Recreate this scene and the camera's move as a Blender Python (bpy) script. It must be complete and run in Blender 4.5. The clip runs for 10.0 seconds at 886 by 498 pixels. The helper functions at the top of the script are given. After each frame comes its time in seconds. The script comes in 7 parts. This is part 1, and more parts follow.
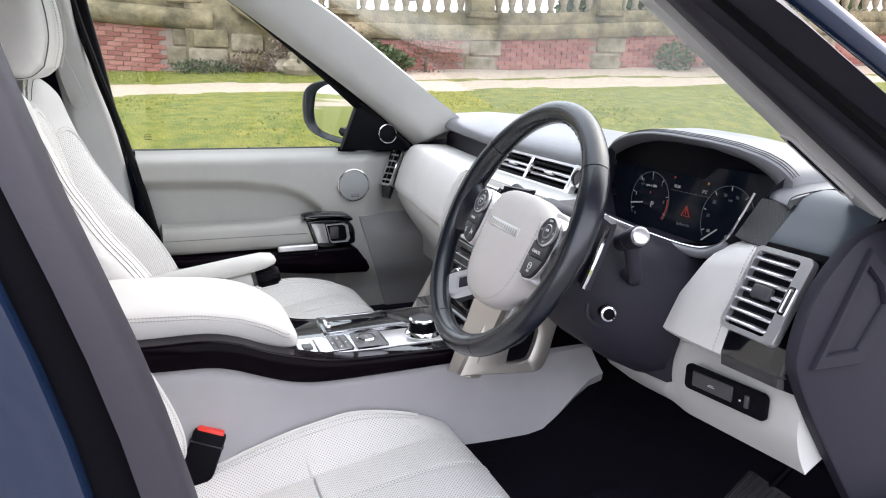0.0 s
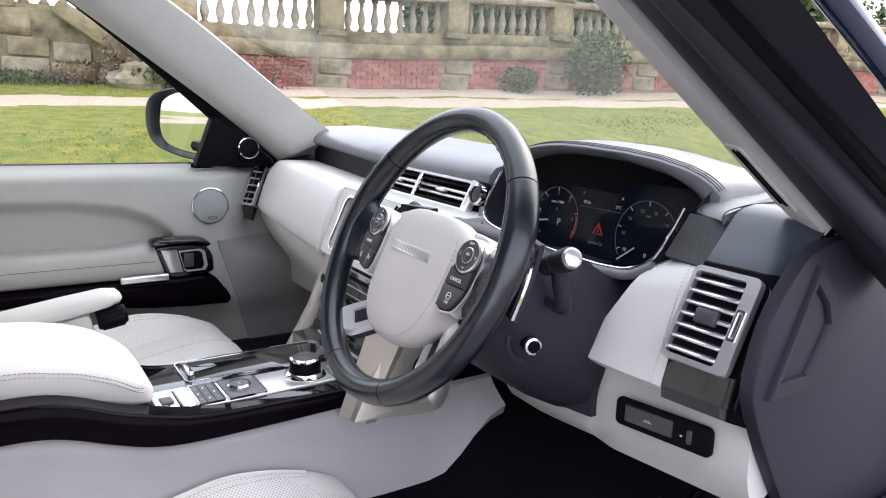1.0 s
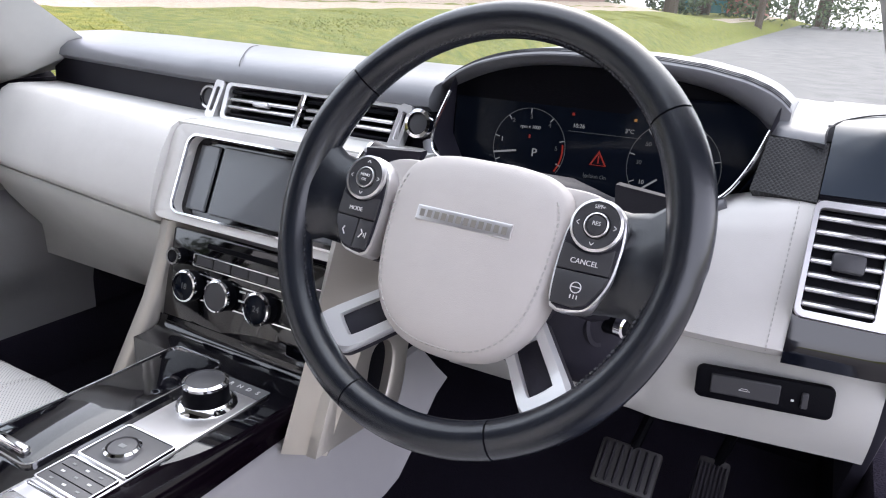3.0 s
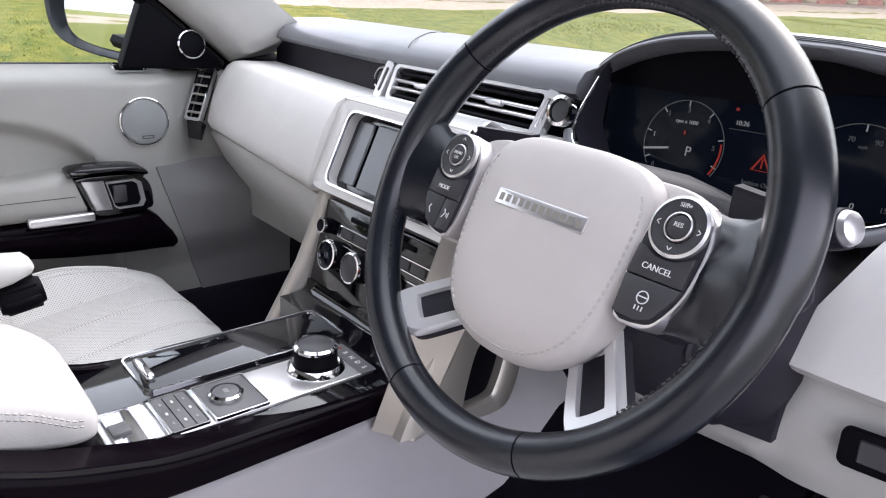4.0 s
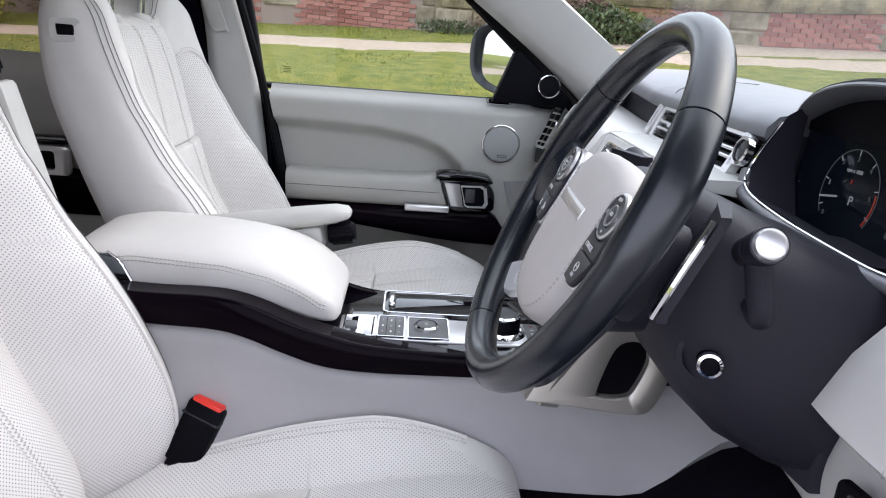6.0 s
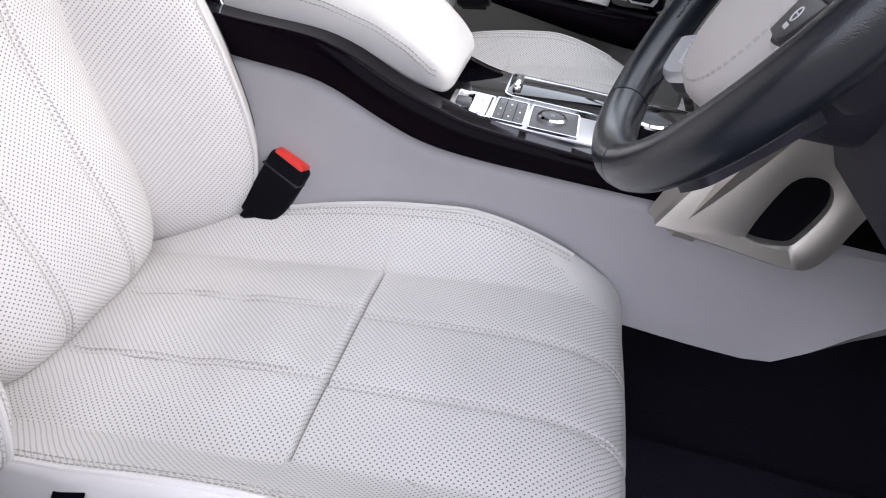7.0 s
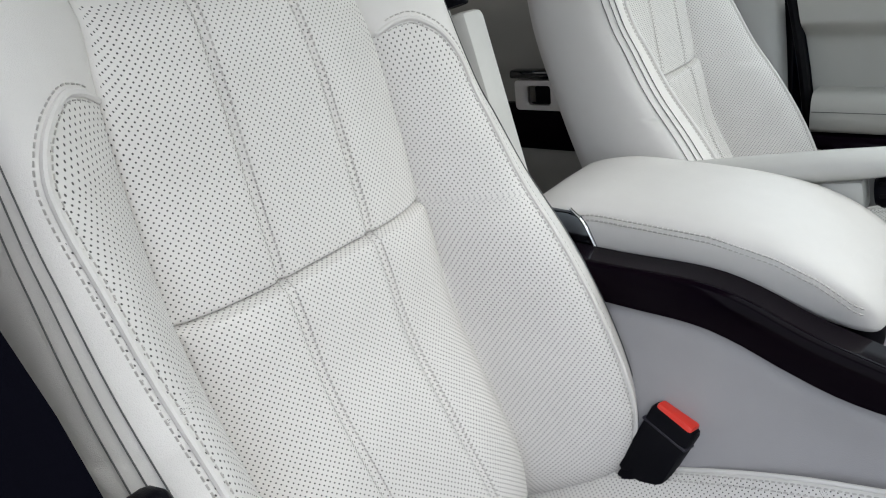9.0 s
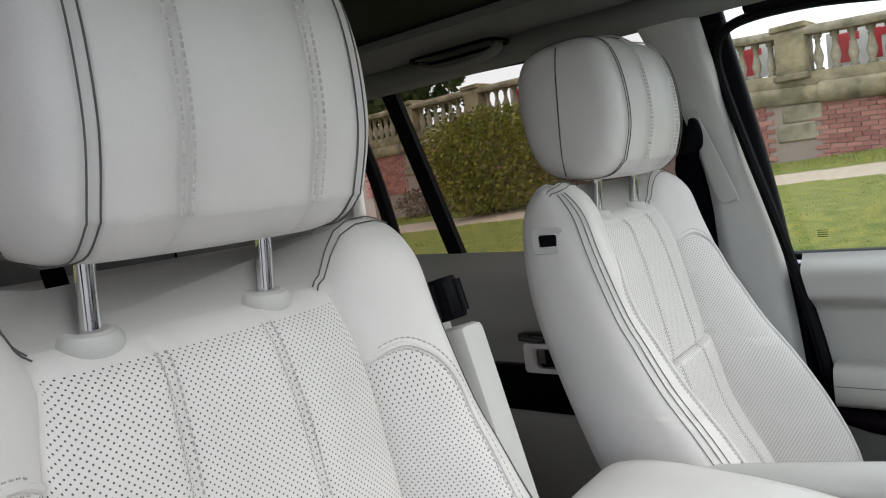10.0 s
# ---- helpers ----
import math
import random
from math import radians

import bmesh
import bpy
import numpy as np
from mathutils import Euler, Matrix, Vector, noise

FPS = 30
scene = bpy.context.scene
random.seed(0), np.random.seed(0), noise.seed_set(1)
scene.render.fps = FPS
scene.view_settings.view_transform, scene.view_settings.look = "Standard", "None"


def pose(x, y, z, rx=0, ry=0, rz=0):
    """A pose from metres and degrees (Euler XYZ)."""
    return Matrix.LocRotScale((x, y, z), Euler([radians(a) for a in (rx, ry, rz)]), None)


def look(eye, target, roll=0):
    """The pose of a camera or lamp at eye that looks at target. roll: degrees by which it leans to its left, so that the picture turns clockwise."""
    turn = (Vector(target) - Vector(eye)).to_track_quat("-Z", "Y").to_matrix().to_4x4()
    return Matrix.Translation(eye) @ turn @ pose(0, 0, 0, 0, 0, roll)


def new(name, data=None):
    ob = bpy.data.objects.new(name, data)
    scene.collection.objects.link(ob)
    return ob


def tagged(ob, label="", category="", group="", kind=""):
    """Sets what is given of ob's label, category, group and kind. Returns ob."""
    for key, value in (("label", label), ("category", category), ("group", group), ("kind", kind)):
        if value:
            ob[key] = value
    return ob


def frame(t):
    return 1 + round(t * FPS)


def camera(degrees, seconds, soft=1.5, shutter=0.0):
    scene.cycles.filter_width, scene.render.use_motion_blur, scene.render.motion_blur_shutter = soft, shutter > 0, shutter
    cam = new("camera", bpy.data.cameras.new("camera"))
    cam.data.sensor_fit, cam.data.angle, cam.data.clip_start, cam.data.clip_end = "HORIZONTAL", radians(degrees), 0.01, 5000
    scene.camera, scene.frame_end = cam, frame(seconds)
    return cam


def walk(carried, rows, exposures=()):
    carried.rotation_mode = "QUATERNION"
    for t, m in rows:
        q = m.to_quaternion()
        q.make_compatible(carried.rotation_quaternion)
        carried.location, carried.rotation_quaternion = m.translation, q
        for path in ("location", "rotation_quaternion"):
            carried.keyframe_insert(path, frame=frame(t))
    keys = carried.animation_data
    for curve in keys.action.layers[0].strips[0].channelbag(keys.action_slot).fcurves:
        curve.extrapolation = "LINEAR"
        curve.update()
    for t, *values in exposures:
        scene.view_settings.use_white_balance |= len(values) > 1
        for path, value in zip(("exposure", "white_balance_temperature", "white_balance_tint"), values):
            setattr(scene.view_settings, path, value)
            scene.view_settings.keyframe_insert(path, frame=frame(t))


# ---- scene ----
cam = camera(65.3, 10.0, 1.1)
PATH = [
    (0, (1.193, -0.444, 1.382), (-0.595, 0.295, 0.877), 1.6),
    (0.5, (1.132, -0.443, 1.372), (-0.6, 0.426, 0.874), 1.5),
    (1, (1.043, -0.439, 1.356), (-0.557, 0.678, 0.921), 2.9),
    (1.5, (0.811, -0.426, 1.353), (-0.479, 1.054, 0.972), 3.2),
    (2, (0.688, -0.453, 1.34), (-0.373, 1.165, 0.834), 2.1),
    (2.2, (0.653, -0.467, 1.329), (-0.331, 1.188, 0.789), 2.3),
    (3.3, (0.599, -0.485, 1.329), (-0.296, 1.173, 0.658), 3.3),
    (3.5, (0.613, -0.475, 1.334), (-0.375, 1.123, 0.649), 3.8),
    (4, (0.674, -0.378, 1.308), (-0.732, 0.876, 0.637), 4.1),
    (4.5, (0.774, -0.299, 1.306), (-0.954, 0.482, 0.671), 1.5),
    (5, (0.897, -0.236, 1.325), (-0.976, 0.174, 0.754), 0.9),
    (5.2, (0.938, -0.223, 1.327), (-0.958, 0.082, 0.769), 1.0),
    (6.3, (0.97, -0.149, 1.303), (-0.913, -0.121, 0.63), 5.7),
    (6.5, (0.954, -0.153, 1.287), (-0.885, -0.14, 0.501), 8.2),
    (7, (0.844, -0.134, 1.214), (-0.809, -0.317, 0.104), 10.7),
    (7.5, (0.779, -0.143, 1.196), (-0.684, -0.696, -0.051), 4.0),
    (8, (0.759, -0.18, 1.22), (-0.633, -1.02, 0.055), -2.3),
    (8.5, (0.744, -0.196, 1.249), (-0.637, -1.257, 0.266), -5.8),
    (9, (0.729, -0.209, 1.275), (-0.69, -1.381, 0.492), -7.1),
    (9.4, (0.697, -0.22, 1.295), (-0.768, -1.46, 0.736), -8.0),
    (9.5, (0.697, -0.222, 1.308), (-0.794, -1.452, 0.793), -7.7),
    (10, (0.659, -0.23, 1.352), (-0.903, -1.469, 1.189), -7.2),
]
walk(cam, [(t, look(eye, target, roll)) for t, eye, target, roll in PATH],
     [(0.0, 1.54, 6700, 16), (1.0, 1.48, 6650, 18), (2.2, 1.47, 6550, 18), (3.5, 1.58, 6600, 20), (4.5, 1.43, 6680, 19), (5.2, 1.28, 6620, 16), (6.5, 1.20, 6450, 18), (7.0, 1.30, 6600, 19), (7.5, 1.14, 6600, 18), (8.5, 0.88, 6570, 10), (9.5, 0.82, 6620, 9), (10.0, 0.88, 6650, 11)])

# ---- world and light: bright overcast morning ----
world = bpy.data.worlds.new("overcast")
scene.world = world
world.use_nodes = True
wn, wl = world.node_tree.nodes, world.node_tree.links
sky = wn.new("ShaderNodeTexSky")
sky.sky_type = "NISHITA"
sky.sun_disc = False
sky.sun_elevation, sky.sun_rotation = radians(45), radians(-8)
sky.air_density, sky.dust_density = 1.0, 4.0
veil = wn.new("ShaderNodeHueSaturation")
veil.inputs["Saturation"].default_value = 0.62
wl.new(sky.outputs[0], veil.inputs["Color"])
cloud = wn.new("ShaderNodeMix")
cloud.data_type = "RGBA"
cloud.inputs["Factor"].default_value = 0.75
cloud.inputs[7].default_value = (4.0, 4.3, 4.85, 1)
wl.new(veil.outputs[0], cloud.inputs[6])
wl.new(cloud.outputs[2], wn["Background"].inputs["Color"])
wn["Background"].inputs["Strength"].default_value = 0.27
sun = new("sun", bpy.data.lights.new("sun", "SUN"))
sun.data.energy, sun.data.angle, sun.data.color = 0.3, radians(60), (1.0, 1.0, 1.0)
sun.matrix_world = look((-1.2, 7.5, 9), (0, 0, 0))


# ---- materials ----
def mat(name, colour, rough=0.5, metal=0.0, coat=0.0, spec=0.5):
    m = bpy.data.materials.new(name)
    m.use_nodes = True
    b = m.node_tree.nodes["Principled BSDF"]
    b.inputs["Base Color"].default_value = (*colour, 1)
    b.inputs["Roughness"].default_value = rough
    b.inputs["Metallic"].default_value = metal
    b.inputs["Coat Weight"].default_value = coat
    b.inputs["Coat Roughness"].default_value = 0.04
    b.inputs["Specular IOR Level"].default_value = spec
    return m


def nd(m, kind, **put):
    n = m.node_tree.nodes.new(kind)
    for k, v in put.items():
        n.inputs[k].default_value = v
    return n


def ln(m, a, b):
    m.node_tree.links.new(a, b)


def coords(m, kind="Object", scale=(1, 1, 1)):
    tc = nd(m, "ShaderNodeTexCoord")
    mp = nd(m, "ShaderNodeMapping", Scale=scale)
    ln(m, tc.outputs[kind], mp.inputs[0])
    return mp.outputs[0]


def vary(m, colour, dark, scale, amount=1.0, detail=5.0, kind="Object"):
    """Base colour drifting between two tones over a noise of that scale."""
    n = nd(m, "ShaderNodeTexNoise", Scale=scale, Detail=detail, Roughness=0.6)
    ln(m, coords(m, kind), n.inputs["Vector"])
    r = nd(m, "ShaderNodeValToRGB")
    r.color_ramp.elements[0].position, r.color_ramp.elements[1].position = 0.35, 0.68
    r.color_ramp.elements[0].color, r.color_ramp.elements[1].color = (*dark, 1), (*colour, 1)
    ln(m, n.outputs["Fac"], r.inputs[0])
    ln(m, r.outputs[0], m.node_tree.nodes["Principled BSDF"].inputs["Base Color"])
    return r.outputs[0]


def relief(m, scale, strength, distance, kind="Object", cell=False):
    if cell:
        n = nd(m, "ShaderNodeTexVoronoi", Scale=scale)
        out = n.outputs["Distance"]
    else:
        n = nd(m, "ShaderNodeTexNoise", Scale=scale, Detail=4.0)
        out = n.outputs["Fac"]
    ln(m, coords(m, kind), n.inputs["Vector"])
    b = nd(m, "ShaderNodeBump", Strength=strength, Distance=distance)
    ln(m, out, b.inputs["Height"])
    old = m.node_tree.nodes["Principled BSDF"].inputs["Normal"]
    if old.links:
        ln(m, old.links[0].from_socket, b.inputs["Normal"])
    ln(m, b.outputs[0], old)


def leather(name, colour, rough=0.45, grain=1400, strength=0.25):
    m = mat(name, colour, rough)
    vary(m, colour, tuple(c * 0.93 for c in colour), 9)
    relief(m, grain, strength, 0.0006, cell=True)
    relief(m, 28, 0.12, 0.004)
    relief(m, 9, 0.16, 0.014)
    return m


def maths(m, op, a, b=None):
    n = nd(m, "ShaderNodeMath")
    n.operation = op
    for i, v in enumerate((a, b)):
        if v is None:
            continue
        if isinstance(v, (int, float)):
            n.inputs[i].default_value = v
        else:
            ln(m, v, n.inputs[i])
    return n.outputs[0]


def perforated(name, colour, pitch=0.0056, hole=0.00070, pit=(0.075, 0.071, 0.070)):
    """Leather with staggered rows of small punched holes, on the UV map in metres."""
    m = leather(name, colour, 0.5)
    b = m.node_tree.nodes["Principled BSDF"]
    sep = nd(m, "ShaderNodeSeparateXYZ")
    ln(m, coords(m, "UV", (1 / pitch, 1 / pitch, 1)), sep.inputs[0])
    dots = []
    for off in (0.0, 0.5):
        fx = maths(m, "SUBTRACT", maths(m, "FRACT", maths(m, "ADD", sep.outputs[0], off)), 0.5)
        fy = maths(m, "SUBTRACT", maths(m, "FRACT", maths(m, "ADD", sep.outputs[1], off)), 0.5)
        d = maths(m, "SQRT", maths(m, "ADD", maths(m, "MULTIPLY", fx, fx), maths(m, "MULTIPLY", fy, fy)))
        dots.append(d)
    near = maths(m, "MINIMUM", *dots)
    ramp = nd(m, "ShaderNodeMapRange")
    ramp.inputs["From Min"].default_value = hole / pitch * 0.75
    ramp.inputs["From Max"].default_value = hole / pitch * 1.2
    ln(m, near, ramp.inputs["Value"])
    mix = nd(m, "ShaderNodeMix")
    mix.data_type = "RGBA"
    src = b.inputs["Base Color"].links[0].from_socket
    ln(m, ramp.outputs[0], mix.inputs["Factor"])
    mix.inputs[6].default_value = (*pit, 1)
    ln(m, src, mix.inputs[7])
    ln(m, mix.outputs[2], b.inputs["Base Color"])
    bump = nd(m, "ShaderNodeBump", Strength=0.5, Distance=0.001)
    ln(m, ramp.outputs[0], bump.inputs["Height"])
    ln(m, b.inputs["Normal"].links[0].from_socket, bump.inputs["Normal"])
    ln(m, bump.outputs[0], b.inputs["Normal"])
    return m


def glass(name, tint, reflect=0.9):
    m = bpy.data.materials.new(name)
    m.use_nodes = True
    m.node_tree.nodes.remove(m.node_tree.nodes["Principled BSDF"])
    t = nd(m, "ShaderNodeBsdfTransparent", Color=(*tint, 1))
    g = nd(m, "ShaderNodeBsdfGlossy", Roughness=0.0, Color=(reflect, reflect, reflect, 1))
    f = nd(m, "ShaderNodeLayerWeight", Blend=0.5)
    x = nd(m, "ShaderNodeMixShader")
    ln(m, maths(m, "ADD", maths(m, "MULTIPLY", maths(m, "POWER", f.outputs["Facing"], 5.0), 0.35), 0.025), x.inputs[0])
    ln(m, t.outputs[0], x.inputs[1])
    ln(m, g.outputs[0], x.inputs[2])
    ln(m, x.outputs[0], m.node_tree.nodes["Material Output"].inputs["Surface"])
    return m


def glow(name, colour, strength):
    m = mat(name, (0.01, 0.01, 0.01), 0.3)
    b = m.node_tree.nodes["Principled BSDF"]
    b.inputs["Emission Color"].default_value = (*colour, 1)
    b.inputs["Emission Strength"].default_value = strength
    return m


IVORY = leather("ivory_leather", (0.71, 0.69, 0.67))
IVORY_HOLES = perforated("perforated_ivory_leather", (0.72, 0.70, 0.68))
PAD_SKIN = leather("warm_ivory_pad_vinyl", (0.60, 0.565, 0.545), 0.5, 1600, 0.2)
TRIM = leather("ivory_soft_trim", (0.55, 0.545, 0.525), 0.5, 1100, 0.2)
# darker copy of the ivory trim: the doors' dimmer light is in the colour
DOOR_TRIM_SHADED = leather("shaded_ivory_door_leather", (0.40, 0.395, 0.37), 0.5, 1100, 0.2)
# soft trim greyed for the shade low on the door; also on the tailgate
TRIM_SHADED = leather("shaded_grey_trim", (0.27, 0.265, 0.27), 0.6, 900, 0.2)
CONSOLE_SIDE = leather("light_grey_console_trim", (0.35, 0.34, 0.35), 0.55, 900, 0.2)
SEAM = mat("ivory_thread", (0.50, 0.48, 0.46), 0.7)
FLANK_SEAM = mat("grey_seam_thread", (0.10, 0.10, 0.10), 0.8)
DARK_THREAD = mat("dark_thread", (0.05, 0.05, 0.055), 0.7)
NAVY = mat("black_leather", (0.011, 0.013, 0.019), 0.26, coat=0.12, spec=0.6)
vary(NAVY, (0.012, 0.015, 0.022), (0.008, 0.010, 0.015), 14)
relief(NAVY, 1300, 0.18, 0.0004, cell=True)
DASH_TOP = leather("charcoal_dash_leather", (0.165, 0.167, 0.182), 0.34, 900, 0.25)
DASH_TOP.node_tree.nodes["Principled BSDF"].inputs["Specular IOR Level"].default_value = 0.62
BLACK = mat("black_plastic", (0.003, 0.003, 0.005), 0.5, spec=0.07)
relief(BLACK, 900, 0.2, 0.0005, cell=True)
MESH = perforated("speaker_mesh_black", (0.014, 0.014, 0.018), 0.0046, 0.0012, (0.003, 0.003, 0.004))
SOFT_BLACK = mat("soft_black_plastic", (0.019, 0.018, 0.027), 0.52, spec=0.30)
relief(SOFT_BLACK, 700, 0.2, 0.0006, cell=True)
PIANO = mat("piano_black_lacquer", (0.004, 0.004, 0.006), 0.05, coat=0.5)
relief(PIANO, 6, 0.02, 0.002)
# gloss trim with the sky's slate-blue reflection put into its base colour
FASCIA_SKY = mat("sky_reflection_lacquer", (0.030, 0.040, 0.055), 0.28, coat=0.25, spec=0.6)
relief(FASCIA_SKY, 500, 0.05, 0.0003)
WOOD = mat("dark_lacquered_wood", (0.004, 0.003, 0.005), 0.12, coat=0.02, spec=0.03)
wv = nd(WOOD, "ShaderNodeTexNoise", Scale=14.0, Detail=6.0)
ln(WOOD, coords(WOOD, "Object", (3, 0.5, 12)), wv.inputs["Vector"])
wr = nd(WOOD, "ShaderNodeValToRGB")
wr.color_ramp.elements[0].color, wr.color_ramp.elements[1].color = (0.0015, 0.001, 0.003, 1), (0.006, 0.003, 0.005, 1)
ln(WOOD, wv.outputs["Fac"], wr.inputs[0])
ln(WOOD, wr.outputs[0], WOOD.node_tree.nodes["Principled BSDF"].inputs["Base Color"])
CHROME = mat("polished_chrome", (0.86, 0.86, 0.88), 0.08, 1.0)
# polished chrome with a dark bluish reflection set as its colour
CHROME_REFLECT = mat("chrome_dark_reflection", (0.17, 0.19, 0.22), 0.14, 1.0)
SATIN = mat("satin_aluminium", (0.78, 0.77, 0.78), 0.3, 0.85)
relief(SATIN, 400, 0.05, 0.0004)
SILVER = mat("silver_paint", (0.84, 0.84, 0.85), 0.30, 0.5)
PEWTER = mat("satin_pewter_trim", (0.52, 0.49, 0.45), 0.38, 0.7)
RUBBER = mat("black_rubber", (0.005, 0.005, 0.006), 0.65, spec=0.10)
SEAL = mat("grey_weatherstrip", (0.034, 0.031, 0.040), 0.5, spec=0.3)
relief(SEAL, 60, 0.3, 0.002)
PAINT = mat("dark_blue_car_paint", (0.009, 0.020, 0.050), 0.14, 0.2, coat=1.0, spec=0.5)
CARPET = mat("black_carpet", (0.023, 0.020, 0.032), 0.95, spec=0.1)
relief(CARPET, 450, 1.0, 0.004)
PEDAL = mat("worn_pedal_rubber", (0.075, 0.072, 0.075), 0.5)
relief(PEDAL, 300, 0.4, 0.001)
MAT_RUBBER = mat("ribbed_rubber_mat", (0.012, 0.012, 0.014), 0.45)
HEADLINER = mat("light_grey_headlining", (0.21, 0.213, 0.20), 0.9)
relief(HEADLINER, 900, 0.4, 0.0008)
RED = mat("red_plastic", (0.75, 0.035, 0.02), 0.35)
BELT = mat("black_belt_webbing", (0.003, 0.003, 0.006), 0.8, spec=0.02)
relief(BELT, 800, 0.5, 0.0006)
SCREEN = mat("grey_touchscreen", (0.10, 0.105, 0.115), 0.25, coat=0.4)
CLOTH_GREY = mat("speaker_cloth", (0.30, 0.31, 0.31), 0.8)
relief(CLOTH_GREY, 1500, 0.6, 0.0006, cell=True)
BUTTON = mat("dark_grey_button", (0.045, 0.045, 0.05), 0.45)
KEY = mat("graphite_button", (0.11, 0.11, 0.115), 0.4)
PRINT = mat("white_print", (0.75, 0.75, 0.75), 0.5)
LIT = glow("lit_display_white", (0.8, 0.88, 0.95), 0.085)
LIT_DIM = glow("lit_display_grey", (0.35, 0.42, 0.48), 0.045)
LIT_RED = glow("lit_display_red", (1.0, 0.06, 0.03), 0.07)
LIT_AMBER = glow("lit_display_amber", (1.0, 0.45, 0.05), 0.12)
DISPLAY = mat("black_display_glass", (0.004, 0.006, 0.011), 0.08, spec=0.12)
GLASS = glass("clear_laminated_glass", (0.93, 0.96, 0.94))
TINT = glass("tinted_privacy_glass", (0.70, 0.675, 0.64))
MIRROR = mat("mirror_silver", (0.85, 0.87, 0.88), 0.02, 1.0)


# ---- building helpers ----
def V(*a):
    return Vector(a)


def mesh_part(name, verts, faces, materials, parent=None, label="", sharp=40, uvs=None, which=None, fix=True):
    me = bpy.data.meshes.new(name)
    me.from_pydata([tuple(v) for v in verts], [], faces)
    if not isinstance(materials, (list, tuple)):
        materials = [materials]
    for m in materials:
        me.materials.append(m)
    if which is not None:
        me.polygons.foreach_set("material_index", which)
    if uvs is not None:
        layer = me.uv_layers.new(name="metres")
        idx = np.empty(len(me.loops), dtype=np.int32)
        me.loops.foreach_get("vertex_index", idx)
        layer.data.foreach_set("uv", np.asarray(uvs, dtype=np.float32)[idx].ravel())
    if fix:
        bm = bmesh.new()
        bm.from_mesh(me)
        bmesh.ops.recalc_face_normals(bm, faces=bm.faces)
        bm.to_mesh(me)
        bm.free()
    me.polygons.foreach_set("use_smooth", [True] * len(me.polygons))
    me.set_sharp_from_angle(angle=radians(sharp))
    ob = new(name, me)
    if parent is not None:
        ob.parent = parent
    if label:
        tagged(ob, label)
    return ob


def part(name, bm, material, parent=None, label="", sharp=40):
    me = bpy.data.meshes.new(name)
    bmesh.ops.recalc_face_normals(bm, faces=bm.faces)
    bm.to_mesh(me)
    bm.free()
    me.materials.append(material)
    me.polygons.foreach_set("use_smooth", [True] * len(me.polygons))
    me.set_sharp_from_angle(angle=radians(sharp))
    ob = new(name, me)
    if parent is not None:
        ob.parent = parent
    if label:
        tagged(ob, label)
    return ob


def thing(name, label, category, group="", kind=""):
    return tagged(new(name), label, category, group, kind)


def rbox(sx, sy, sz, r=0.004, seg=2, m=Matrix(), taper=None):
    bm = bmesh.new()
    bmesh.ops.create_cube(bm, size=1.0)
    for v in bm.verts:
        v.co = Vector((v.co.x * sx, v.co.y * sy, v.co.z * sz))
        if taper and v.co.z > 0:
            v.co.x *= taper[0]
            v.co.y *= taper[1]
    r = min(r, 0.49 * min(sx, sy, sz))
    if r > 0:
        bmesh.ops.bevel(bm, geom=bm.edges[:] + bm.verts[:], offset=r, segments=seg, profile=0.5, affect="EDGES")
    bmesh.ops.transform(bm, matrix=m, verts=bm.verts)
    return bm


def join(*bms):
    out = bmesh.new()
    me = bpy.data.meshes.new("tmp")
    for b in bms:
        b.to_mesh(me)
        out.from_mesh(me)
        b.free()
    bpy.data.meshes.remove(me)
    return out


def cyl(r1, r2, h, n=24, bev=0.0, m=Matrix()):
    """A disc or knob along local z, from 0 to h, with a rounded top edge."""
    prof = [(r1, 0.0), (r2, h - bev), (r2 - bev * 0.3, h - bev * 0.3), (r2 - bev, h), (0.0, h)] if bev else [(r1, 0.0), (r2, h), (0.0, h)]
    return lathe([(0.0, 0.0)] + prof, n, m)


def lathe(prof, n=24, m=Matrix()):
    bm = bmesh.new()
    rings = []
    for r, z in prof:
        if r < 1e-6:
            rings.append([bm.verts.new(m @ V(0, 0, z))])
        else:
            rings.append([bm.verts.new(m @ V(r * math.cos(2 * math.pi * i / n), r * math.sin(2 * math.pi * i / n), z)) for i in range(n)])
    for a, b in zip(rings, rings[1:]):
        for i in range(n):
            j = (i + 1) % n
            if len(a) == 1 and len(b) > 1:
                bm.faces.new((a[0], b[i], b[j]))
            elif len(b) == 1 and len(a) > 1:
                bm.faces.new((a[i], b[0], a[j]))
            elif len(a) > 1:
                bm.faces.new((a[i], b[i], b[j], a[j]))
    return bm


def ring_lathe(prof, n=32, m=Matrix()):
    """A closed profile turned round local z: a ring."""
    bm = bmesh.new()
    rings = [[bm.verts.new(m @ V(r * math.cos(2 * math.pi * i / n), r * math.sin(2 * math.pi * i / n), z)) for r, z in prof] for i in range(n)]
    k = len(prof)
    for i in range(n):
        a, b = rings[i], rings[(i + 1) % n]
        for j in range(k):
            bm.faces.new((a[j], a[(j + 1) % k], b[(j + 1) % k], b[j]))
    return bm


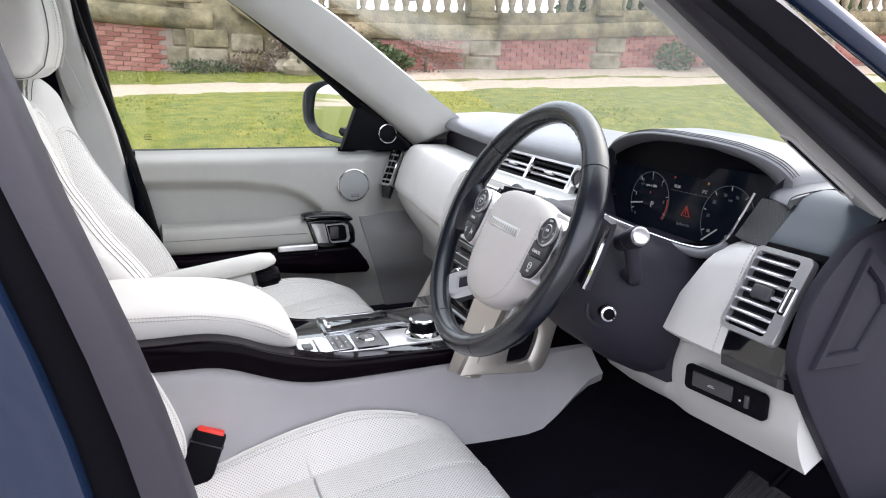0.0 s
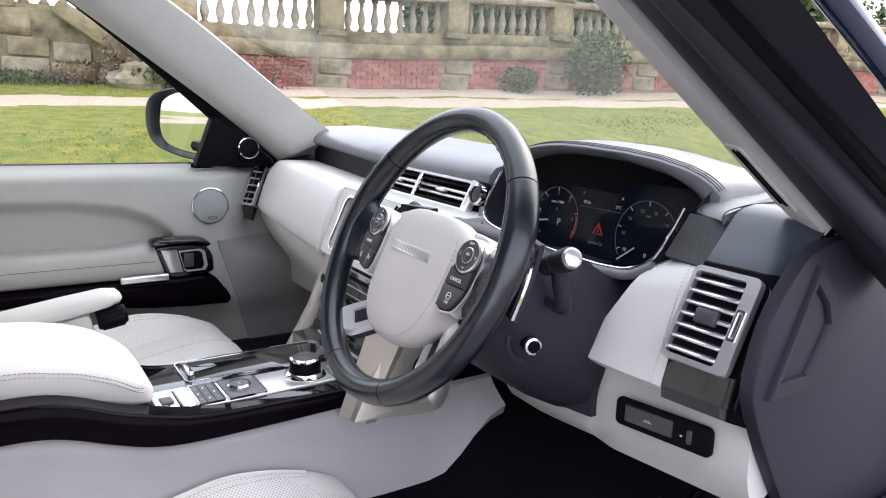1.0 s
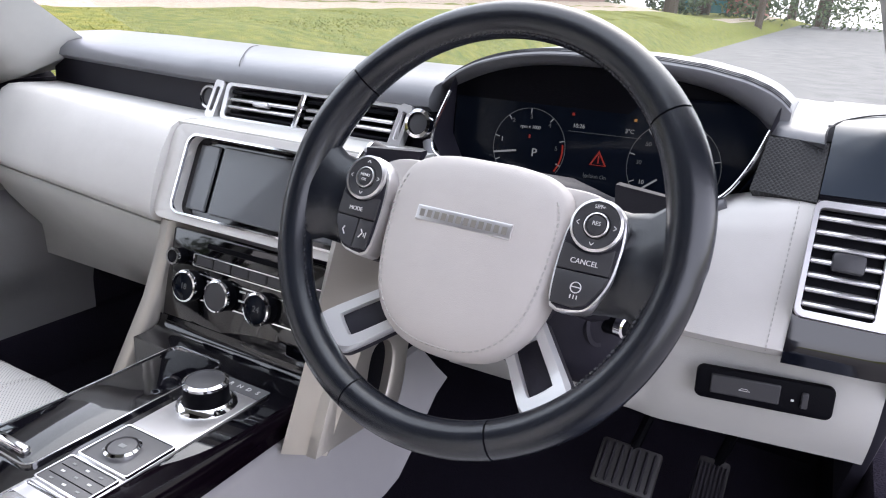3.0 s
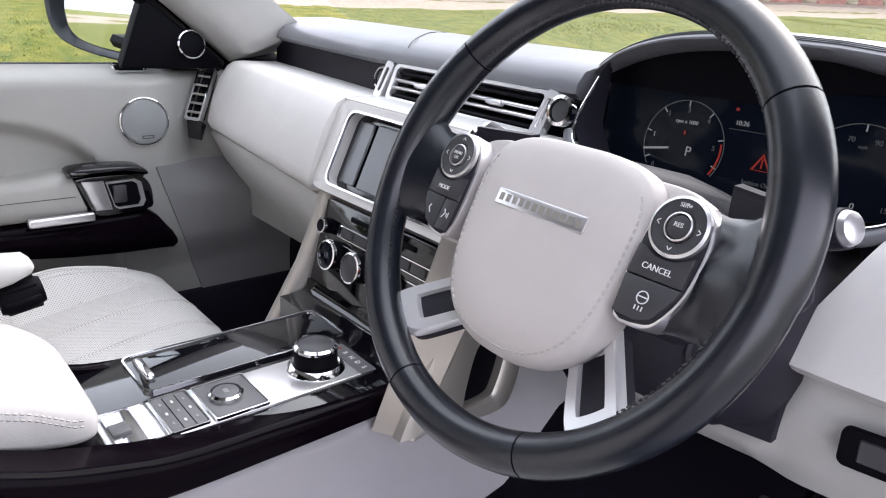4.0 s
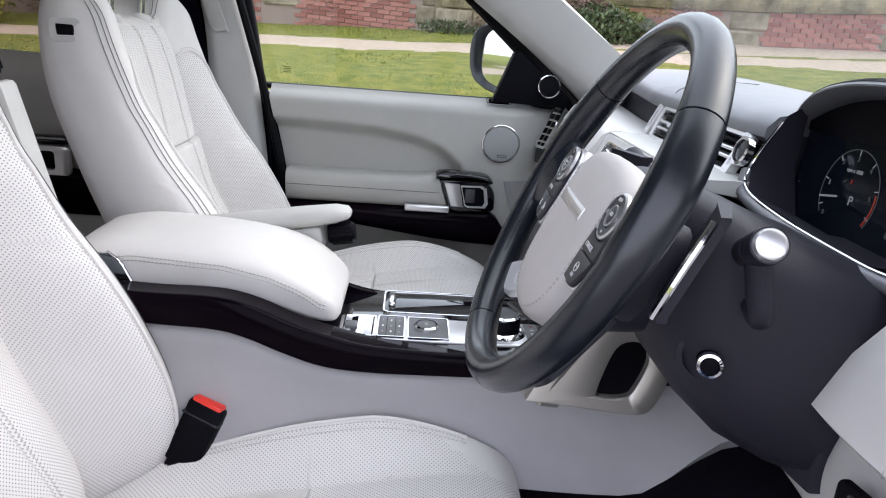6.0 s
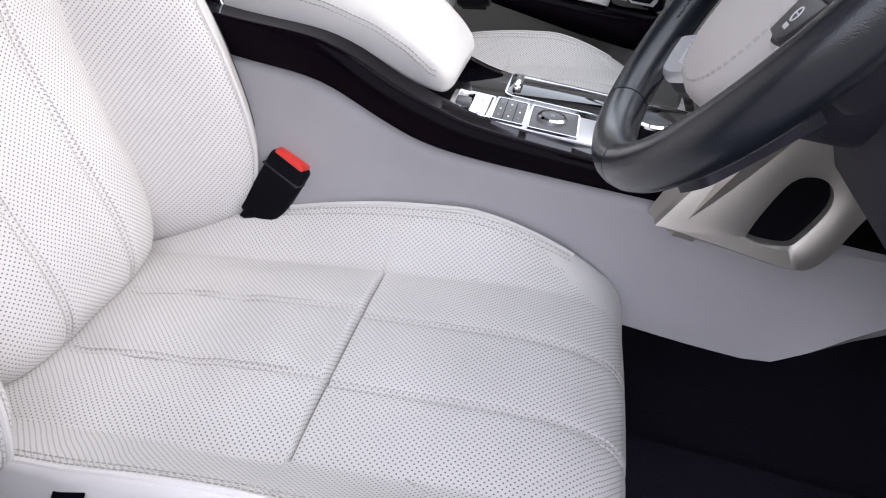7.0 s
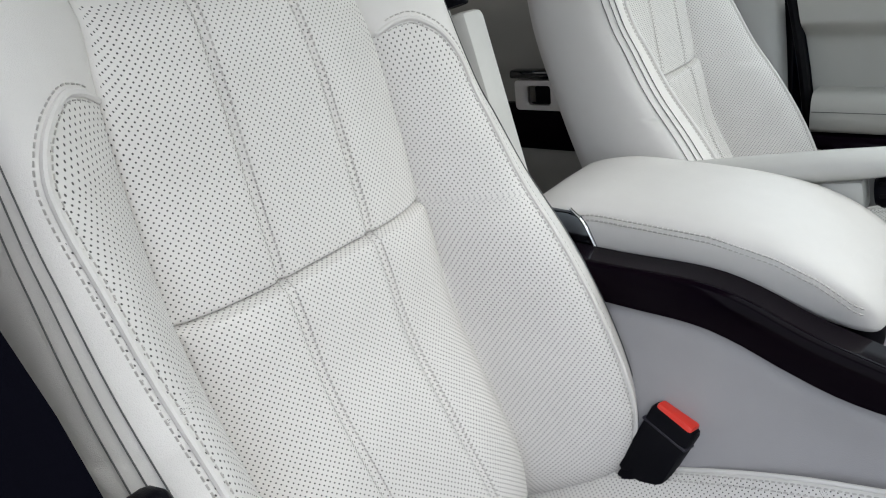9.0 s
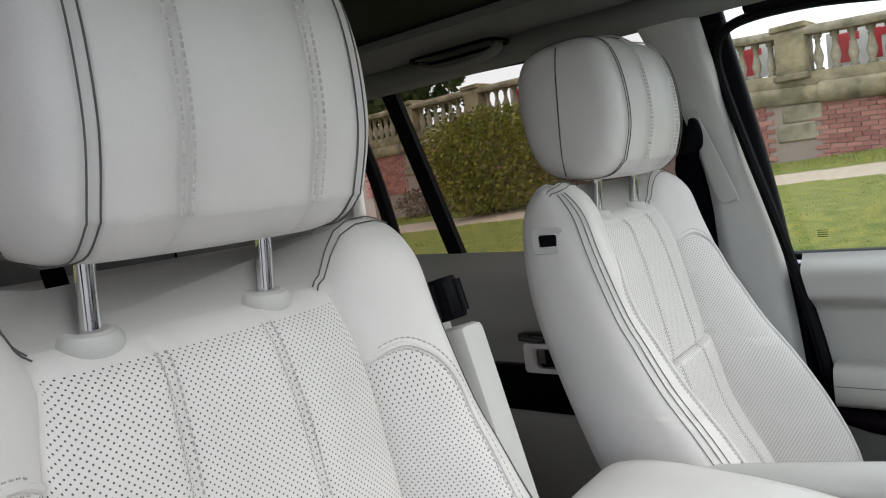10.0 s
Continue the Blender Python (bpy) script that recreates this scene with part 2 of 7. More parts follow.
def curve(pts, n):
    """Catmull-Rom through points of any dimension, n samples a span."""
    pts = [np.array(p, dtype=float) for p in pts]
    out = []
    for i in range(len(pts) - 1):
        p0, p1, p2, p3 = pts[max(i - 1, 0)], pts[i], pts[i + 1], pts[min(i + 2, len(pts) - 1)]
        for k in range(n):
            t = k / n
            out.append(0.5 * (2 * p1 + (p2 - p0) * t + (2 * p0 - 5 * p1 + 4 * p2 - p3) * t * t + (3 * p1 - p0 - 3 * p2 + p3) * t ** 3))
    out.append(pts[-1])
    return out


def loft(rings, closed=True, caps=True, m=None):
    """Skin over rings of equal length."""
    bm = bmesh.new()
    vs = [[bm.verts.new(Vector(p) if m is None else m @ Vector(p)) for p in r] for r in rings]
    k = len(rings[0])
    for a, b in zip(vs, vs[1:]):
        for j in range(k if closed else k - 1):
            jj = (j + 1) % k
            bm.faces.new((a[j], a[jj], b[jj], b[j]))
    if caps and closed:
        bm.faces.new(vs[0])
        bm.faces.new(list(reversed(vs[-1])))
    return bm


def tube(points, r, n=10, closed=False, flat=1.0, up=None):
    """A round (or flattened) bar along points; r may be a list."""
    P = [Vector(p) for p in points]
    k = len(P)
    rings = []
    ref = Vector(up) if up else None
    for i, p in enumerate(P):
        if closed:
            t = P[(i + 1) % k] - P[i - 1]
        else:
            t = P[min(i + 1, k - 1)] - P[max(i - 1, 0)]
        t.normalize()
        if ref is None:
            ref = t.orthogonal()
        a = (ref - t * ref.dot(t)).normalized()
        if up is None:
            ref = a
        b = t.cross(a)
        rr = r[i] if isinstance(r, (list, tuple)) else r
        rings.append([p + a * (rr * flat * math.cos(2 * math.pi * j / n)) + b * (rr * math.sin(2 * math.pi * j / n)) for j in range(n)])
    if closed:
        rings.append(rings[0])
        bm = loft(rings, caps=False)
        bmesh.ops.remove_doubles(bm, verts=bm.verts, dist=1e-6)
        return bm
    return loft(rings)


def rrect(w, h, r, n=5):
    out = []
    for cx, cy, a0 in ((w / 2 - r, h / 2 - r, 0), (-w / 2 + r, h / 2 - r, 90), (-w / 2 + r, -h / 2 + r, 180), (w / 2 - r, -h / 2 + r, 270)):
        for i in range(n + 1):
            a = radians(a0 + 90 * i / n)
            out.append((cx + r * math.cos(a), cy + r * math.sin(a)))
    return out


def plate(outline, depth, m=Matrix(), bev=0.0):
    """A flat piece with that outline in local xy, from z 0 to depth, its top edge eased."""
    bm = bmesh.new()
    c = np.mean(outline, axis=0)
    levels = [(0.0, 0.0), (depth - bev, 0.0)]
    if bev:
        levels += [(depth - bev * 0.3, bev * 0.3), (depth, bev)]
    rings = []
    n = len(outline)
    for z, ins in levels:
        ring = []
        for i, p in enumerate(outline):
            q = np.array(p, dtype=float)
            if ins:
                a, b = np.array(outline[i - 1], dtype=float), np.array(outline[(i + 1) % n], dtype=float)
                t = b - a
                nn = np.array((-t[1], t[0])) / (np.hypot(*t) + 1e-9)
                if np.dot(nn, c - q) < 0:
                    nn = -nn
                q = q + nn * ins
            ring.append(bm.verts.new(m @ V(q[0], q[1], z)))
        rings.append(ring)
    for a, b in zip(rings, rings[1:]):
        for i in range(n):
            bm.faces.new((a[i], a[(i + 1) % n], b[(i + 1) % n], b[i]))
    bm.faces.new(list(reversed(rings[0])))
    bm.faces.new(rings[-1])
    return bm


def frame_ring(outer, inner, depth, m=Matrix(), bev=0.001):
    """A frame between two outlines of equal count."""
    bm = bmesh.new()
    o, i = np.array(outer, dtype=float), np.array(inner, dtype=float)
    mid_o, mid_i = o + (i - o) * min(0.3, bev * 40), i + (o - i) * min(0.3, bev * 40)
    loops = [(o, 0), (o, depth - bev), (mid_o, depth), (mid_i, depth), (i, depth - bev), (i, 0)]
    vs = [[bm.verts.new(m @ V(p[0], p[1], z)) for p in pts] for pts, z in loops]
    n = len(o)
    for a, b in zip(vs, vs[1:] + vs[:1]):
        for j in range(n):
            bm.faces.new((a[j], a[(j + 1) % n], b[(j + 1) % n], b[j]))
    return bm


def basis(origin, x, y):
    """A frame with local x and y along those directions (y made square)."""
    x = Vector(x).normalized()
    z = x.cross(Vector(y)).normalized()
    y = z.cross(x)
    m = Matrix((x, y, z)).transposed().to_4x4()
    m.translation = Vector(origin)
    return m


def sheet(f, nu, nv, thick, materials, name, parent=None, label="", pick=None, sharp=40):
    """A curved panel f(u, v) -> point, u and v in 0..1, with thickness behind it and UV in metres."""
    P = [[Vector(f(i / nu, j / nv)) for i in range(nu + 1)] for j in range(nv + 1)]
    verts, uvs = [], []
    for j in range(nv + 1):
        s = 0.0
        for i in range(nu + 1):
            if i:
                s += (P[j][i] - P[j][i - 1]).length
            du = P[j][min(i + 1, nu)] - P[j][max(i - 1, 0)]
            dv = P[min(j + 1, nv)][i] - P[max(j - 1, 0)][i]
            verts.append(P[j][i])
            uvs.append((s, sum((P[k][nu // 2] - P[k - 1][nu // 2]).length for k in range(1, j + 1))))
    back = []
    for j in range(nv + 1):
        for i in range(nu + 1):
            du = P[j][min(i + 1, nu)] - P[j][max(i - 1, 0)]
            dv = P[min(j + 1, nv)][i] - P[max(j - 1, 0)][i]
            nn = du.cross(dv)
            nn = nn.normalized() if nn.length > 1e-12 else V(0, 0, 1)
            back.append(P[j][i] - nn * thick)
    N = (nu + 1) * (nv + 1)
    idx = lambda i, j: j * (nu + 1) + i
    faces, which = [], []
    for j in range(nv):
        for i in range(nu):
            faces.append((idx(i, j), idx(i + 1, j), idx(i + 1, j + 1), idx(i, j + 1)))
            which.append(pick((i + 0.5) / nu, (j + 0.5) / nv) if pick else 0)
    for j in range(nv):
        for i in range(nu):
            faces.append(tuple(N + k for k in (idx(i, j + 1), idx(i + 1, j + 1), idx(i + 1, j), idx(i, j))))
            which.append(0)
    rim = [idx(i, 0) for i in range(nu)] + [idx(nu, j) for j in range(nv)] + [idx(i, nv) for i in range(nu, 0, -1)] + [idx(0, j) for j in range(nv, 0, -1)]
    for a, b in zip(rim, rim[1:] + rim[:1]):
        faces.append((b, a, N + a, N + b))
        which.append(0)
    return mesh_part(name, verts + back, faces, materials, parent, label, sharp, uvs + uvs, which, fix=False)


def stitches(lines, name, material, parent, size=0.0010, dash=0.0036, gap=0.0018):
    """Thread dashes along polylines of (point, normal)."""
    verts, faces = [], []
    for line in lines:
        pts = [Vector(p) for p, _ in line]
        nrm = [Vector(q) for _, q in line]
        acc = [0.0]
        for a, b in zip(pts, pts[1:]):
            acc.append(acc[-1] + (b - a).length)
        at = 0.0
        k = 0
        while at + dash < acc[-1]:
            ends = []
            for s in (at, at + dash):
                while k < len(pts) - 2 and acc[k + 1] < s:
                    k += 1
                f = (s - acc[k]) / max(acc[k + 1] - acc[k], 1e-9)
                ends.append((pts[k].lerp(pts[k + 1], f), nrm[k].lerp(nrm[k + 1], f).normalized()))
            (a, na), (b, nb) = ends
            side = (b - a).cross(na).normalized() * size
            base = len(verts)
            verts += [a - side - na * size, a + side - na * size, a + na * size * 0.6, b - side - na * size, b + side - na * size, b + na * size * 0.6, (a + b) / 2 + na * size * 1.1]
            faces += [(base, base + 2, base + 1), (base + 3, base + 4, base + 5), (base, base + 3, base + 6), (base, base + 6, base + 2), (base + 3, base + 5, base + 6),
                      (base + 1, base + 2, base + 6), (base + 1, base + 6, base + 4), (base + 4, base + 6, base + 5), (base, base + 1, base + 4, base + 3)]
            at += dash + gap
    return tagged(mesh_part(name, verts, faces, material, parent, fix=False, sharp=80), kind="stuff")


def lettering(text, size, m, material, parent, name="lettering", depth=0.0003, align="CENTER"):
    c = bpy.data.curves.new(name, "FONT")
    c.body, c.size, c.extrude, c.align_x, c.align_y = text, size, depth, align, "CENTER"
    tmp = new("tmp_text", c)
    bpy.context.view_layer.update()
    me = bpy.data.meshes.new_from_object(tmp.evaluated_get(bpy.context.evaluated_depsgraph_get()))
    bpy.data.objects.remove(tmp)
    me.name = name
    me.materials.clear()
    me.materials.append(material)
    ob = new(name, me)
    ob.parent = parent
    ob.matrix_basis = m
    return ob


def smooth(a, b, x):
    t = min(1.0, max(0.0, (x - a) / (b - a)))
    return t * t * (3 - 2 * t)


def at(table, x):
    """Piecewise linear table of (x, value)."""
    return float(np.interp(x, [a for a, _ in table], [b for _, b in table]))


# ---- the ground outside: road beside the car, grass bank, gravel path ----
WALL_O, WALL_U = V(-11.33, 1.28, 0), V(0.139, 0.990, 0)
WALL_N = V(0.990, -0.139, 0)


def wall_x(y):
    return -11.33 + 0.1404 * (y - 1.28)


def bank(x, y):
    """Height of the ground: a gentle rise ahead, and the bank up to the terrace."""
    slope = 0.033 * max(-14.0, min(y, 70.0))
    w = max(2.5, -3.0 - wall_x(y))
    a = (-3.0 - x) * 8.3 / w
    if a <= 0:
        return slope
    rise = at([(0, 0), (0.6, 0.12), (1.6, 0.62), (2.6, 0.84), (5.0, 0.98), (7.0, 1.08), (8.3, 1.22), (14, 1.3), (40, 1.6)], a)
    fade = 1.0 - 0.55 * smooth(26, 40, y)
    return slope + rise * fade


def path_share(x, y):
    w = max(2.5, -3.0 - wall_x(y))
    return (-3.0 - x) * 8.3 / w


GRASS = mat("mossy_lawn", (0.115, 0.137, 0.0252), 0.95)
vary(GRASS, (0.27, 0.25, 0.036), (0.105, 0.145, 0.014), 6.0, detail=15)
relief(GRASS, 60, 1.0, 0.05)
GRAVEL = mat("pale_gravel", (0.36, 0.31, 0.252), 0.95)
vary(GRAVEL, (0.52, 0.42, 0.33), (0.36, 0.285, 0.215), 14, detail=8)
relief(GRAVEL, 60, 0.8, 0.02, cell=True)
ROAD = mat("grey_tarmac", (0.20, 0.19, 0.185), 0.95, spec=0.1)
vary(ROAD, (0.23, 0.22, 0.212), (0.17, 0.163, 0.158), 2.0, detail=8)
relief(ROAD, 150, 0.6, 0.01)

xs = [-160, -90, -55, -35, -24] + [-18 + 0.15 * i for i in range(102)] + [-2.6, -1.5, 0, 2, 5, 12, 30, 70, 160]
ys = [-160, -90, -50, -30] + [-20 + 0.3 * i for i in range(184)] + [38, 44, 52, 65, 90, 140, 240]
gv = [(x, y, bank(x, y) + 0.03 * noise.noise((x * 0.8, y * 0.8, 0)) * (x < -3)) for y in ys for x in xs]
gf, gw = [], []
for j in range(len(ys) - 1):
    for i in range(len(xs) - 1):
        k = j * len(xs) + i
        gf.append((k, k + 1, k + 1 + len(xs), k + len(xs)))
        mx, my = (xs[i] + xs[i + 1]) / 2, (ys[j] + ys[j + 1]) / 2
        a = path_share(mx, my) + .22 * noise.noise((mx * 1.3, my * 1.3, 3)) + .12 * noise.noise((mx * 4, my * 4, 5))
        gw.append(2 if path_share(mx, my) < 0 and mx < 9 else (1 if 5.15 < a < 6.75 or (a >= 7.0 and my > 2.5 and a < 8.6) else 0))
tagged(mesh_part("ground", gv, gf, [GRASS, GRAVEL, ROAD], fix=False, which=gw), "mossy lawn bank with a pale gravel path and a tarmac drive", "ground", kind="structure")

# grass tufts on the bank
rng = random.Random(4)
tv, tf = [], []
for _ in range(60000):
    y = rng.uniform(-13, 24)
    w = max(2.5, -3.0 - wall_x(y))
    a = rng.choice((rng.uniform(0.9, 4.95), rng.uniform(1.5, 4.9), rng.uniform(7.1, 8.3)))
    if a > 7 and y > 2.5:
        a = rng.uniform(1.2, 4.9)
    x = -3.0 - a * w / 8.3
    z = bank(x, y) - 0.01
    h = rng.uniform(0.012, 0.026) * (2.2 if a > 7 else 1)
    ang = rng.uniform(0, math.pi)
    dx, dy = math.cos(ang) * 0.009, math.sin(ang) * 0.009
    lx, ly = rng.uniform(-0.05, 0.02), rng.uniform(-0.04, 0.04)
    k = len(tv)
    tv += [(x - dx, y - dy, z), (x + dx, y + dy, z), (x + lx, y + ly, z + h)]
    tf.append((k, k + 1, k + 2))
BLADE = mat("grass_blades", (0.144, 0.158, 0.0288), 0.8)
geo = nd(BLADE, "ShaderNodeNewGeometry")
br = nd(BLADE, "ShaderNodeValToRGB")
br.color_ramp.elements[0].color, br.color_ramp.elements[1].color = (0.14, 0.17, 0.020, 1), (0.25, 0.24, 0.035, 1)
ln(BLADE, geo.outputs["Random Per Island"], br.inputs[0])
ln(BLADE, br.outputs[0], BLADE.node_tree.nodes["Principled BSDF"].inputs["Base Color"])
tagged(mesh_part("grass", tv, tf, BLADE, fix=False), "short yellow-green grass tufts on the bank", "grass", kind="stuff")

# ---- terrace wall: brick panels, stone courses, balustrade ----
STONE = mat("weathered_sandstone", (0.259, 0.223, 0.158), 0.9)
vary(STONE, (0.34, 0.275, 0.165), (0.085, 0.072, 0.038), 2.6, detail=12)
relief(STONE, 18, 0.7, 0.03)
STONE_PALE = mat("pale_sandstone", (0.346, 0.317, 0.274), 0.9)
vary(STONE_PALE, (0.40, 0.335, 0.25), (0.15, 0.125, 0.075), 4.0, detail=12)
relief(STONE_PALE, 20, 0.6, 0.02)
BRICK = mat("red_brick", (0.302, 0.115, 0.0864), 0.9)
oi = nd(BRICK, "ShaderNodeObjectInfo")
bg = nd(BRICK, "ShaderNodeNewGeometry")
bsum = maths(BRICK, "FRACT", maths(BRICK, "ADD", oi.outputs["Random"], bg.outputs["Random Per Island"]))
bramp = nd(BRICK, "ShaderNodeValToRGB")
bramp.color_ramp.elements[0].color, bramp.color_ramp.elements[1].color = (0.24, 0.085, 0.068, 1), (0.40, 0.175, 0.14, 1)
ln(BRICK, bsum, bramp.inputs[0])
ln(BRICK, bramp.outputs[0], BRICK.node_tree.nodes["Principled BSDF"].inputs["Base Color"])
relief(BRICK, 30, 0.5, 0.01)
MORTAR = mat("pale_mortar", (0.288, 0.216, 0.18), 0.95)
relief(MORTAR, 40, 0.6, 0.01)


def wall_m(s, z=0.0, out=0.0):
    """A pose on the wall's face: local x along the wall, y up, z out towards the drive."""
    p = WALL_O + WALL_U * s + WALL_N * out
    return basis((p.x, p.y, wall_z(s) + z), WALL_U, (0, 0, 1))


def wall_z(s):
    return 1.22 + 0.033 * 1.28 + 0.036 * s + at([(-34, 1.9), (-12, 1.05), (-9, .87), (-4, .33), (-1.5, .12), (0, .02), (2, -.10), (5, -.10), (8, 0)], s)


S0, S1 = -34.0, 25.8
terrace = thing("wall_terrace", "weathered brick and sandstone terrace wall with a balustrade", "wall", kind="structure")


def run(name, s0, s1, z0, z1, out, depth, material, bev=0.03, n=1):
    """A level course along the wall, following its slope."""
    ring = []
    for s in np.linspace(s0, s1, max(2, int(abs(s1 - s0) / 2) + 1)):
        m = wall_m(s)
        ring.append([m @ V(0, zz, oo) for zz, oo in ((z0, -depth), (z0, out), (z0 + bev, out + bev * 0.6), ((z0 + z1) / 2, out + bev), (z1 - bev, out + bev * 0.6), (z1, out), (z1, -depth))])
    return part(name, loft(ring), material, terrace, sharp=50)


run("brick_backing", S0, S1, -1.5, 0.62, -0.02, 0.5, MORTAR, 0.0)
run("plinth_course", S0, S1, 0.60, 0.86, 0.06, 0.5, STONE, 0.05)
run("parapet_course", S0, S1, 0.86, 1.08, 0.0, 0.4, STONE, 0.02)
run("handrail", S0, S1, 1.66, 1.79, 0.05, 0.30, STONE_PALE, 0.03)
run("terrace_fill", S0, S1, -0.6, 0.9, -0.5, 6.0, STONE, 0.0)
# piers of the balustrade and stone blocks in the brickwork
pier_bm = join(rbox(0.46, 0.80, 0.42, 0.02, 1, pose(0, 0.40, 0)), rbox(0.56, 0.10, 0.52, 0.02, 1, pose(0, 0.84, 0)), rbox(0.54, 0.10, 0.50, 0.02, 1, pose(0, 0.05, 0)))
pier_mesh = bpy.data.meshes.new("pier")
pier_bm.to_mesh(pier_mesh)
pier_bm.free()
pier_mesh.materials.append(STONE)
block_mesh = bpy.data.meshes.new("stone_block")
bb = rbox(0.62, 0.30, 0.2, 0.03, 1)
bb.to_mesh(block_mesh)
bb.free()
block_mesh.materials.append(STONE_PALE)
PIERS = [-31.0, -28.4, -25.8, -23.2, -20.6, -18.0, -15.6, -13.2, -10.9, -8.6, -6.3, -3.9, -1.2, 1.4, 3.9, 6.42, 8.86, 11.25, 13.5, 15.66, 17.9, 20.1, 22.3, 24.4, 25.7]
for s in PIERS:
    o = new("pier", pier_mesh)
    o.parent, o.matrix_basis = terrace, wall_m(s, 0.98, -0.14)
    for k in range(2):
        o = new("stone_block", block_mesh)
        o.parent, o.matrix_basis = terrace, wall_m(s + (0.1 if k else 0), 0.15 + 0.31 * k, -0.08)
prof = [(0.0, 0.0), (0.075, 0.0), (0.075, 0.05), (0.045, 0.07), (0.06, 0.13), (0.082, 0.22), (0.06, 0.32), (0.035, 0.42), (0.05, 0.47), (0.035, 0.5), (0.07, 0.54), (0.07, 0.60), (0.0, 0.60)]
bal = lathe(prof, 8, pose(0, 0, 0, -90))
bal_mesh = bpy.data.meshes.new("baluster")
bal.to_mesh(bal_mesh)
bal.free()
bal_mesh.materials.append(STONE_PALE)
bal_mesh.polygons.foreach_set("use_smooth", [True] * len(bal_mesh.polygons))
for a, b in zip(PIERS, PIERS[1:]):
    count = max(2, round((b - a) / .25) - 2)
    for i in range(count):
        s = a + .36 + (b - a - .72) * i / (count - 1)
        o = new("baluster", bal_mesh)
        o.parent, o.matrix_basis = terrace, wall_m(s, 1.07, -0.14)
# bricks: the nearest panels singly, the rest joined
one = rbox(0.215, 0.065, 0.05, 0.004, 1)
brick_mesh = bpy.data.meshes.new("brick")
one.to_mesh(brick_mesh)
one.free()
brick_mesh.materials.append(BRICK)
rest_v, rest_f = [], []
single = 0
cube_f = [(0, 1, 2, 3), (4, 7, 6, 5), (0, 4, 5, 1), (1, 5, 6, 2), (2, 6, 7, 3), (3, 7, 4, 0)]
for a, b in zip(PIERS, PIERS[1:]):
    for row in range(-6 if a < 0 else 0, 8):
        s = a + 0.36 + (0.11 if row % 2 else 0)
        while s < b - 0.36:
            z = 0.035 + row * 0.075
            jit = rng.uniform(-0.006, 0.006)
            if -3.9 < s < 0.3 and single < 300:
                o = new("brick", brick_mesh)
                o.parent, o.matrix_basis = terrace, wall_m(s, z, -0.02 + jit)
                single += 1
            elif -20 < s:
                m = wall_m(s, z, -0.02 + jit)
                k = len(rest_v)
                rest_v += [m @ V(x * 0.1075, y * 0.0325, 0.025 * zz) for zz in (1, -1) for x, y in ((-1, -1), (1, -1), (1, 1), (-1, 1))]
                rest_f += [tuple(k + q for q in f) for f in cube_f]
            s += 0.225
tagged(mesh_part("brickwork", rest_v, rest_f, BRICK, terrace, sharp=30), kind="stuff")


# ---- planting and distance ----
LEAF = mat("dull_green_leaves", (0.05, 0.075, 0.03), 0.7)
lg = nd(LEAF, "ShaderNodeNewGeometry")
lr = nd(LEAF, "ShaderNodeValToRGB")
lr.color_ramp.elements[0].color, lr.color_ramp.elements[1].color = (0.035, 0.055, 0.024, 1), (0.11, 0.15, 0.06, 1)
ln(LEAF, lg.outputs["Random Per Island"], lr.inputs[0])
ln(LEAF, lr.outputs[0], LEAF.node_tree.nodes["Principled BSDF"].inputs["Base Color"])
LEAF_Y = mat("yellow_green_leaves", (0.2, 0.2, 0.04), 0.7)
lg = nd(LEAF_Y, "ShaderNodeNewGeometry")
lr = nd(LEAF_Y, "ShaderNodeValToRGB")
lr.color_ramp.elements[0].color, lr.color_ramp.elements[1].color = (0.11, 0.13, 0.018, 1), (0.40, 0.37, 0.08, 1)
ln(LEAF_Y, lg.outputs["Random Per Island"], lr.inputs[0])
ln(LEAF_Y, lr.outputs[0], LEAF_Y.node_tree.nodes["Principled BSDF"].inputs["Base Color"])
BARK = mat("brown_bark", (0.10, 0.075, 0.055), 0.9)
relief(BARK, 20, 0.8, 0.03)
TWIG = mat("brown_twigs", (0.22, 0.15, 0.115), 0.9)


def leaf_cloud(name, parent, centre, radii, count, size, material, seed, shape=2.0, ragged=0.12):
    """A crown of many small leaves on and under an uneven outline."""
    r = random.Random(seed)
    verts, faces = [], []
    for _ in range(count):
        d = V(r.gauss(0, 1), r.gauss(0, 1), r.gauss(0, 1)).normalized()
        p = (abs(d.x) ** shape + abs(d.y) ** shape + abs(d.z) ** shape) ** (-1 / shape)
        k = p * (r.random() ** 0.25) * (1 + ragged * noise.noise((d * 2.4 + V(seed, 0, 0))) * 2)
        c = V(centre[0] + d.x * k * radii[0], centre[1] + d.y * k * radii[1], centre[2] + d.z * k * radii[2])
        a = V(r.gauss(0, 1), r.gauss(0, 1), r.gauss(0, 1)).normalized() * size
        b = a.orthogonal().normalized() * size * r.uniform(0.4, 0.7)
        n = len(verts)
        verts += [c - a, c + b, c + a, c - b]
        faces.append((n, n + 1, n + 2, n + 3))
    return mesh_part(name, verts, faces, material, parent, fix=False)


def place_wall(s, out):
    p = WALL_O + WALL_U * s + WALL_N * out
    return V(p.x, p.y, bank(p.x, p.y))


def bush(name, label, s, out, radii, count, size, material, seed, shape=2.0, lift=0.8):
    p = place_wall(s, out)
    t = thing(name, label, "bush")
    t.location = p
    leaf_cloud("crown", t, (0, 0, radii[2] * lift), radii, count, size, material, seed, shape)
    part("trunk", tube([(0, 0, -0.1), (0.02, 0, radii[2] * 0.5), (0.05, 0.03, radii[2])], [0.04, 0.03, 0.01], 6), BARK, t)
    return t


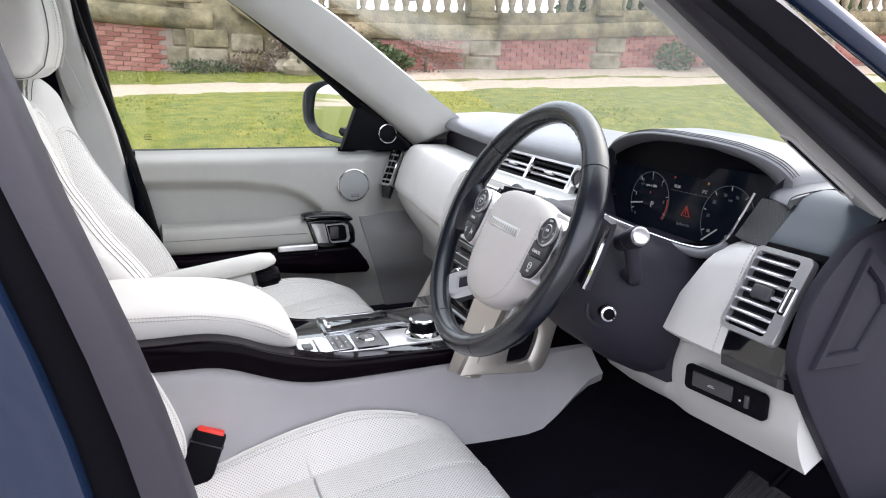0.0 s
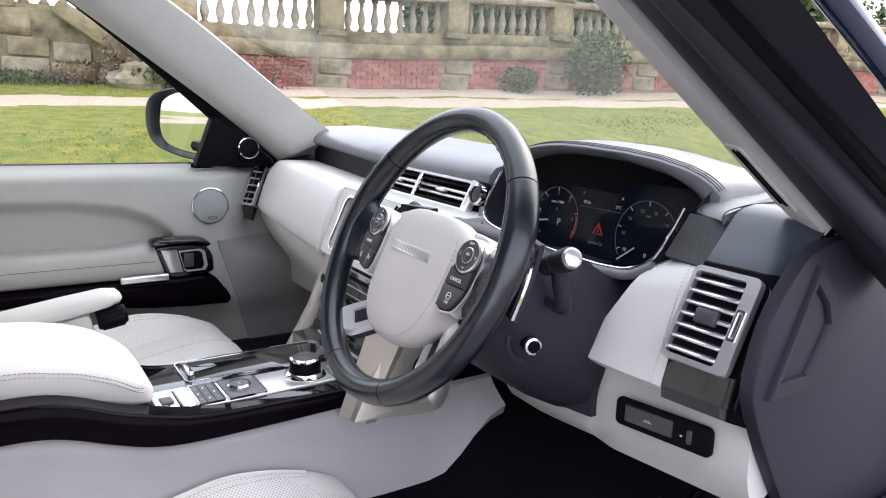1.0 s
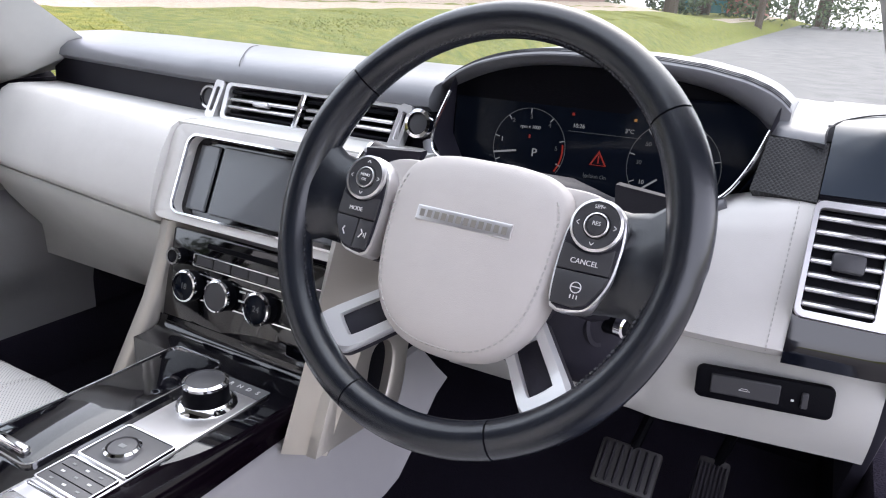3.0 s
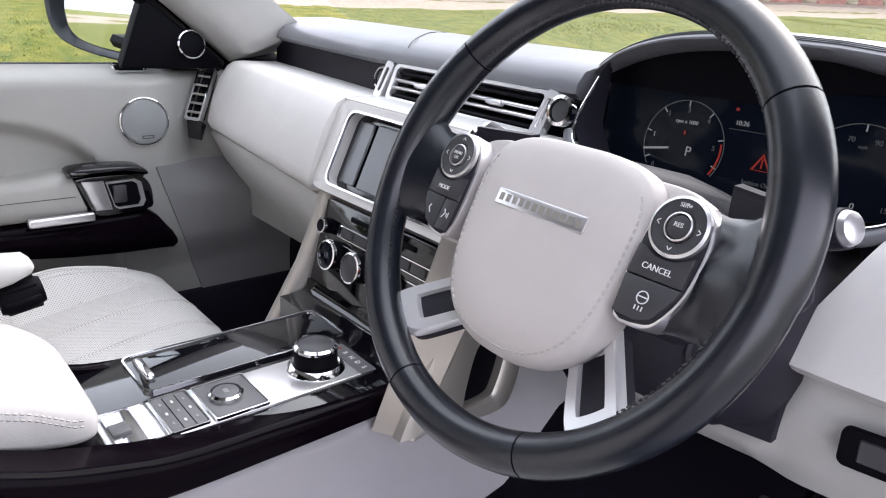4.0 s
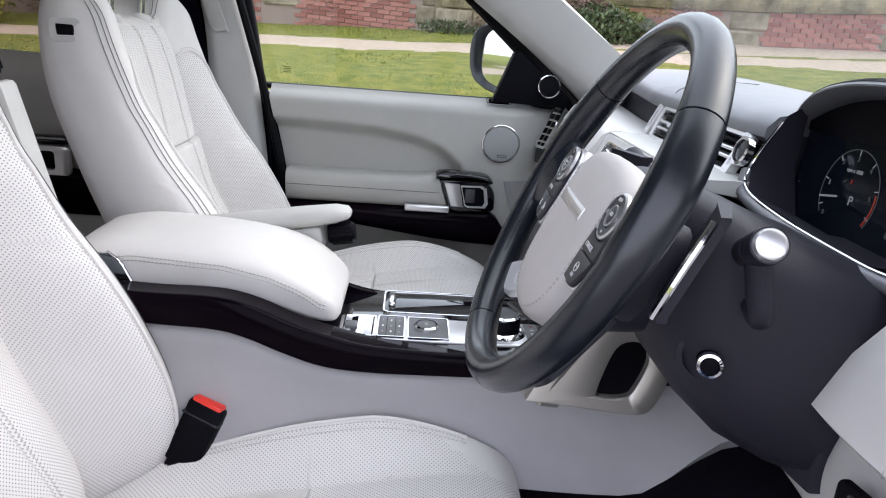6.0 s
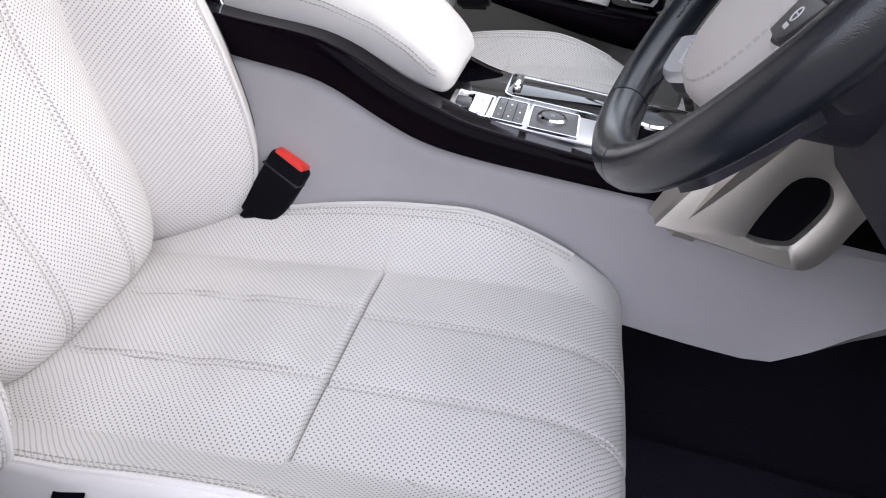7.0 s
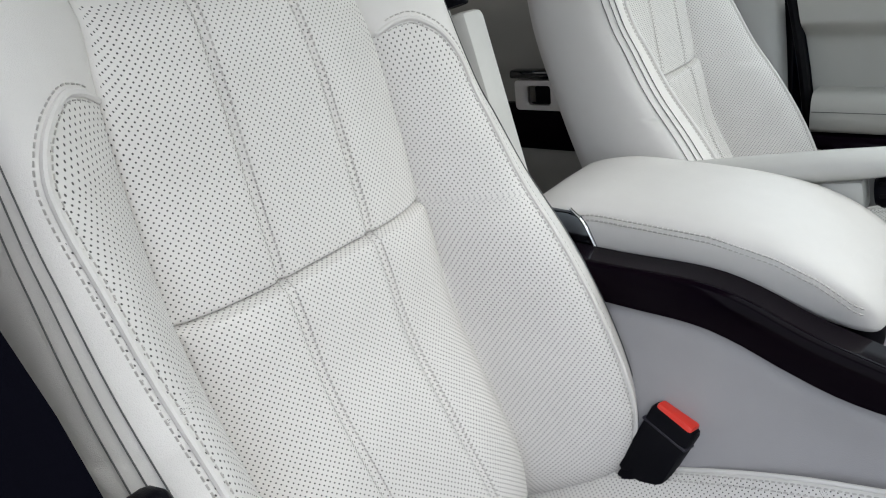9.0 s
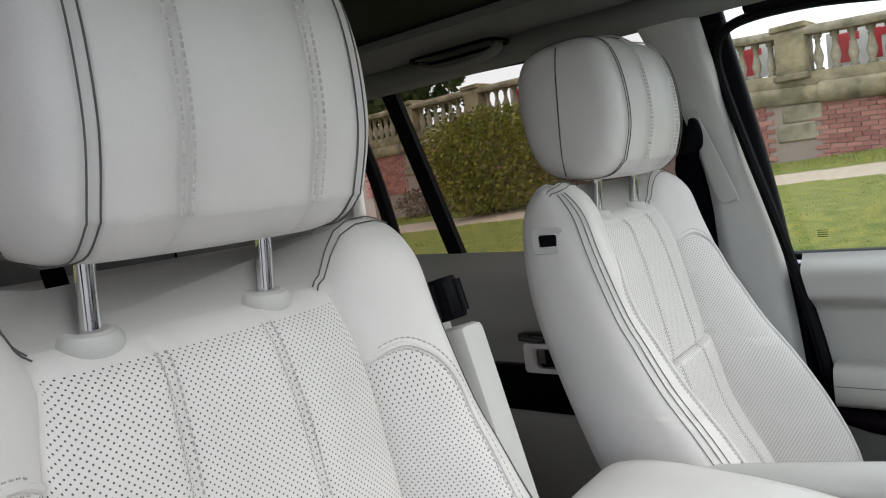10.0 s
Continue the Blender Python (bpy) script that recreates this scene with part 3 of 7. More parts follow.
bush("hedge", "clipped rounded hedge with yellow-green leaves by the path", -8.85, 2.0, (0.95, 1.25, 1.0), 12000, 0.05, LEAF_Y, 3, 3.0, 1.0)
bush("shrub", "low green bramble beneath the sloping coping", 1.6, 0.45, (0.5, 1.0, 0.30), 1600, 0.05, LEAF, 5)
bush("shrub", "small grey-green shrub against the brick wall", 7.75, 0.3, (0.3, 0.45, 0.3), 500, 0.04, LEAF, 6)
bush("shrub", "tall grey-green shrub growing over the parapet", 9.6, 0.4, (0.5, 0.8, 0.75), 1300, 0.05, LEAF, 7)
bush("shrub", "rounded shrub hanging from the parapet", 14.5, 0.25, (0.35, 0.5, 0.6), 1400, 0.05, LEAF, 8)


def tree(name, label, x, y, height, radius, material, seed, conifer=False, bare=False):
    z = bank(x, y)
    t = thing(name, label, "tree", "trees beyond the terrace")
    t.location = (x, y, z)
    r = random.Random(seed)
    bms = [tube([(0, 0, -0.3), (0.05, 0, height * 0.3), (0.1, 0.1, height * 0.6), (0, 0, height * 0.95)], [radius * 0.09, radius * 0.07, radius * 0.045, 0.02], 8)]
    for i in range(26 if bare else 12):
        h = height * r.uniform(0.25, 0.85)
        a = r.uniform(0, 6.28)
        l = radius * r.uniform(0.5, 1.0) * (1 - 0.5 * h / height)
        tip = V(math.cos(a) * l, math.sin(a) * l, h + l * r.uniform(0.3, 0.9))
        bms.append(tube([(0.05, 0.05, h), tuple(V(0.05, 0.05, h).lerp(tip, 0.5) + V(0, 0, 0.1 * l)), tuple(tip)], [radius * 0.03, radius * 0.018, 0.008], 5))
        if bare:
            for _ in range(5):
                q = tip + V(r.uniform(-1, 1), r.uniform(-1, 1), r.uniform(0, 1)) * l * 0.5
                bms.append(tube([tuple(tip.lerp(V(0, 0, h), r.uniform(0, 0.6))), tuple(q)], [0.02, 0.006], 4))
    part("trunk", join(*bms), BARK, t)
    if not bare:
        if conifer:
            leaf_cloud("crown", t, (0, 0, height * 0.52), (radius, radius, height * 0.5), 9000, 0.27, material, seed, 3.0, 0.05)
        else:
            leaf_cloud("crown", t, (0, 0, height * 0.65), (radius, radius, height * 0.4), 7000, 0.24, material, seed, 2.0, 0.25)
    return t


tree("yew_tree", "huge dark clipped yew behind the balustrade", -17.4, 29.5, 11, 2.3, LEAF, 11, True)
tree("yew_tree", "broad dark yew behind the balustrade", -23, 25.2, 7.0, 3.1, LEAF, 12, True)
tree("yew_tree", "dark rounded yew beside the terrace", -31, 24, 6.5, 4.0, LEAF, 13, True)
tree("bare_tree", "leafless winter tree beyond the terrace", -9.0, 44, 11, 5, LEAF, 14, bare=True)
tree("bare_tree", "leafless winter tree beyond the terrace", -20, 36, 10, 5, LEAF, 15, bare=True)
tree("bare_tree", "leafless winter tree by the far drive", -1.5, 62, 13, 6, LEAF, 16, bare=True)
tree("pine_tree", "sparse pine by the far end of the drive", -3.6, 40, 8, 2.2, LEAF, 17)
tree("evergreen_tree", "dark evergreen beyond the terrace end", -8.5, 52, 9, 5, LEAF, 18)
tree("evergreen_tree", "dark evergreen far along the drive", -4.5, 75, 9, 5, LEAF, 19)
tree("evergreen_tree", "dark evergreen far along the drive", 4.5, 80, 10, 6, LEAF, 20)
tree("evergreen_tree", "dark evergreen behind the terrace", -21, -21, 8, 4.5, LEAF, 23)
tree("evergreen_tree", "dark evergreen behind the terrace", -22, -30, 9, 5.5, LEAF, 24)

# sloping stone coping of a terrace stair, rubble and a pale rock at its foot
ramp = thing("stair_flank", "mossy sandstone stair flank with a sloping coping", "wall", kind="structure")
part("coping", rbox(2.15, .24, .42, .05, 2, wall_m(.48, .50, .10) @ pose(0, 0, 0, 0, 0, -34)), STONE, ramp)
part("flank", plate([(-1.2, -.3), (1.35, -.3), (1.25, -.05), (-.45, 1.02), (-1.2, 1.02)], .16, wall_m(0, 0, -.06), .02), STONE, ramp)
for i, (bs, bz, bw, bh) in enumerate(((-.85, .14, .62, .30), (-.22, .12, .60, .26), (.42, .10, .58, .24), (-.80, .45, .55, .28), (-.22, .42, .52, .28), (.22, .36, .34, .2))):
    part("stone_block", rbox(bw, bh, .16, .03, 2, wall_m(bs, bz, .08)), STONE_PALE if i % 2 == 0 else STONE, ramp)
part("round_coping", loft([[wall_m(s0) @ V(0, .74 + .17 * math.cos(a), .02 + .17 * math.sin(a)) for a in [2 * math.pi * k / 12 for k in range(12)]] for s0 in np.linspace(-3.5, -.75, 6)]), STONE, ramp)
rock = thing("rock", "pale jagged rock at the foot of the wall", "rock")
rp = place_wall(.75, .5)
rv = bmesh.new()
bmesh.ops.create_icosphere(rv, subdivisions=3, radius=1)
for v in rv.verts:
    k = 1 + .45 * noise.noise(v.co * 1.7)
    v.co = Vector((rp.x + v.co.x * .28 * k, rp.y + v.co.y * .45 * k, rp.z + .12 + v.co.z * .26 * k))
part("stone", rv, STONE_PALE, rock, sharp=20)
bush("shrub", "brown leafless shrub against the stair flank", 1.0, .25, (.35, .9, .5), 1500, .035, TWIG, 25)
for i, (s0, o0, rx, ry, rz, mt) in enumerate(((-.9, .3, .2, .6, .12, LEAF), (-.1, .25, .15, .5, .22, TWIG), (1.9, .5, .3, .7, .24, LEAF), (2.8, .3, .25, .8, .34, TWIG))):
    bush("shrub", "low green bramble at the foot of the terrace wall" if mt is LEAF else "brown dead stems at the foot of the terrace wall", s0, o0, (rx, ry, rz), 420, .03, mt, 60 + i)
for i, s0 in enumerate((-7.4, -10.6, -12.4)):
    bush("shrub", "brown heather-like scrub below the terrace wall", s0, .5, (.4, .9, .42), 1500, .04, TWIG, 70 + i)
# lettered boards behind the balustrade, the letters as plain bars
board_white, board_red = mat("white_painted_board", (.72, .70, .68), .7), mat("red_painted_letter", (.55, .04, .05), .6)
for s0, n in ((-2.6, 4), (-5.0, 3), (-9.3, 3)):
    bd = thing("letter_board", "white board with large red bars behind the balustrade", "sign")
    part("board", rbox(1.9, .62, .03, .005, 1, wall_m(s0, 1.42, -.6)), board_white, bd)
    for i in range(n):
        part("bar", rbox(.16, .46, .012, .003, 1, wall_m(s0 - .7 + .45 * i, 1.42, -.58)), board_red, bd)
        part("bar", rbox(.30, .12, .012, .003, 1, wall_m(s0 - .62 + .45 * i, 1.58, -.577)), board_red, bd)
for x, y, w, h, sd in ((-13.5, 44, 2.6, 2.6, 41), (-9.5, 47, 2.8, 3.0, 42), (-5.0, 50, 3.0, 3.4, 43), (-1.0, 56, 3.4, 3.6, 44), (-17, 40, 2.6, 3.0, 45)):
    hb = thing("shrub", "tall dull green shrub beyond the end of the terrace", "bush")
    hb.location = (x, y, bank(x, y))
    leaf_cloud("crown", hb, (0, 0, h * .8), (w, w * .8, h), 2600, .16, LEAF, sd, 2.0, .3)
    part("trunk", tube([(0, 0, -.2), (.1, 0, h * .5), (.15, .1, h)], [.10, .07, .03], 6), BARK, hb)
# far end of the drive: a teal fence and a small brick house
TEAL = mat("teal_mesh_fence", (.05, .16, .17), .8)
relief(TEAL, 3, .4, .05)
fz = bank(-10.4, 59)
fence = thing("fence", "teal mesh-covered site fence far along the drive", "fence")
for i in range(4):
    part("panel", rbox(1.15, .05, 2.0, .02, 1, pose(-12.2 + 1.2 * i, 59, fz + 1.0)), TEAL, fence)
    part("post", rbox(.06, .06, 2.1, .01, 1, pose(-11.6 + 1.2 * i, 58.95, fz + 1.05)), BARK, fence)
SLATE = mat("grey_slate", (.16, .16, .18), .7)
hz = bank(-8.0, 64)
hs = thing("house", "small red brick house with a grey slate roof", "house")
part("wall", rbox(3.6, 4, 2.0, .02, 1, pose(-7.6, 66, hz + 1.0)), BRICK, hs)
part("roof", loft([[(-9.6, 63.8, hz + 2.0), (-9.6, 68.2, hz + 2.0), (-9.6, 66, hz + 3.4)], [(-5.6, 63.8, hz + 2.0), (-5.6, 68.2, hz + 2.0), (-5.6, 66, hz + 3.4)]]), SLATE, hs)
part("chimney", rbox(.5, .5, 1.0, .02, 1, pose(-6.6, 66, hz + 3.6)), BRICK, hs)

# ---- the car: body shell ----
car = thing("car", "dark blue four-wheel-drive car with its driver door open", "car")
# floor and tunnel
part("floor_pan", rbox(1.5, 3.3, 0.08, 0.02, 1, pose(0, -0.70, 0.53)), CARPET, car)
part("firewall", rbox(1.44, 0.06, 0.64, 0.02, 1, pose(0, 0.86, 0.81)), CARPET, car)
part("sill", rbox(0.14, 3.0, 0.20, 0.04, 3, pose(0.80, -0.75, 0.52)), PAINT, car)
part("sill", rbox(0.10, 3.0, 0.20, 0.04, 3, pose(-0.83, -0.75, 0.52)), PAINT, car)
part("sill_trim", rbox(.14, 1.3, .13, .02, 2, pose(-.765, -.02, .622)), CARPET, car)
part("tailgate", rbox(1.46, 0.05, 1.22, 0.02, 2, pose(0, -2.60, 1.06)), TRIM_SHADED, car)
part("tailgate_skin", rbox(1.60, 0.05, 1.24, 0.03, 3, pose(0, -2.66, 1.06)), PAINT, car)
# bonnet, wings, nose and wheels
sheet(lambda u, v: (-.74 + 1.48 * u, .86 + 1.02 * v, 1.075 - .055 * v - .03 * (2 * u - 1) ** 2 - .06 * smooth(.8, 1, v)), 12, 10, -.03, PAINT, "bonnet", car)
part("nose", rbox(1.62, .10, .62, .05, 3, pose(0, 1.90, .74)), PAINT, car)
for sx in (-1, 1):
    part("front_wing", rbox(.10, 1.06, .34, .04, 3, pose(sx * .80, 1.36, .87)), PAINT, car)
    part("rear_wing", rbox(.05, 1.0, .62, .02, 3, pose(sx * .845, -2.14, .88)), PAINT, car)
    part("quarter_skin", rbox(.05, .62, .46, .02, 3, pose(sx * .80, -2.33, 1.42)), PAINT, car)
    for wy in (1.30, -1.60):
        hub = basis((sx * .79, wy, .365 + .033 * wy), (0, 1, 0), (0, 0, 1))
        tyre = part("wheel", ring_lathe([(.255, -.11), (.33, -.115), (.365, -.10), (.37, 0), (.365, .10), (.33, .115), (.255, .11)], 40, hub), RUBBER, car)
        part("rim", lathe([(0, -.10), (.255, -.10), (.258, .09), (.24, .06), (.07, .05), (.06, .075), (0, .075)], 32, hub), SATIN, tyre)


def pillar(name, rows, material, label=""):
    """A pillar from rows of (front outer, front inner, rear inner, rear outer)."""
    rings = []
    for r in rows:
        q = [Vector(p) for p in r]
        ring = []
        for i in range(4):
            a, b, c = q[i - 1], q[i], q[(i + 1) % 4]
            ring += [b.lerp(a, 0.25), b.lerp(a, 0.08) * 0.5 + b.lerp(c, 0.08) * 0.5, b.lerp(c, 0.25)]
        rings.append(ring)
    fine = [[tuple(p) for p in c] for c in zip(*[curve(col, 5) for col in zip(*rings)])]
    return part(name, loft(fine), material, car, label, sharp=60)


# windscreen pillars: inner trim, rubber seal and painted outer skin
pillar("windscreen_pillar_trim", [((-.74, .40, 1.19), (-.61, .36, 1.245), (-.66, .27, 1.19), (-.735, .24, 1.16)), ((-.72, .185, 1.385), (-.60, .17, 1.375), (-.66, .10, 1.30), (-.725, .085, 1.285)),
                                  ((-.68, -.045, 1.54), (-.58, -.05, 1.525), (-.63, -.12, 1.45), (-.69, -.14, 1.44)), ((-.62, -.28, 1.66), (-.53, -.30, 1.64), (-.58, -.33, 1.585), (-.635, -.345, 1.575))], TRIM)
RIGHT_Y = (.27, .18, .06, -.06, -.16, -.24)


def trim_in(y, back=0.0):
    return (.645 + .30 * (y - .25), y + back, 1.268 - .80 * (y - .25) + back * 1.25)


def trim_out(y, back=0.0):
    return (.694 + .31 * (y - .25), y + back, 1.250 - .81 * (y - .25) + back * 1.25)


pillar("windscreen_pillar_trim", [(trim_out(y, .03), trim_in(y, .03), trim_in(y), trim_out(y)) for y in RIGHT_Y], TRIM)
vent_m = basis((.6580, .209, 1.2910), (.3, 1, -.8), (.047, 0, -.017))
part("pillar_vent", frame_ring(rrect(.104, .027, .005), rrect(.094, .019, .004), .0025, vent_m @ pose(0, 0, -.001)), TRIM, car)
for off, wide in ((-.0055, .0022), (.003, .0062)):
    part("vent_slot", rbox(.088, wide, .003, .001, 1, vent_m @ pose(0, off, .0)), BLACK, car)
pillar("windscreen_pillar", [((-.84, .42, 1.15), (-.77, .39, 1.16), (-.765, .27, 1.13), (-.835, .22, 1.12)), ((-.80, .20, 1.37), (-.735, .18, 1.38), (-.735, .12, 1.285), (-.80, .08, 1.275)),
                             ((-.75, -.035, 1.54), (-.69, -.045, 1.545), (-.69, -.10, 1.47), (-.755, -.14, 1.455)), ((-.70, -.30, 1.66), (-.64, -.30, 1.665), (-.64, -.34, 1.61), (-.705, -.38, 1.60))], BLACK)
pillar("windscreen_pillar", [((.80 - .10 * smooth(-.02, -.24, y), y + .03, 1.275 - .50 * (y - .27)), trim_in(y, .06), trim_out(y, .006), (.735 + .33 * (y - .25), y, 1.252 - .77 * (y - .25))) for y in (.36, .27, .18, .06, -.06, -.16, -.24)], SOFT_BLACK)
part("door_seal", tube([(.749 + .32 * (y - .25), y - .010, 1.267 - .77 * (y - .25)) for y in (.34, .25, .15, .05, -.05, -.15, -.22, -.28)] + [(.60, -.40, 1.645), (.63, -.55, 1.645)], 0.0135, 10), SEAL, car)
part("pillar_skin", tube([(.806 - .10 * smooth(-.02, -.24, y), y + .04, 1.283 - .50 * (y - .27)) for y in (.36, .27, .18, .06, -.06, -.16, -.24)], 0.010, 12), PAINT, car)
part("door_seal", tube([(.775 + .20 * (y - .25), y - .002, 1.280 - .64 * (y - .25)) for y in (.32, .22, .12, .02, -.08, -.18, -.26)], 0.008, 8), RUBBER, car)
part("door_seal", tube(curve([(-.755, .235, 1.15), (-.75, .09, 1.275), (-.715, -.13, 1.455), (-.68, -.34, 1.59), (-.685, -.55, 1.615)], 8), 0.016, 8), RUBBER, car)
for sx in (-1, 1):
    part("roof_rail", tube([(sx * .66, -.25, 1.645), (sx * .675, -.6, 1.67), (sx * .675, -1.4, 1.675), (sx * .66, -2.5, 1.63)], 0.045, 10), PAINT, car)
    part("kick_panel", rbox(.04, .62, .62 if sx < 0 else .34, .015, 2, pose(sx * .735, .56, .86 if sx < 0 else .72)), CARPET, car)
# roof
part("roof_skin", rbox(1.34, 2.35, 0.03, 0.014, 2, pose(0, -1.42, 1.715)), PAINT, car)
part("headlining", frame_ring(rrect(1.36, 2.35, .06), rrect(.80, 1.66, .06), .03, pose(0, -1.42, 1.652)), HEADLINER, car)
part("roof_blind", rbox(.82, 1.68, .02, .004, 1, pose(0, -1.42, 1.678)), BLACK, car, "closed black roof blind")
part("cant_rail_trim", rbox(.10, 1.95, .05, .02, 3, pose(-.640, -1.22, 1.634)), HEADLINER, car)
# grab handle over the rear door
part("handle_recess", frame_ring(rrect(.085, .23, .03), rrect(.073, .218, .026), .006, pose(-.545, -1.08, 1.634)), BLACK, car)
grab = []
for q in np.linspace(0, 1, 17):
    dip = .020 * math.sin(math.pi * q) ** .5
    grab.append([(-.548 + dx, -1.18 + .20 * q, 1.634 - dip + dz) for dx, dz in ((-.014, .002), (.014, .002), (.017, -.004), (.010, -.011), (-.010, -.011), (-.017, -.004))])
part("grab_handle", loft(grab), HEADLINER, car, "folded grey grab handle", 60)
# centre pillars
pillar("centre_pillar_trim", [((-.735, -.475, .62), (-.69, -.485, .62), (-.69, -.63, .62), (-.735, -.64, .62)),
                         ((-.745, -.525, 1.13), (-.715, -.538, 1.13), (-.715, -.64, 1.13), (-.745, -.645, 1.13)),
                         ((-.73, -.585, 1.38), (-.705, -.598, 1.38), (-.705, -.665, 1.38), (-.73, -.67, 1.38)),
                         ((-.665, -.63, 1.665), (-.62, -.65, 1.665), (-.62, -.75, 1.665), (-.665, -.76, 1.665))], TRIM)
pillar("centre_pillar", [((-.80, -.50, .6), (-.76, -.50, .6), (-.76, -.66, .6), (-.80, -.66, .6)), ((-.80, -.525, 1.15), (-.765, -.53, 1.15), (-.765, -.66, 1.15), (-.80, -.66, 1.15)),
                   ((-.73, -.60, 1.64), (-.70, -.60, 1.64), (-.70, -.75, 1.64), (-.73, -.75, 1.64))], BLACK)
part("door_seal", tube(curve([(-.700, -.450, .62), (-.702, -.464, .82), (-.702, -.462, .89), (-.703, -.481, 1.01), (-.706, -.516, 1.16), (-.709, -.541, 1.25), (-.709, -.572, 1.36), (-.706, -.603, 1.48), (-.702, -.610, 1.54), (-.698, -.592, 1.578), (-.690, -.54, 1.592), (-.685, -.44, 1.590), (-.68, -.34, 1.575)], 6), 0.0095, 8), RUBBER, car)
# driver side centre pillar: ivory trim inside, grey weatherstrip and blue paint outside
pillar("centre_pillar_trim", [((.70, -.52, .62), (.735, -.47, .62), (.735, -.64, .62), (.69, -.64, .62)),
                         ((.70, -.56, 1.13), (.74, -.51, 1.13), (.74, -.66, 1.13), (.70, -.66, 1.13)),
                         ((.69, -.60, 1.38), (.73, -.56, 1.38), (.73, -.70, 1.38), (.69, -.70, 1.38)),
                         ((.64, -.64, 1.63), (.68, -.60, 1.63), (.68, -.76, 1.63), (.64, -.76, 1.63))], TRIM)
pillar("weatherstrip", [((.775, -.36, .62), (.745, -.36, .62), (.745, -.43, .62), (.785, -.40, .62)), ((.775, -.440, 1.10), (.75, -.436, 1.10), (.75, -.466, 1.10), (.785, -.466, 1.10)),
                  ((.770, -.513, 1.355), (.745, -.509, 1.355), (.745, -.534, 1.355), (.782, -.534, 1.355)), ((.70, -.59, 1.63), (.67, -.59, 1.63), (.67, -.64, 1.63), (.70, -.64, 1.63))], SEAL)
pillar("pillar_liner", [((.772, -.40, .6), (.71, -.40, .6), (.71, -.55, .6), (.776, -.50, .6)), ((.772, -.462, 1.10), (.72, -.47, 1.10), (.72, -.60, 1.10), (.776, -.54, 1.10)),
                   ((.768, -.530, 1.355), (.72, -.535, 1.355), (.72, -.64, 1.355), (.772, -.60, 1.355)), ((.70, -.60, 1.64), (.66, -.61, 1.64), (.66, -.70, 1.64), (.71, -.68, 1.64))], BLACK)
pillar("centre_pillar", [((.785, -.43, .6), (.745, -.45, .6), (.745, -.68, .6), (.80, -.68, .6)), ((.785, -.488, 1.10), (.75, -.50, 1.10), (.75, -.72, 1.10), (.80, -.72, 1.10)),
                   ((.79, -.548, 1.355), (.745, -.56, 1.355), (.745, -.76, 1.355), (.80, -.76, 1.355)), ((.72, -.63, 1.64), (.67, -.63, 1.64), (.67, -.80, 1.64), (.72, -.80, 1.64))], PAINT)
part("rear_door_skin", rbox(0.05, 1.0, 0.62, 0.02, 3, pose(.83, -1.16, .86)), PAINT, car)
# windscreen
screen = sheet(lambda u, v: ((-.70 + 1.40 * u) * (1 - 0.14 * v), .80 - .16 * (2 * u - 1) ** 2 - (1.02 - .10 * (2 * u - 1) ** 2) * v, 1.19 + (.46 + .03 * (1 - u)) * v), 16, 10, 0.005, GLASS, "windscreen", car)
screen.visible_shadow = False
part("interior_mirror", rbox(0.25, 0.03, 0.07, 0.014, 3, pose(-.02, .02, 1.540, 12)), BLACK, car)


# ---- front passenger door ----
def door_profile(y, z):
    """Inward face of the front door lining at y, z."""
    x = -.693 - .058 * smooth(1.118, 1.156, z) ** 2
    top = at([(-.6, 1.088), (-.26, 1.079), (-.148, 1.063), (-.10, 1.046), (-.07, 1.027), (-.045, 1.003), (-.028, .980), (-.015, .95), (.0, .80)], y)
    x -= .030 * smooth(-.004, .030, top - z) * (1 - smooth(-.03, .01, y))
    x -= .018 * smooth(.82, .74, z)
    x -= .055 * smooth(.075, .185, y) * smooth(.90, .985, z)
    return x


pdoor = thing("front_passenger_door", "closed car door lined in ivory leather with dark lacquered wood", "car door")
def door_y(u, z):
    """Along the lining, from its rear edge beside the seal forward."""
    r = at([(.60, -.455), (.82, -.454), (.89, -.450), (1.0, -.470), (1.152, -.503)], z)
    return r + (.36 - r) * u


def door_z(v):
    return 1.156 - .49 * v


sheet(lambda u, v: (door_profile(door_y(u, door_z(v)), door_z(v)), door_y(u, door_z(v)), door_z(v)), 90, 90, -0.05, DOOR_TRIM_SHADED, "lining", pdoor)


def lower_edge(z):
    return .072 + .085 * (.966 - z) / .28


def lower_panel(u, v):
    """Panel ahead of the handle, under the lining's seam; its grey holds the shade there."""
    z = .966 - .29 * v
    y = lower_edge(z) + (.37 - lower_edge(z)) * u
    return (door_profile(y, z) + .004, y, z)


sheet(lower_panel, 30, 30, -0.02, TRIM_SHADED, "lower_panel", pdoor, "moulded lower panel in shaded grey")
part("outer_skin", rbox(0.04, 0.80, 0.66, 0.015, 2, pose(-.84, -.15, .80)), PAINT, pdoor)
part("window_channel", rbox(0.05, 0.74, 0.012, 0.004, 2, pose(-.785, -.16, 1.148)), RUBBER, pdoor)
arm = []
for k in range(16):
    w = k / 15
    ring = []
    for x, z in ((-.73, .966), (-.69, .968), (-.668, .969), (-.657, .964), (-.651, .952), (-.652, .925), (-.656, .905), (-.666, .895), (-.73, .893)):
        y1 = -.075 - .32 * (z - .93)
        ring.append((x, -.452 + (y1 + .452) * w, z + .007 * smooth(.72, 1, w) * (z > .96)))
    arm.append(ring)
part("armrest_pad", loft(arm), DOOR_TRIM_SHADED, pdoor, sharp=60)
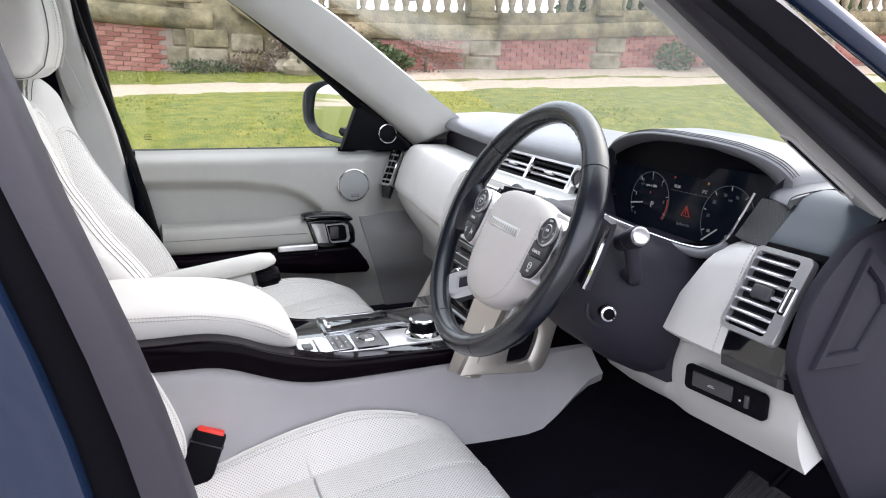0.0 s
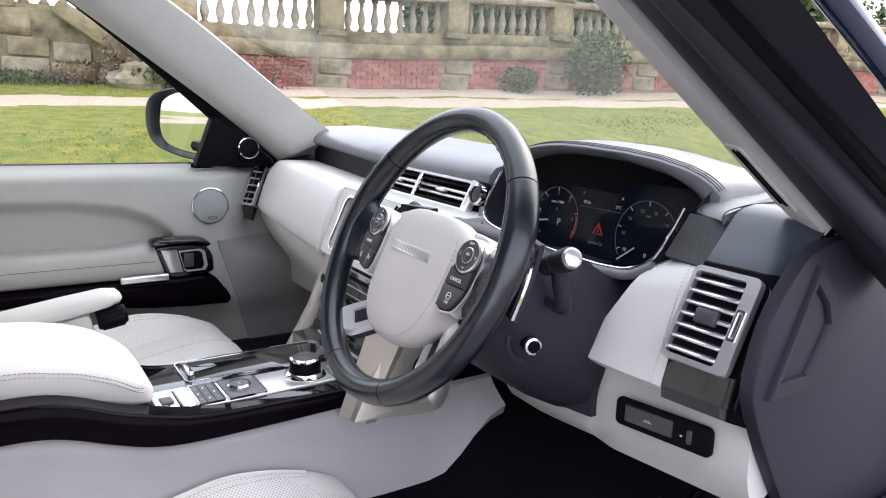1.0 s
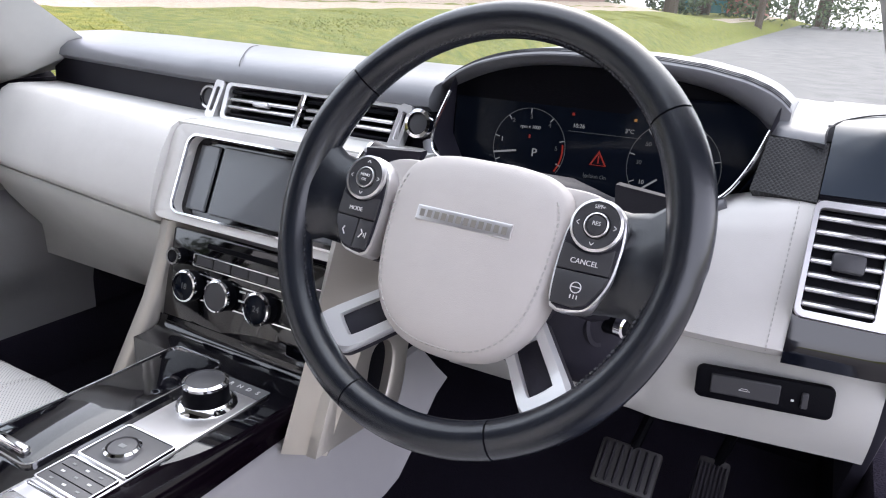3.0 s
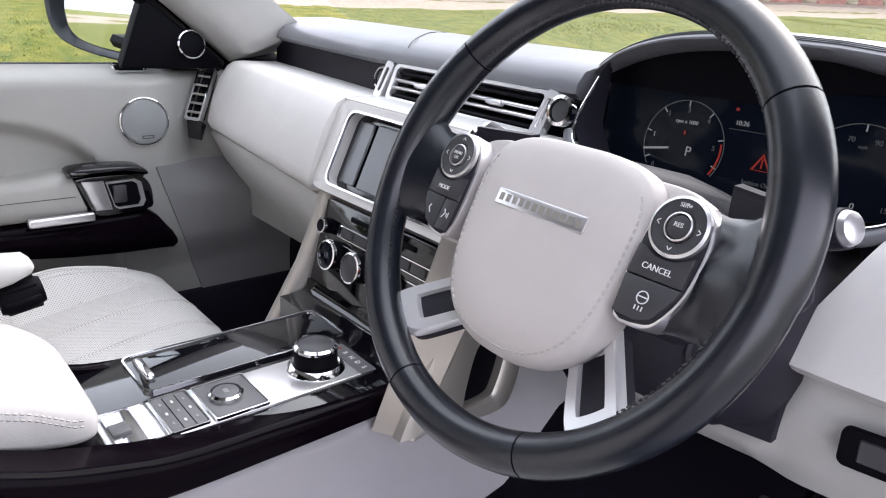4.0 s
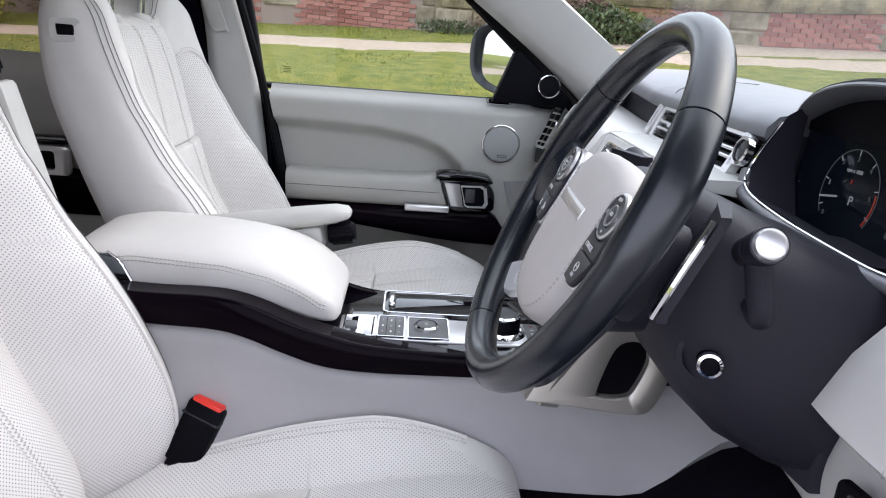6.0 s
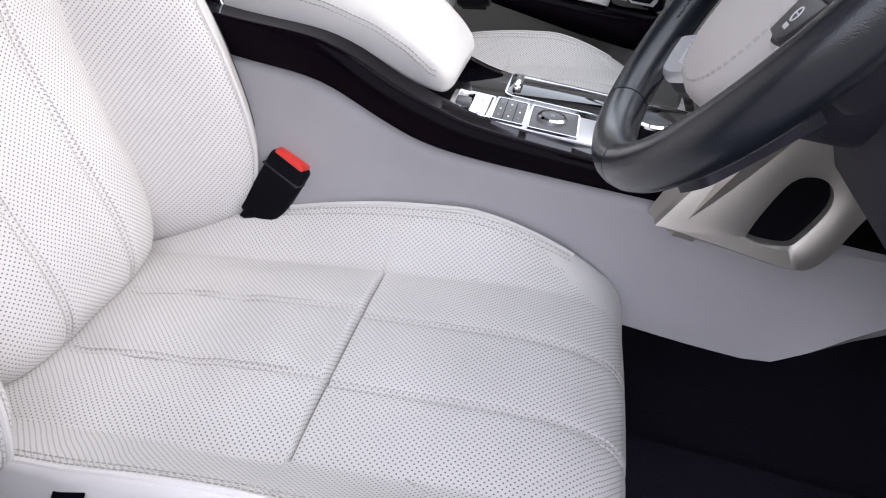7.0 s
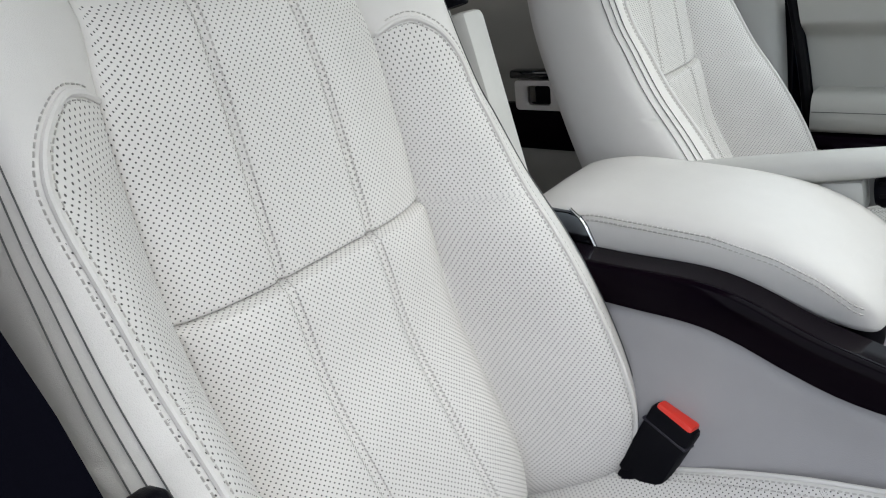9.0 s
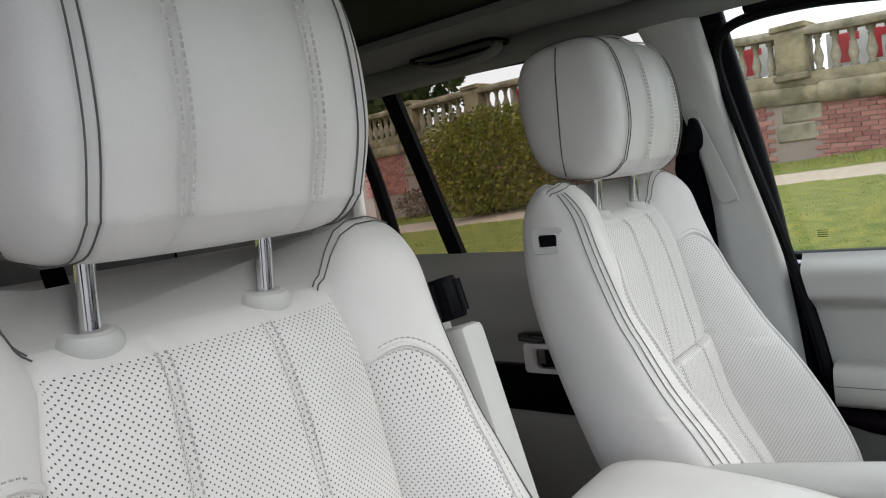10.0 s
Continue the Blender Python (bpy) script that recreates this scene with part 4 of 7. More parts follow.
part("pad_crease", tube([(-.6515, y, .935) for y in np.linspace(-.45, -.085, 20)], .0008, 5), FLANK_SEAM, pdoor)
band = []
for y in list(np.linspace(-.447, .06, 24)) + [.07, .078, .084, .088, .090]:
    top = .891 + .002 * smooth(-.1, 0, y) - .056 * smooth(.040, .097, y)
    low = at([(-.447, .868), (-.40, .853), (-.30, .842), (-.10, .816), (.0, .808), (.09, .806)], y)
    mid = (top + low) / 2
    hh = (top - low) / 2 * (1 - .5 * smooth(.084, .091, y))
    band.append([(-.72, y, mid - hh), (-.668, y, mid - hh), (-.657, y, mid - hh * .86), (-.650, y, mid - hh * .45), (-.6485, y, mid + hh * .2), (-.651, y, mid + hh * .7), (-.657, y, mid + hh * .95), (-.668, y, mid + hh), (-.72, y, mid + hh)])
part("wood_panel", loft(band), WOOD, pdoor, "dark lacquered wood band", 50)
part("pull_handle", rbox(.014, .108, .017, .004, 3, pose(-.646, -.113, .897)), SATIN, pdoor, "satin metal handle strip")
pod_m = basis((-.682, 0, 0), (0, 1, 0), (0, 0, 1))
pod_line = [tuple(q) for q in curve([(-.088, .968), (-.04, .972), (.008, .972), (.030, .964), (.046, .944), (.050, .915), (.044, .898), (.0, .894), (-.052, .894), (-.072, .93), (-.088, .968)], 4)][:-1]
part("pod", plate(pod_line, .034, pod_m, .006), PIANO, pdoor)
part("switch_cap", plate([tuple(q) for q in curve([(-.096, .971), (-.04, .974), (.012, .974), (.034, .966), (.040, .972), (.022, .984), (-.03, .988), (-.09, .986), (-.096, .971)], 3)][:-1], .046, pod_m, .005), PIANO, pdoor)
for yy in (-.06, -.03):
    part("seat_switch", rbox(.012, .022, .004, .0015, 1, pose(-.655, yy, .9885)), BUTTON, pdoor)
hm_ = basis((-.6475, -.004, .932), (0, 1, 0), (0, .0, 1))
cup = [(-.031, .026), (.020, .028), (.031, .021), (.037, -.015), (.031, -.026), (-.012, -.027), (-.019, -.022)]
part("handle_rim", frame_ring(cup, [(x * .84 - .0025, y * .86) for x, y in cup], .005, hm_, .001), SATIN, pdoor)
part("handle_cup", plate([(x * .85 - .002, y * .87) for x, y in cup], .002, hm_ @ pose(0, 0, -.001)), BLACK, pdoor)
part("handle_wedge", plate([(-.076, .963), (-.038, .961), (-.026, .905), (-.056, .905)], .0365, pod_m, .003), SATIN, pdoor, "satin metal wedge")
part("release_lever", rbox(.006, .024, .034, .003, 2, pose(-.645, -.012, .934)), BUTTON, pdoor)
spk_m = basis((-.6915, .056, 1.057), (0, 1, 0), (0, 0, 1))
part("speaker_grille", cyl(.043, .041, .004, 40, .002, spk_m), CLOTH_GREY, pdoor)
part("speaker_ring", ring_lathe([(.0430, 0), (.0455, 0), (.0455, .004), (.0440, .005)], 44, spk_m), CHROME, pdoor)
part("speaker_badge", frame_ring(rrect(.022, .006, .001), rrect(.019, .0035, .0008), .001, basis((-.6872, .060, 1.027), (0, 1, 0), (0, 0, 1)), .0002), BUTTON, pdoor)
part("lock_plate", frame_ring(rrect(.060, .020, .004), rrect(.056, .016, .003), .003, basis((-.724, .045, 1.1525), (0, 1, 0), (-1, 0, .9)), .0005), CHROME, pdoor)
part("lock_button", rbox(.050, .013, .004, .001, 1, basis((-.724, .045, 1.1525), (0, 1, 0), (-1, 0, .9))), BLACK, pdoor)
# mirror triangle with tweeter, outside mirror, window glass
tri_m = basis((-.735, 0, 0), (0, 1, 0), (0, 0, 1))
part("mirror_sail", plate([(.026, 1.153), (.225, 1.150), (.215, 1.175), (.085, 1.275), (.068, 1.268)], .03, tri_m, .006), BLACK, pdoor)
tw_m = basis((-.705, .158, 1.198), (0, 1, 0), (-.1, 0, 1))
part("tweeter", cyl(.026, .024, .006, 32, .002, tw_m), BLACK, pdoor)
part("tweeter_ring", ring_lathe([(.024, 0), (.027, 0), (.027, .008), (.0245, .009)], 36, tw_m), CHROME, pdoor)
MIRROR_AT = (-.965, .064, 1.245)
MIRROR_SHELL = mat("dark_blue_grey_mirror_shell", (.012, .015, .022), .35)
mir = thing("door_mirror", "black door mirror with a silvered glass", "mirror")
mm = basis(MIRROR_AT, (.87, .50, 0), (0, .03, 1))
MIR_G = [tuple(q) for q in curve([(-.100, -.005), (-.092, .044), (-.067, .067), (-.021, .081), (.040, .084), (.085, .083), (.097, .070), (.100, .020), (.099, -.030), (.092, -.073), (.080, -.084), (.030, -.081), (-.025, -.074), (-.067, -.062), (-.092, -.039), (-.100, -.005)], 3)][:-1]
MIR_H = [tuple(q) for q in curve([(-.138, .012), (-.130, .052), (-.098, .078), (-.030, .094), (.050, .098), (.100, .095), (.122, .080), (.130, .020), (.126, -.040), (.112, -.085), (.088, -.101), (.028, -.098), (-.040, -.088), (-.100, -.068), (-.130, -.035), (-.138, .012)], 3)][:-1]


def mir_ring(pts, k, z):
    return [mm @ V(x * k, y * k, z) for x, y in pts]


part("housing", loft([mir_ring(MIR_H, .35, -.105), mir_ring(MIR_H, .68, -.088), mir_ring(MIR_H, .90, -.055), mir_ring(MIR_H, .985, -.020), mir_ring(MIR_H, 1.0, .0), mir_ring(MIR_H, .985, .006), mir_ring(MIR_H, .95, .007), mir_ring(MIR_G, 1.06, -.004), mir_ring(MIR_G, 1.02, -.012)]), MIRROR_SHELL, mir, sharp=60)
part("glass", plate(MIR_G, .003, mm @ pose(0, 0, -.014)), MIRROR, mir)
part("stem", loft([[V(-.875 + .14 * w, .085 + .03 * w + dy, 1.190 - .012 * w + dz) for dy, dz in ((-.02, -.012), (.02, -.012), (.026, 0), (.02, .012), (-.02, .012), (-.026, 0))] for w in (0, .5, 1)]), BLACK, mir)
win = sheet(lambda u, v: (-.775 + .07 * v * v, -.54 + .74 * u - .12 * v * (1 - u) - .36 * v * u, 1.14 + .46 * v), 8, 8, 0.004, GLASS, "window", pdoor)
win.visible_shadow = False
part("window_print", join(*[rbox(.001, .018, .0012, 0, 1, pose(-.770, -.47, 1.195 - .004 * i)) for i in range(4)]), RUBBER, pdoor)

# ---- rear passenger door ----
rdoor = thing("rear_passenger_door", "closed rear car door lined in ivory leather and dark wood", "car door")
sheet(lambda u, v: (-.735 + .03 * smooth(0, .12, v) - .03 * smooth(.25, .4, v) * (1 - smooth(.55, .7, v)), -1.60 + .95 * u, 1.20 - .02 * u - .62 * v), 16, 30, -0.05, DOOR_TRIM_SHADED, "lining", rdoor)
part("wood_panel", rbox(.05, .62, .11, .015, 3, pose(-.715, -1.02, .865)), WOOD, rdoor)
part("handle_plate", frame_ring(rrect(.13, .07, .01), rrect(.06, .045, .008), .012, basis((-.695, -1.03, .945), (0, 1, 0), (0, 0, 1))), SATIN, rdoor)
part("release_lever", rbox(.008, .05, .04, .004, 2, pose(-.695, -1.02, .945)), BLACK, rdoor)
part("switch_cap", rbox(.05, .14, .02, .006, 2, pose(-.71, -1.04, .992)), PIANO, rdoor)
part("window_bar", loft([[(-.755, -1.32 + dy, 1.19), (-.735, -1.32 + dy, 1.19), (-.735, -1.275 + dy, 1.19), (-.755, -1.275 + dy, 1.19)] if k == 0 else [(-.70, -1.435, 1.63), (-.68, -1.435, 1.63), (-.68, -1.39, 1.63), (-.70, -1.39, 1.63)] for k, dy in ((0, 0), (1, 0))]), RUBBER, rdoor)
part("window_frame", tube(curve([(-.765, -.66, 1.17), (-.735, -.72, 1.45), (-.705, -.80, 1.60), (-.69, -1.0, 1.628), (-.685, -1.45, 1.635), (-.69, -1.56, 1.625), (-.735, -1.535, 1.40), (-.765, -1.515, 1.20)], 8), .02, 8), RUBBER, rdoor)
sheet(lambda u, v: (-.77 + .08 * v * v, -1.58 + .95 * u, 1.17 + .50 * v), 6, 6, .004, TINT, "window", rdoor)
part("quarter_panel", rbox(.06, .95, .50, .02, 2, pose(-.75, -2.10, 1.42)), TRIM, car)
part("quarter_panel", rbox(.06, .95, .60, .02, 2, pose(-.75, -2.10, .88)), TRIM, car)
sheet(lambda u, v: (.77 - .08 * v * v, -2.55 + 1.85 * u, 1.17 + .50 * v), 6, 6, -.004, TINT, "rear_window", car)
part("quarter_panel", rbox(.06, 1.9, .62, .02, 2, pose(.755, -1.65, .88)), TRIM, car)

# ---- dashboard ----
dash = thing("dashboard", "charcoal and ivory leather dashboard with piano black trim", "dashboard")


def lip(x):
    return .245 + .15 * max(0.0, abs(x + .05) - .18)


def strip(name, xs, prof, material, label="", sharp=50):
    return part(name, loft([[(x, y, z) for y, z in prof(x)] for x in xs]), material, dash, label, sharp)


def top_prof(x):
    y0 = lip(x)
    return [(y0 + .045, 1.212), (y0 + .012, 1.214), (y0 + .001, 1.221), (y0 + .002, 1.232), (y0 + .014, 1.245), (y0 + .06, 1.256), (y0 + .16, 1.260), (y0 + .32, 1.25), (.86, 1.185), (.86, 1.12), (y0 + .045, 1.12)]


strip("top_pad", np.linspace(-.715, .172, 50), top_prof, DASH_TOP, "charcoal leather top pad")
strip("top_pad", np.linspace(.552, .601, 8), lambda x: [(.30, 1.228), (.278 - .45 * (x - .552), 1.229), (.268 - .45 * (x - .552), 1.231), (.263 - .45 * (x - .552), 1.236), (.266 - .45 * (x - .552), 1.2415), (.276 - .3 * (x - .552), 1.2455), (.30, 1.253), (.42, 1.26), (.55, 1.25), (.86, 1.185), (.86, 1.12)], DASH_TOP)
strip("top_pad", np.linspace(.600, .70, 10), lambda x: [(.30 + .10 * (x - .6), 1.20), (.27 + .25 * (x - .6), 1.235), (.275 + .3 * (x - .6), 1.250), (.30 + .3 * (x - .6), 1.2565), (.42, 1.262), (.55, 1.25), (.86, 1.185), (.86, 1.12)], DASH_TOP)
part("pad_seam", tube(curve([(.601, .241, 1.237), (.600, .247, 1.2445), (.602, .262, 1.249), (.612, .285, 1.2545), (.635, .315, 1.259), (.67, .345, 1.262)], 6), .0008, 5), DARK_THREAD, dash)
strip("top_pad", np.linspace(.172, .572, 10), lambda x: [(.36, 1.13), (.36, 1.235), (.40, 1.25), (.56, 1.25), (.86, 1.185), (.86, 1.12)], DASH_TOP)
strip("recess", np.linspace(-.715, .178, 30), lambda x: [(lip(x) + .03, 1.225), (lip(x) + .028, 1.16), (lip(x) + .06, 1.15), (lip(x) + .06, 1.225)], SOFT_BLACK)


def mid_prof(x):
    o = .12 * max(0.0, -x - .17)
    e = .012 * smooth(-.665, -.69, x)
    return [(.27 + o, 1.168), (.185 + o + e, 1.173 - e), (.168 + o + e, 1.172 - e), (.155 + o + e, 1.165 - e), (.135 + o + e, 1.135), (.121 + o + e, 1.10), (.112 + o + e, 1.068), (.109 + o + e, 1.054), (.114 + o + e, 1.043), (.135 + o, 1.036), (.27 + o, 1.03)]


strip("glovebox_lid", list(np.linspace(-.69, -.1695, 30)), mid_prof, IVORY, "ivory leather glovebox lid", 60)
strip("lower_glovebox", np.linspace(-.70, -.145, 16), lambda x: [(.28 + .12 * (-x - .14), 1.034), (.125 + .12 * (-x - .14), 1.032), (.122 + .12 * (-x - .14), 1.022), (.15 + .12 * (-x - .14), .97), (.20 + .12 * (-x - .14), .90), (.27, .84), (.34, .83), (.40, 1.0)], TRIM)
part("pad_seam", tube(curve([(-.143, .2565, 1.2430), (-.150, .266, 1.2490), (-.170, .292, 1.2545), (-.20, .33, 1.2585), (-.24, .38, 1.2605), (-.31, .47, 1.2575)], 6), .0008, 5), DARK_THREAD, dash)
# dark centre recess band, vents and round controls
cm = basis((-.008, .243, 1.193), (1, 0, 0), (0, .02, .05))
part("vent_backing", rbox(.30, .05, .012, .004, 1, cm @ pose(0, 0, -.03)), BLACK, dash)
vent_c = part("centre_vent", frame_ring(rrect(.300, .054, .008), rrect(.284, .044, .006), .01, cm @ pose(0, 0, -.004)), SATIN, dash)
part("vent_divider", rbox(.009, .05, .014, .002, 1, cm @ pose(0, 0, 0) @ pose(-.012, 0, 0, 0, 0, -8)), CHROME, vent_c)
for k in range(4):
    for cx, w in ((-.079, .122), (.066, .138)):
        part("slat", rbox(w, .0045, .016, .0015, 1, cm @ pose(cx, -.0165 + .011 * k, -.004, 18)), SATIN if k in (1, 2) else BLACK, vent_c)
for cx in (-.079, .066):
    part("tab", rbox(.026, .007, .012, .002, 1, cm @ pose(cx, .001, .004)), SATIN, vent_c)
for cx in (-.165, .150):
    part("thumbwheel", frame_ring(rrect(.018, .056, .004), rrect(.007, .036, .003), .012, cm @ pose(cx, 0, -.004, 0, 0, -8)), SATIN, vent_c)
    part("wheel_insert", rbox(.006, .034, .008, .002, 1, cm @ pose(cx, 0, 0, 0, 0, -8)), BLACK, vent_c)
for name, x, y, z, r in (("round_switch", -.205, .262, 1.192, .0165), ("start_button", .173, .234, 1.202, .0165)):
    bm_ = basis((x, y, z), (1, 0, 0), (0, .25, 1))
    part("bezel", ring_lathe([(r - .003, 0), (r + .001, 0), (r + .001, .008), (r - .003, .009)], 30, bm_), CHROME, dash)
    part(name, cyl(r - .003, r - .004, .006, 30, .001, bm_), BUTTON, dash)
# ivory centre surround with the touchscreen
sm = basis((.012, .143, 1.108), (1, 0, 0), (0, .052, .118))
part("screen_surround", frame_ring(rrect(.365, .130, .018), rrect(.302, .108, .016), .022, sm @ pose(0, 0, -.016)), IVORY, dash)
strip("surround_top", np.linspace(-.17, .20, 6), lambda x: [(.168, 1.160), (.168, 1.171), (.215, 1.172), (.245, 1.171), (.245, 1.15)], TRIM)
part("chrome_edge", frame_ring(rrect(.303, .109, .016), rrect(.297, .103, .014), .004, sm @ pose(0, 0, .004)), CHROME, dash)
part("screen_well", rbox(.31, .115, .02, .002, 1, sm @ pose(0, 0, -.022)), PIANO, dash)
part("touchscreen", rbox(.205, .092, .004, .003, 1, sm @ pose(.005, 0, -.0095)), SCREEN, dash, "grey touchscreen, switched off")
part("screen_side_keys", rbox(.036, .090, .004, .003, 1, sm @ pose(-.122, 0, -.0095)), SCREEN, dash)
part("screen_side_keys", rbox(.024, .090, .004, .003, 1, sm @ pose(.127, 0, -.0095)), SCREEN, dash)
# centre stack
km = basis((.008, .108, .972), (1, 0, 0), (0, .028, .12))
stack = part("climate_panel", plate(rrect(.30, .135, .006), .012, km @ pose(0, 0, -.012), .002), PIANO, dash)
strip("stack_foot", np.linspace(-.145, .155, 4), lambda x: [tuple(q) for q in curve([(.0950, .920), (.0925, .911), (.0880, .9050), (.0800, .9020), (.0650, .9008), (.0500, .9006)], 4)] + [(.05, .86), (.12, .86)], PIANO)
part("disc_slot", rbox(.14, .007, .006, .001, 1, km @ pose(-.01, .054, 0)), BLACK, stack)
part("button_row", frame_ring(rrect(.225, .017, .003), rrect(.221, .014, .002), .003, km @ pose(.01, .032, 0)), CHROME, stack)
for i in range(7):
    part("button", rbox(.029, .012, .004, .001, 1, km @ pose(-.083 + .031 * i, .032, 0)), BUTTON, stack)
part("volume_knob", cyl(.011, .010, .016, 24, .002, km @ pose(-.125, .032, 0)), BLACK, stack)
part("volume_ring", ring_lathe([(.0085, .014), (.0112, .014), (.0112, .018), (.0085, .018)], 24, km @ pose(-.125, .032, 0)), CHROME, stack)
part("button_panel", frame_ring(rrect(.235, .034, .012), rrect(.231, .030, .011), .003, km @ pose(-.01, -.002, 0)), CHROME, stack)
for i, kx in enumerate((-.099, -.041, .027)):
    kn = part("climate_knob", cyl(.0205, .019, .016, 32, .002, km @ pose(kx, -.003, 0)), BLACK, stack)
    part("knob_ring", ring_lathe([(.0178, .015), (.0209, .013), (.0207, .0172), (.0184, .0180)], 40, km @ pose(kx, -.003, 0)), CHROME, kn)
    part("knob_face", cyl(.0180, .0178, .0165, 32, .0005, km @ pose(kx, -.003, 0)), DISPLAY if i != 1 else BUTTON, kn)
    if i != 1:
        lettering("24" if i == 2 else "18", .011, km @ pose(kx, -.003, .0168), LIT_DIM, kn)
for i, (bx, by) in enumerate(((-.07, .008), (-.07, -.004), (-.012, .008), (-.012, -.004), (.002, .008), (.002, -.004), (-.066, -.014), (-.004, -.014))):
    part("legend", rbox(.010, .0022, .0008, 0, 1, km @ pose(bx, by, .0004)), PRINT, stack)
part("hazard_mark", rbox(.004, .006, .001, 0, 1, km @ pose(.006, .0, .0006)), RED, stack)
# pewter uprights either side of the stack
part("stack_upright", loft([[(x0 - .012, y0 + .05, z), (x0 - .014, y0, z), (x0 + .006, y0 - .006, z), (x0 + .014, y0 + .002, z), (x0 + .014, y0 + .05, z)] for x0, y0, z in ((-.150, .124, 1.045), (-.153, .112, 1.0), (-.158, .09, .94), (-.166, .055, .87), (-.172, .03, .82))]), PEWTER, dash, sharp=60)
# instrument cluster and its hood
def crest(x):
    if x > .37:
        return at([(.37, 1.302), (.43, 1.3005), (.48, 1.296), (.52, 1.288), (.542, 1.280), (.555, 1.272), (.566, 1.262)], x)
    t = (x - .370) / .215
    return 1.236 + .066 * max(0.0, 1 - abs(t) ** 2.6) ** .8


def hood_thick(x):
    return at([(.155, .019), (.42, .019), (.50, .026), (.54, .038), (.566, .044)], x)


hood_rings = []
for x in np.linspace(.155, .566, 41):
    c = crest(x)
    e = .03 * (1 - max(0.0, 1 - abs((x - .37) / .215) ** 4)) * (1 if x < .37 else .35)
    th = hood_thick(x)
    f = .002 + .10 * max(0, x - .40)
    g = .018 * smooth(.53, .566, x)
    hood_rings.append([(x, y, z) for y, z in ((.300 + f, c - th), (.282 - g + e + f, c - th), (.268 - g * .7 + e + f, c - th * .8), (.259 + e + f, c - th * .42), (.259 + e + f, c - .006), (.263 + e + f, c - .003), (.275 + e + f, c), (.34 + f, c + .001), (.44, 1.235 + (c - 1.236) * .75), (.56, 1.235), (.56, 1.19), (.32 + f, 1.20))])
sheet(lambda u, v: (.185 + .372 * u, .2955 + .10 * max(0, .185 + .372 * u - .40), 1.235 + (crest(.185 + .372 * u) - .9 * hood_thick(.185 + .372 * u) - 1.235) * v), 40, 4, .002, BLACK, "hood_liner", dash)
part("binnacle_hood", loft(hood_rings), DASH_TOP, dash, "charcoal leather instrument hood", 50)
for dy, dz in ((.2715, -.0006), (.2665, -.0018), (.2625, -.0030)):
    part("hood_seam", tube([(x, dy + .03 * (1 - max(0.0, 1 - abs((x - .37) / .215) ** 4)) * (1 if x < .37 else .35) + .002 + .10 * max(0, x - .40), crest(x) + dz) for x in np.linspace(.175, .5635, 70)], .0006, 5), DARK_THREAD, dash)
clm = basis((.372, .292, 1.195), (1, 0, .02), (0, .10, 1))
part("cluster_face", rbox(.375, .125, .01, .004, 1, clm @ pose(0, 0, -.005)), DISPLAY, dash, "black instrument display")
CLUSTER_EDGE = [(.199, .256, 1.243), (.189, .235, 1.190), (.212, .225, 1.166), (.30, .222, 1.156), (.42, .222, 1.153), (.467, .224, 1.154), (.495, .226, 1.159), (.524, .228, 1.176), (.543, .230, 1.209), (.554, .237, 1.243)]
part("cluster_well", loft([[(.197, .262, 1.25), (.187, .237, 1.19), (.211, .227, 1.163), (.42, .224, 1.150), (.522, .230, 1.171), (.545, .233, 1.207), (.558, .262, 1.25)],
                           [(.192, .288, 1.265), (.188, .288, 1.19), (.215, .286, 1.140), (.42, .284, 1.134), (.52, .286, 1.145), (.548, .29, 1.20), (.556, .29, 1.265)]], closed=False), SOFT_BLACK, dash)
part("cluster_lip", tube([(x + (.005 if x > .37 else -.005), y - .001, z - .007) for x, y, z in curve(CLUSTER_EDGE[1:-2], 8)], .0065, 10), DASH_TOP, dash)
part("chrome_edge", tube(curve(CLUSTER_EDGE, 8), .0019, 8), CHROME, dash)


def arc(r, a0, a1, w, m, n=40):
    ring = []
    for i in range(n + 1):
        a = radians(a0 + (a1 - a0) * i / n)
        ring.append([m @ V(rr * math.cos(a), rr * math.sin(a), z) for rr, z in ((r - w, .0), (r + w, .0), (r + w, .0006), (r - w, .0006))])
    return loft(ring)


dial_l, dial_r = clm @ pose(-.081, -.010, .0004), clm @ pose(.089, -.013, .0004)
for dm, r in ((dial_l, .046), (dial_r, .050)):
    part("dial_ring", arc(r, -35, 215, .00035, dm), LIT_DIM, dash)
    for k in range(7):
        a = radians(205 - 38 * k)
        part("tick", rbox(.006, .0011, .0006, 0, 1, dm @ pose(r * .93 * math.cos(a), r * .93 * math.sin(a), .0003, 0, 0, math.degrees(a))), LIT, dash)
part("redline", arc(.043, -35, 10, .0009, dial_l), LIT_RED, dash)
part("needle", rbox(.030, .0022, .0008, 0, 1, dial_l @ pose(-.030, -.008, .0008, 0, 0, 10)), LIT, dash)
part("needle", rbox(.034, .002, .0008, 0, 1, dial_r @ pose(-.028, -.025, .0008, 0, 0, 38)), LIT, dash)
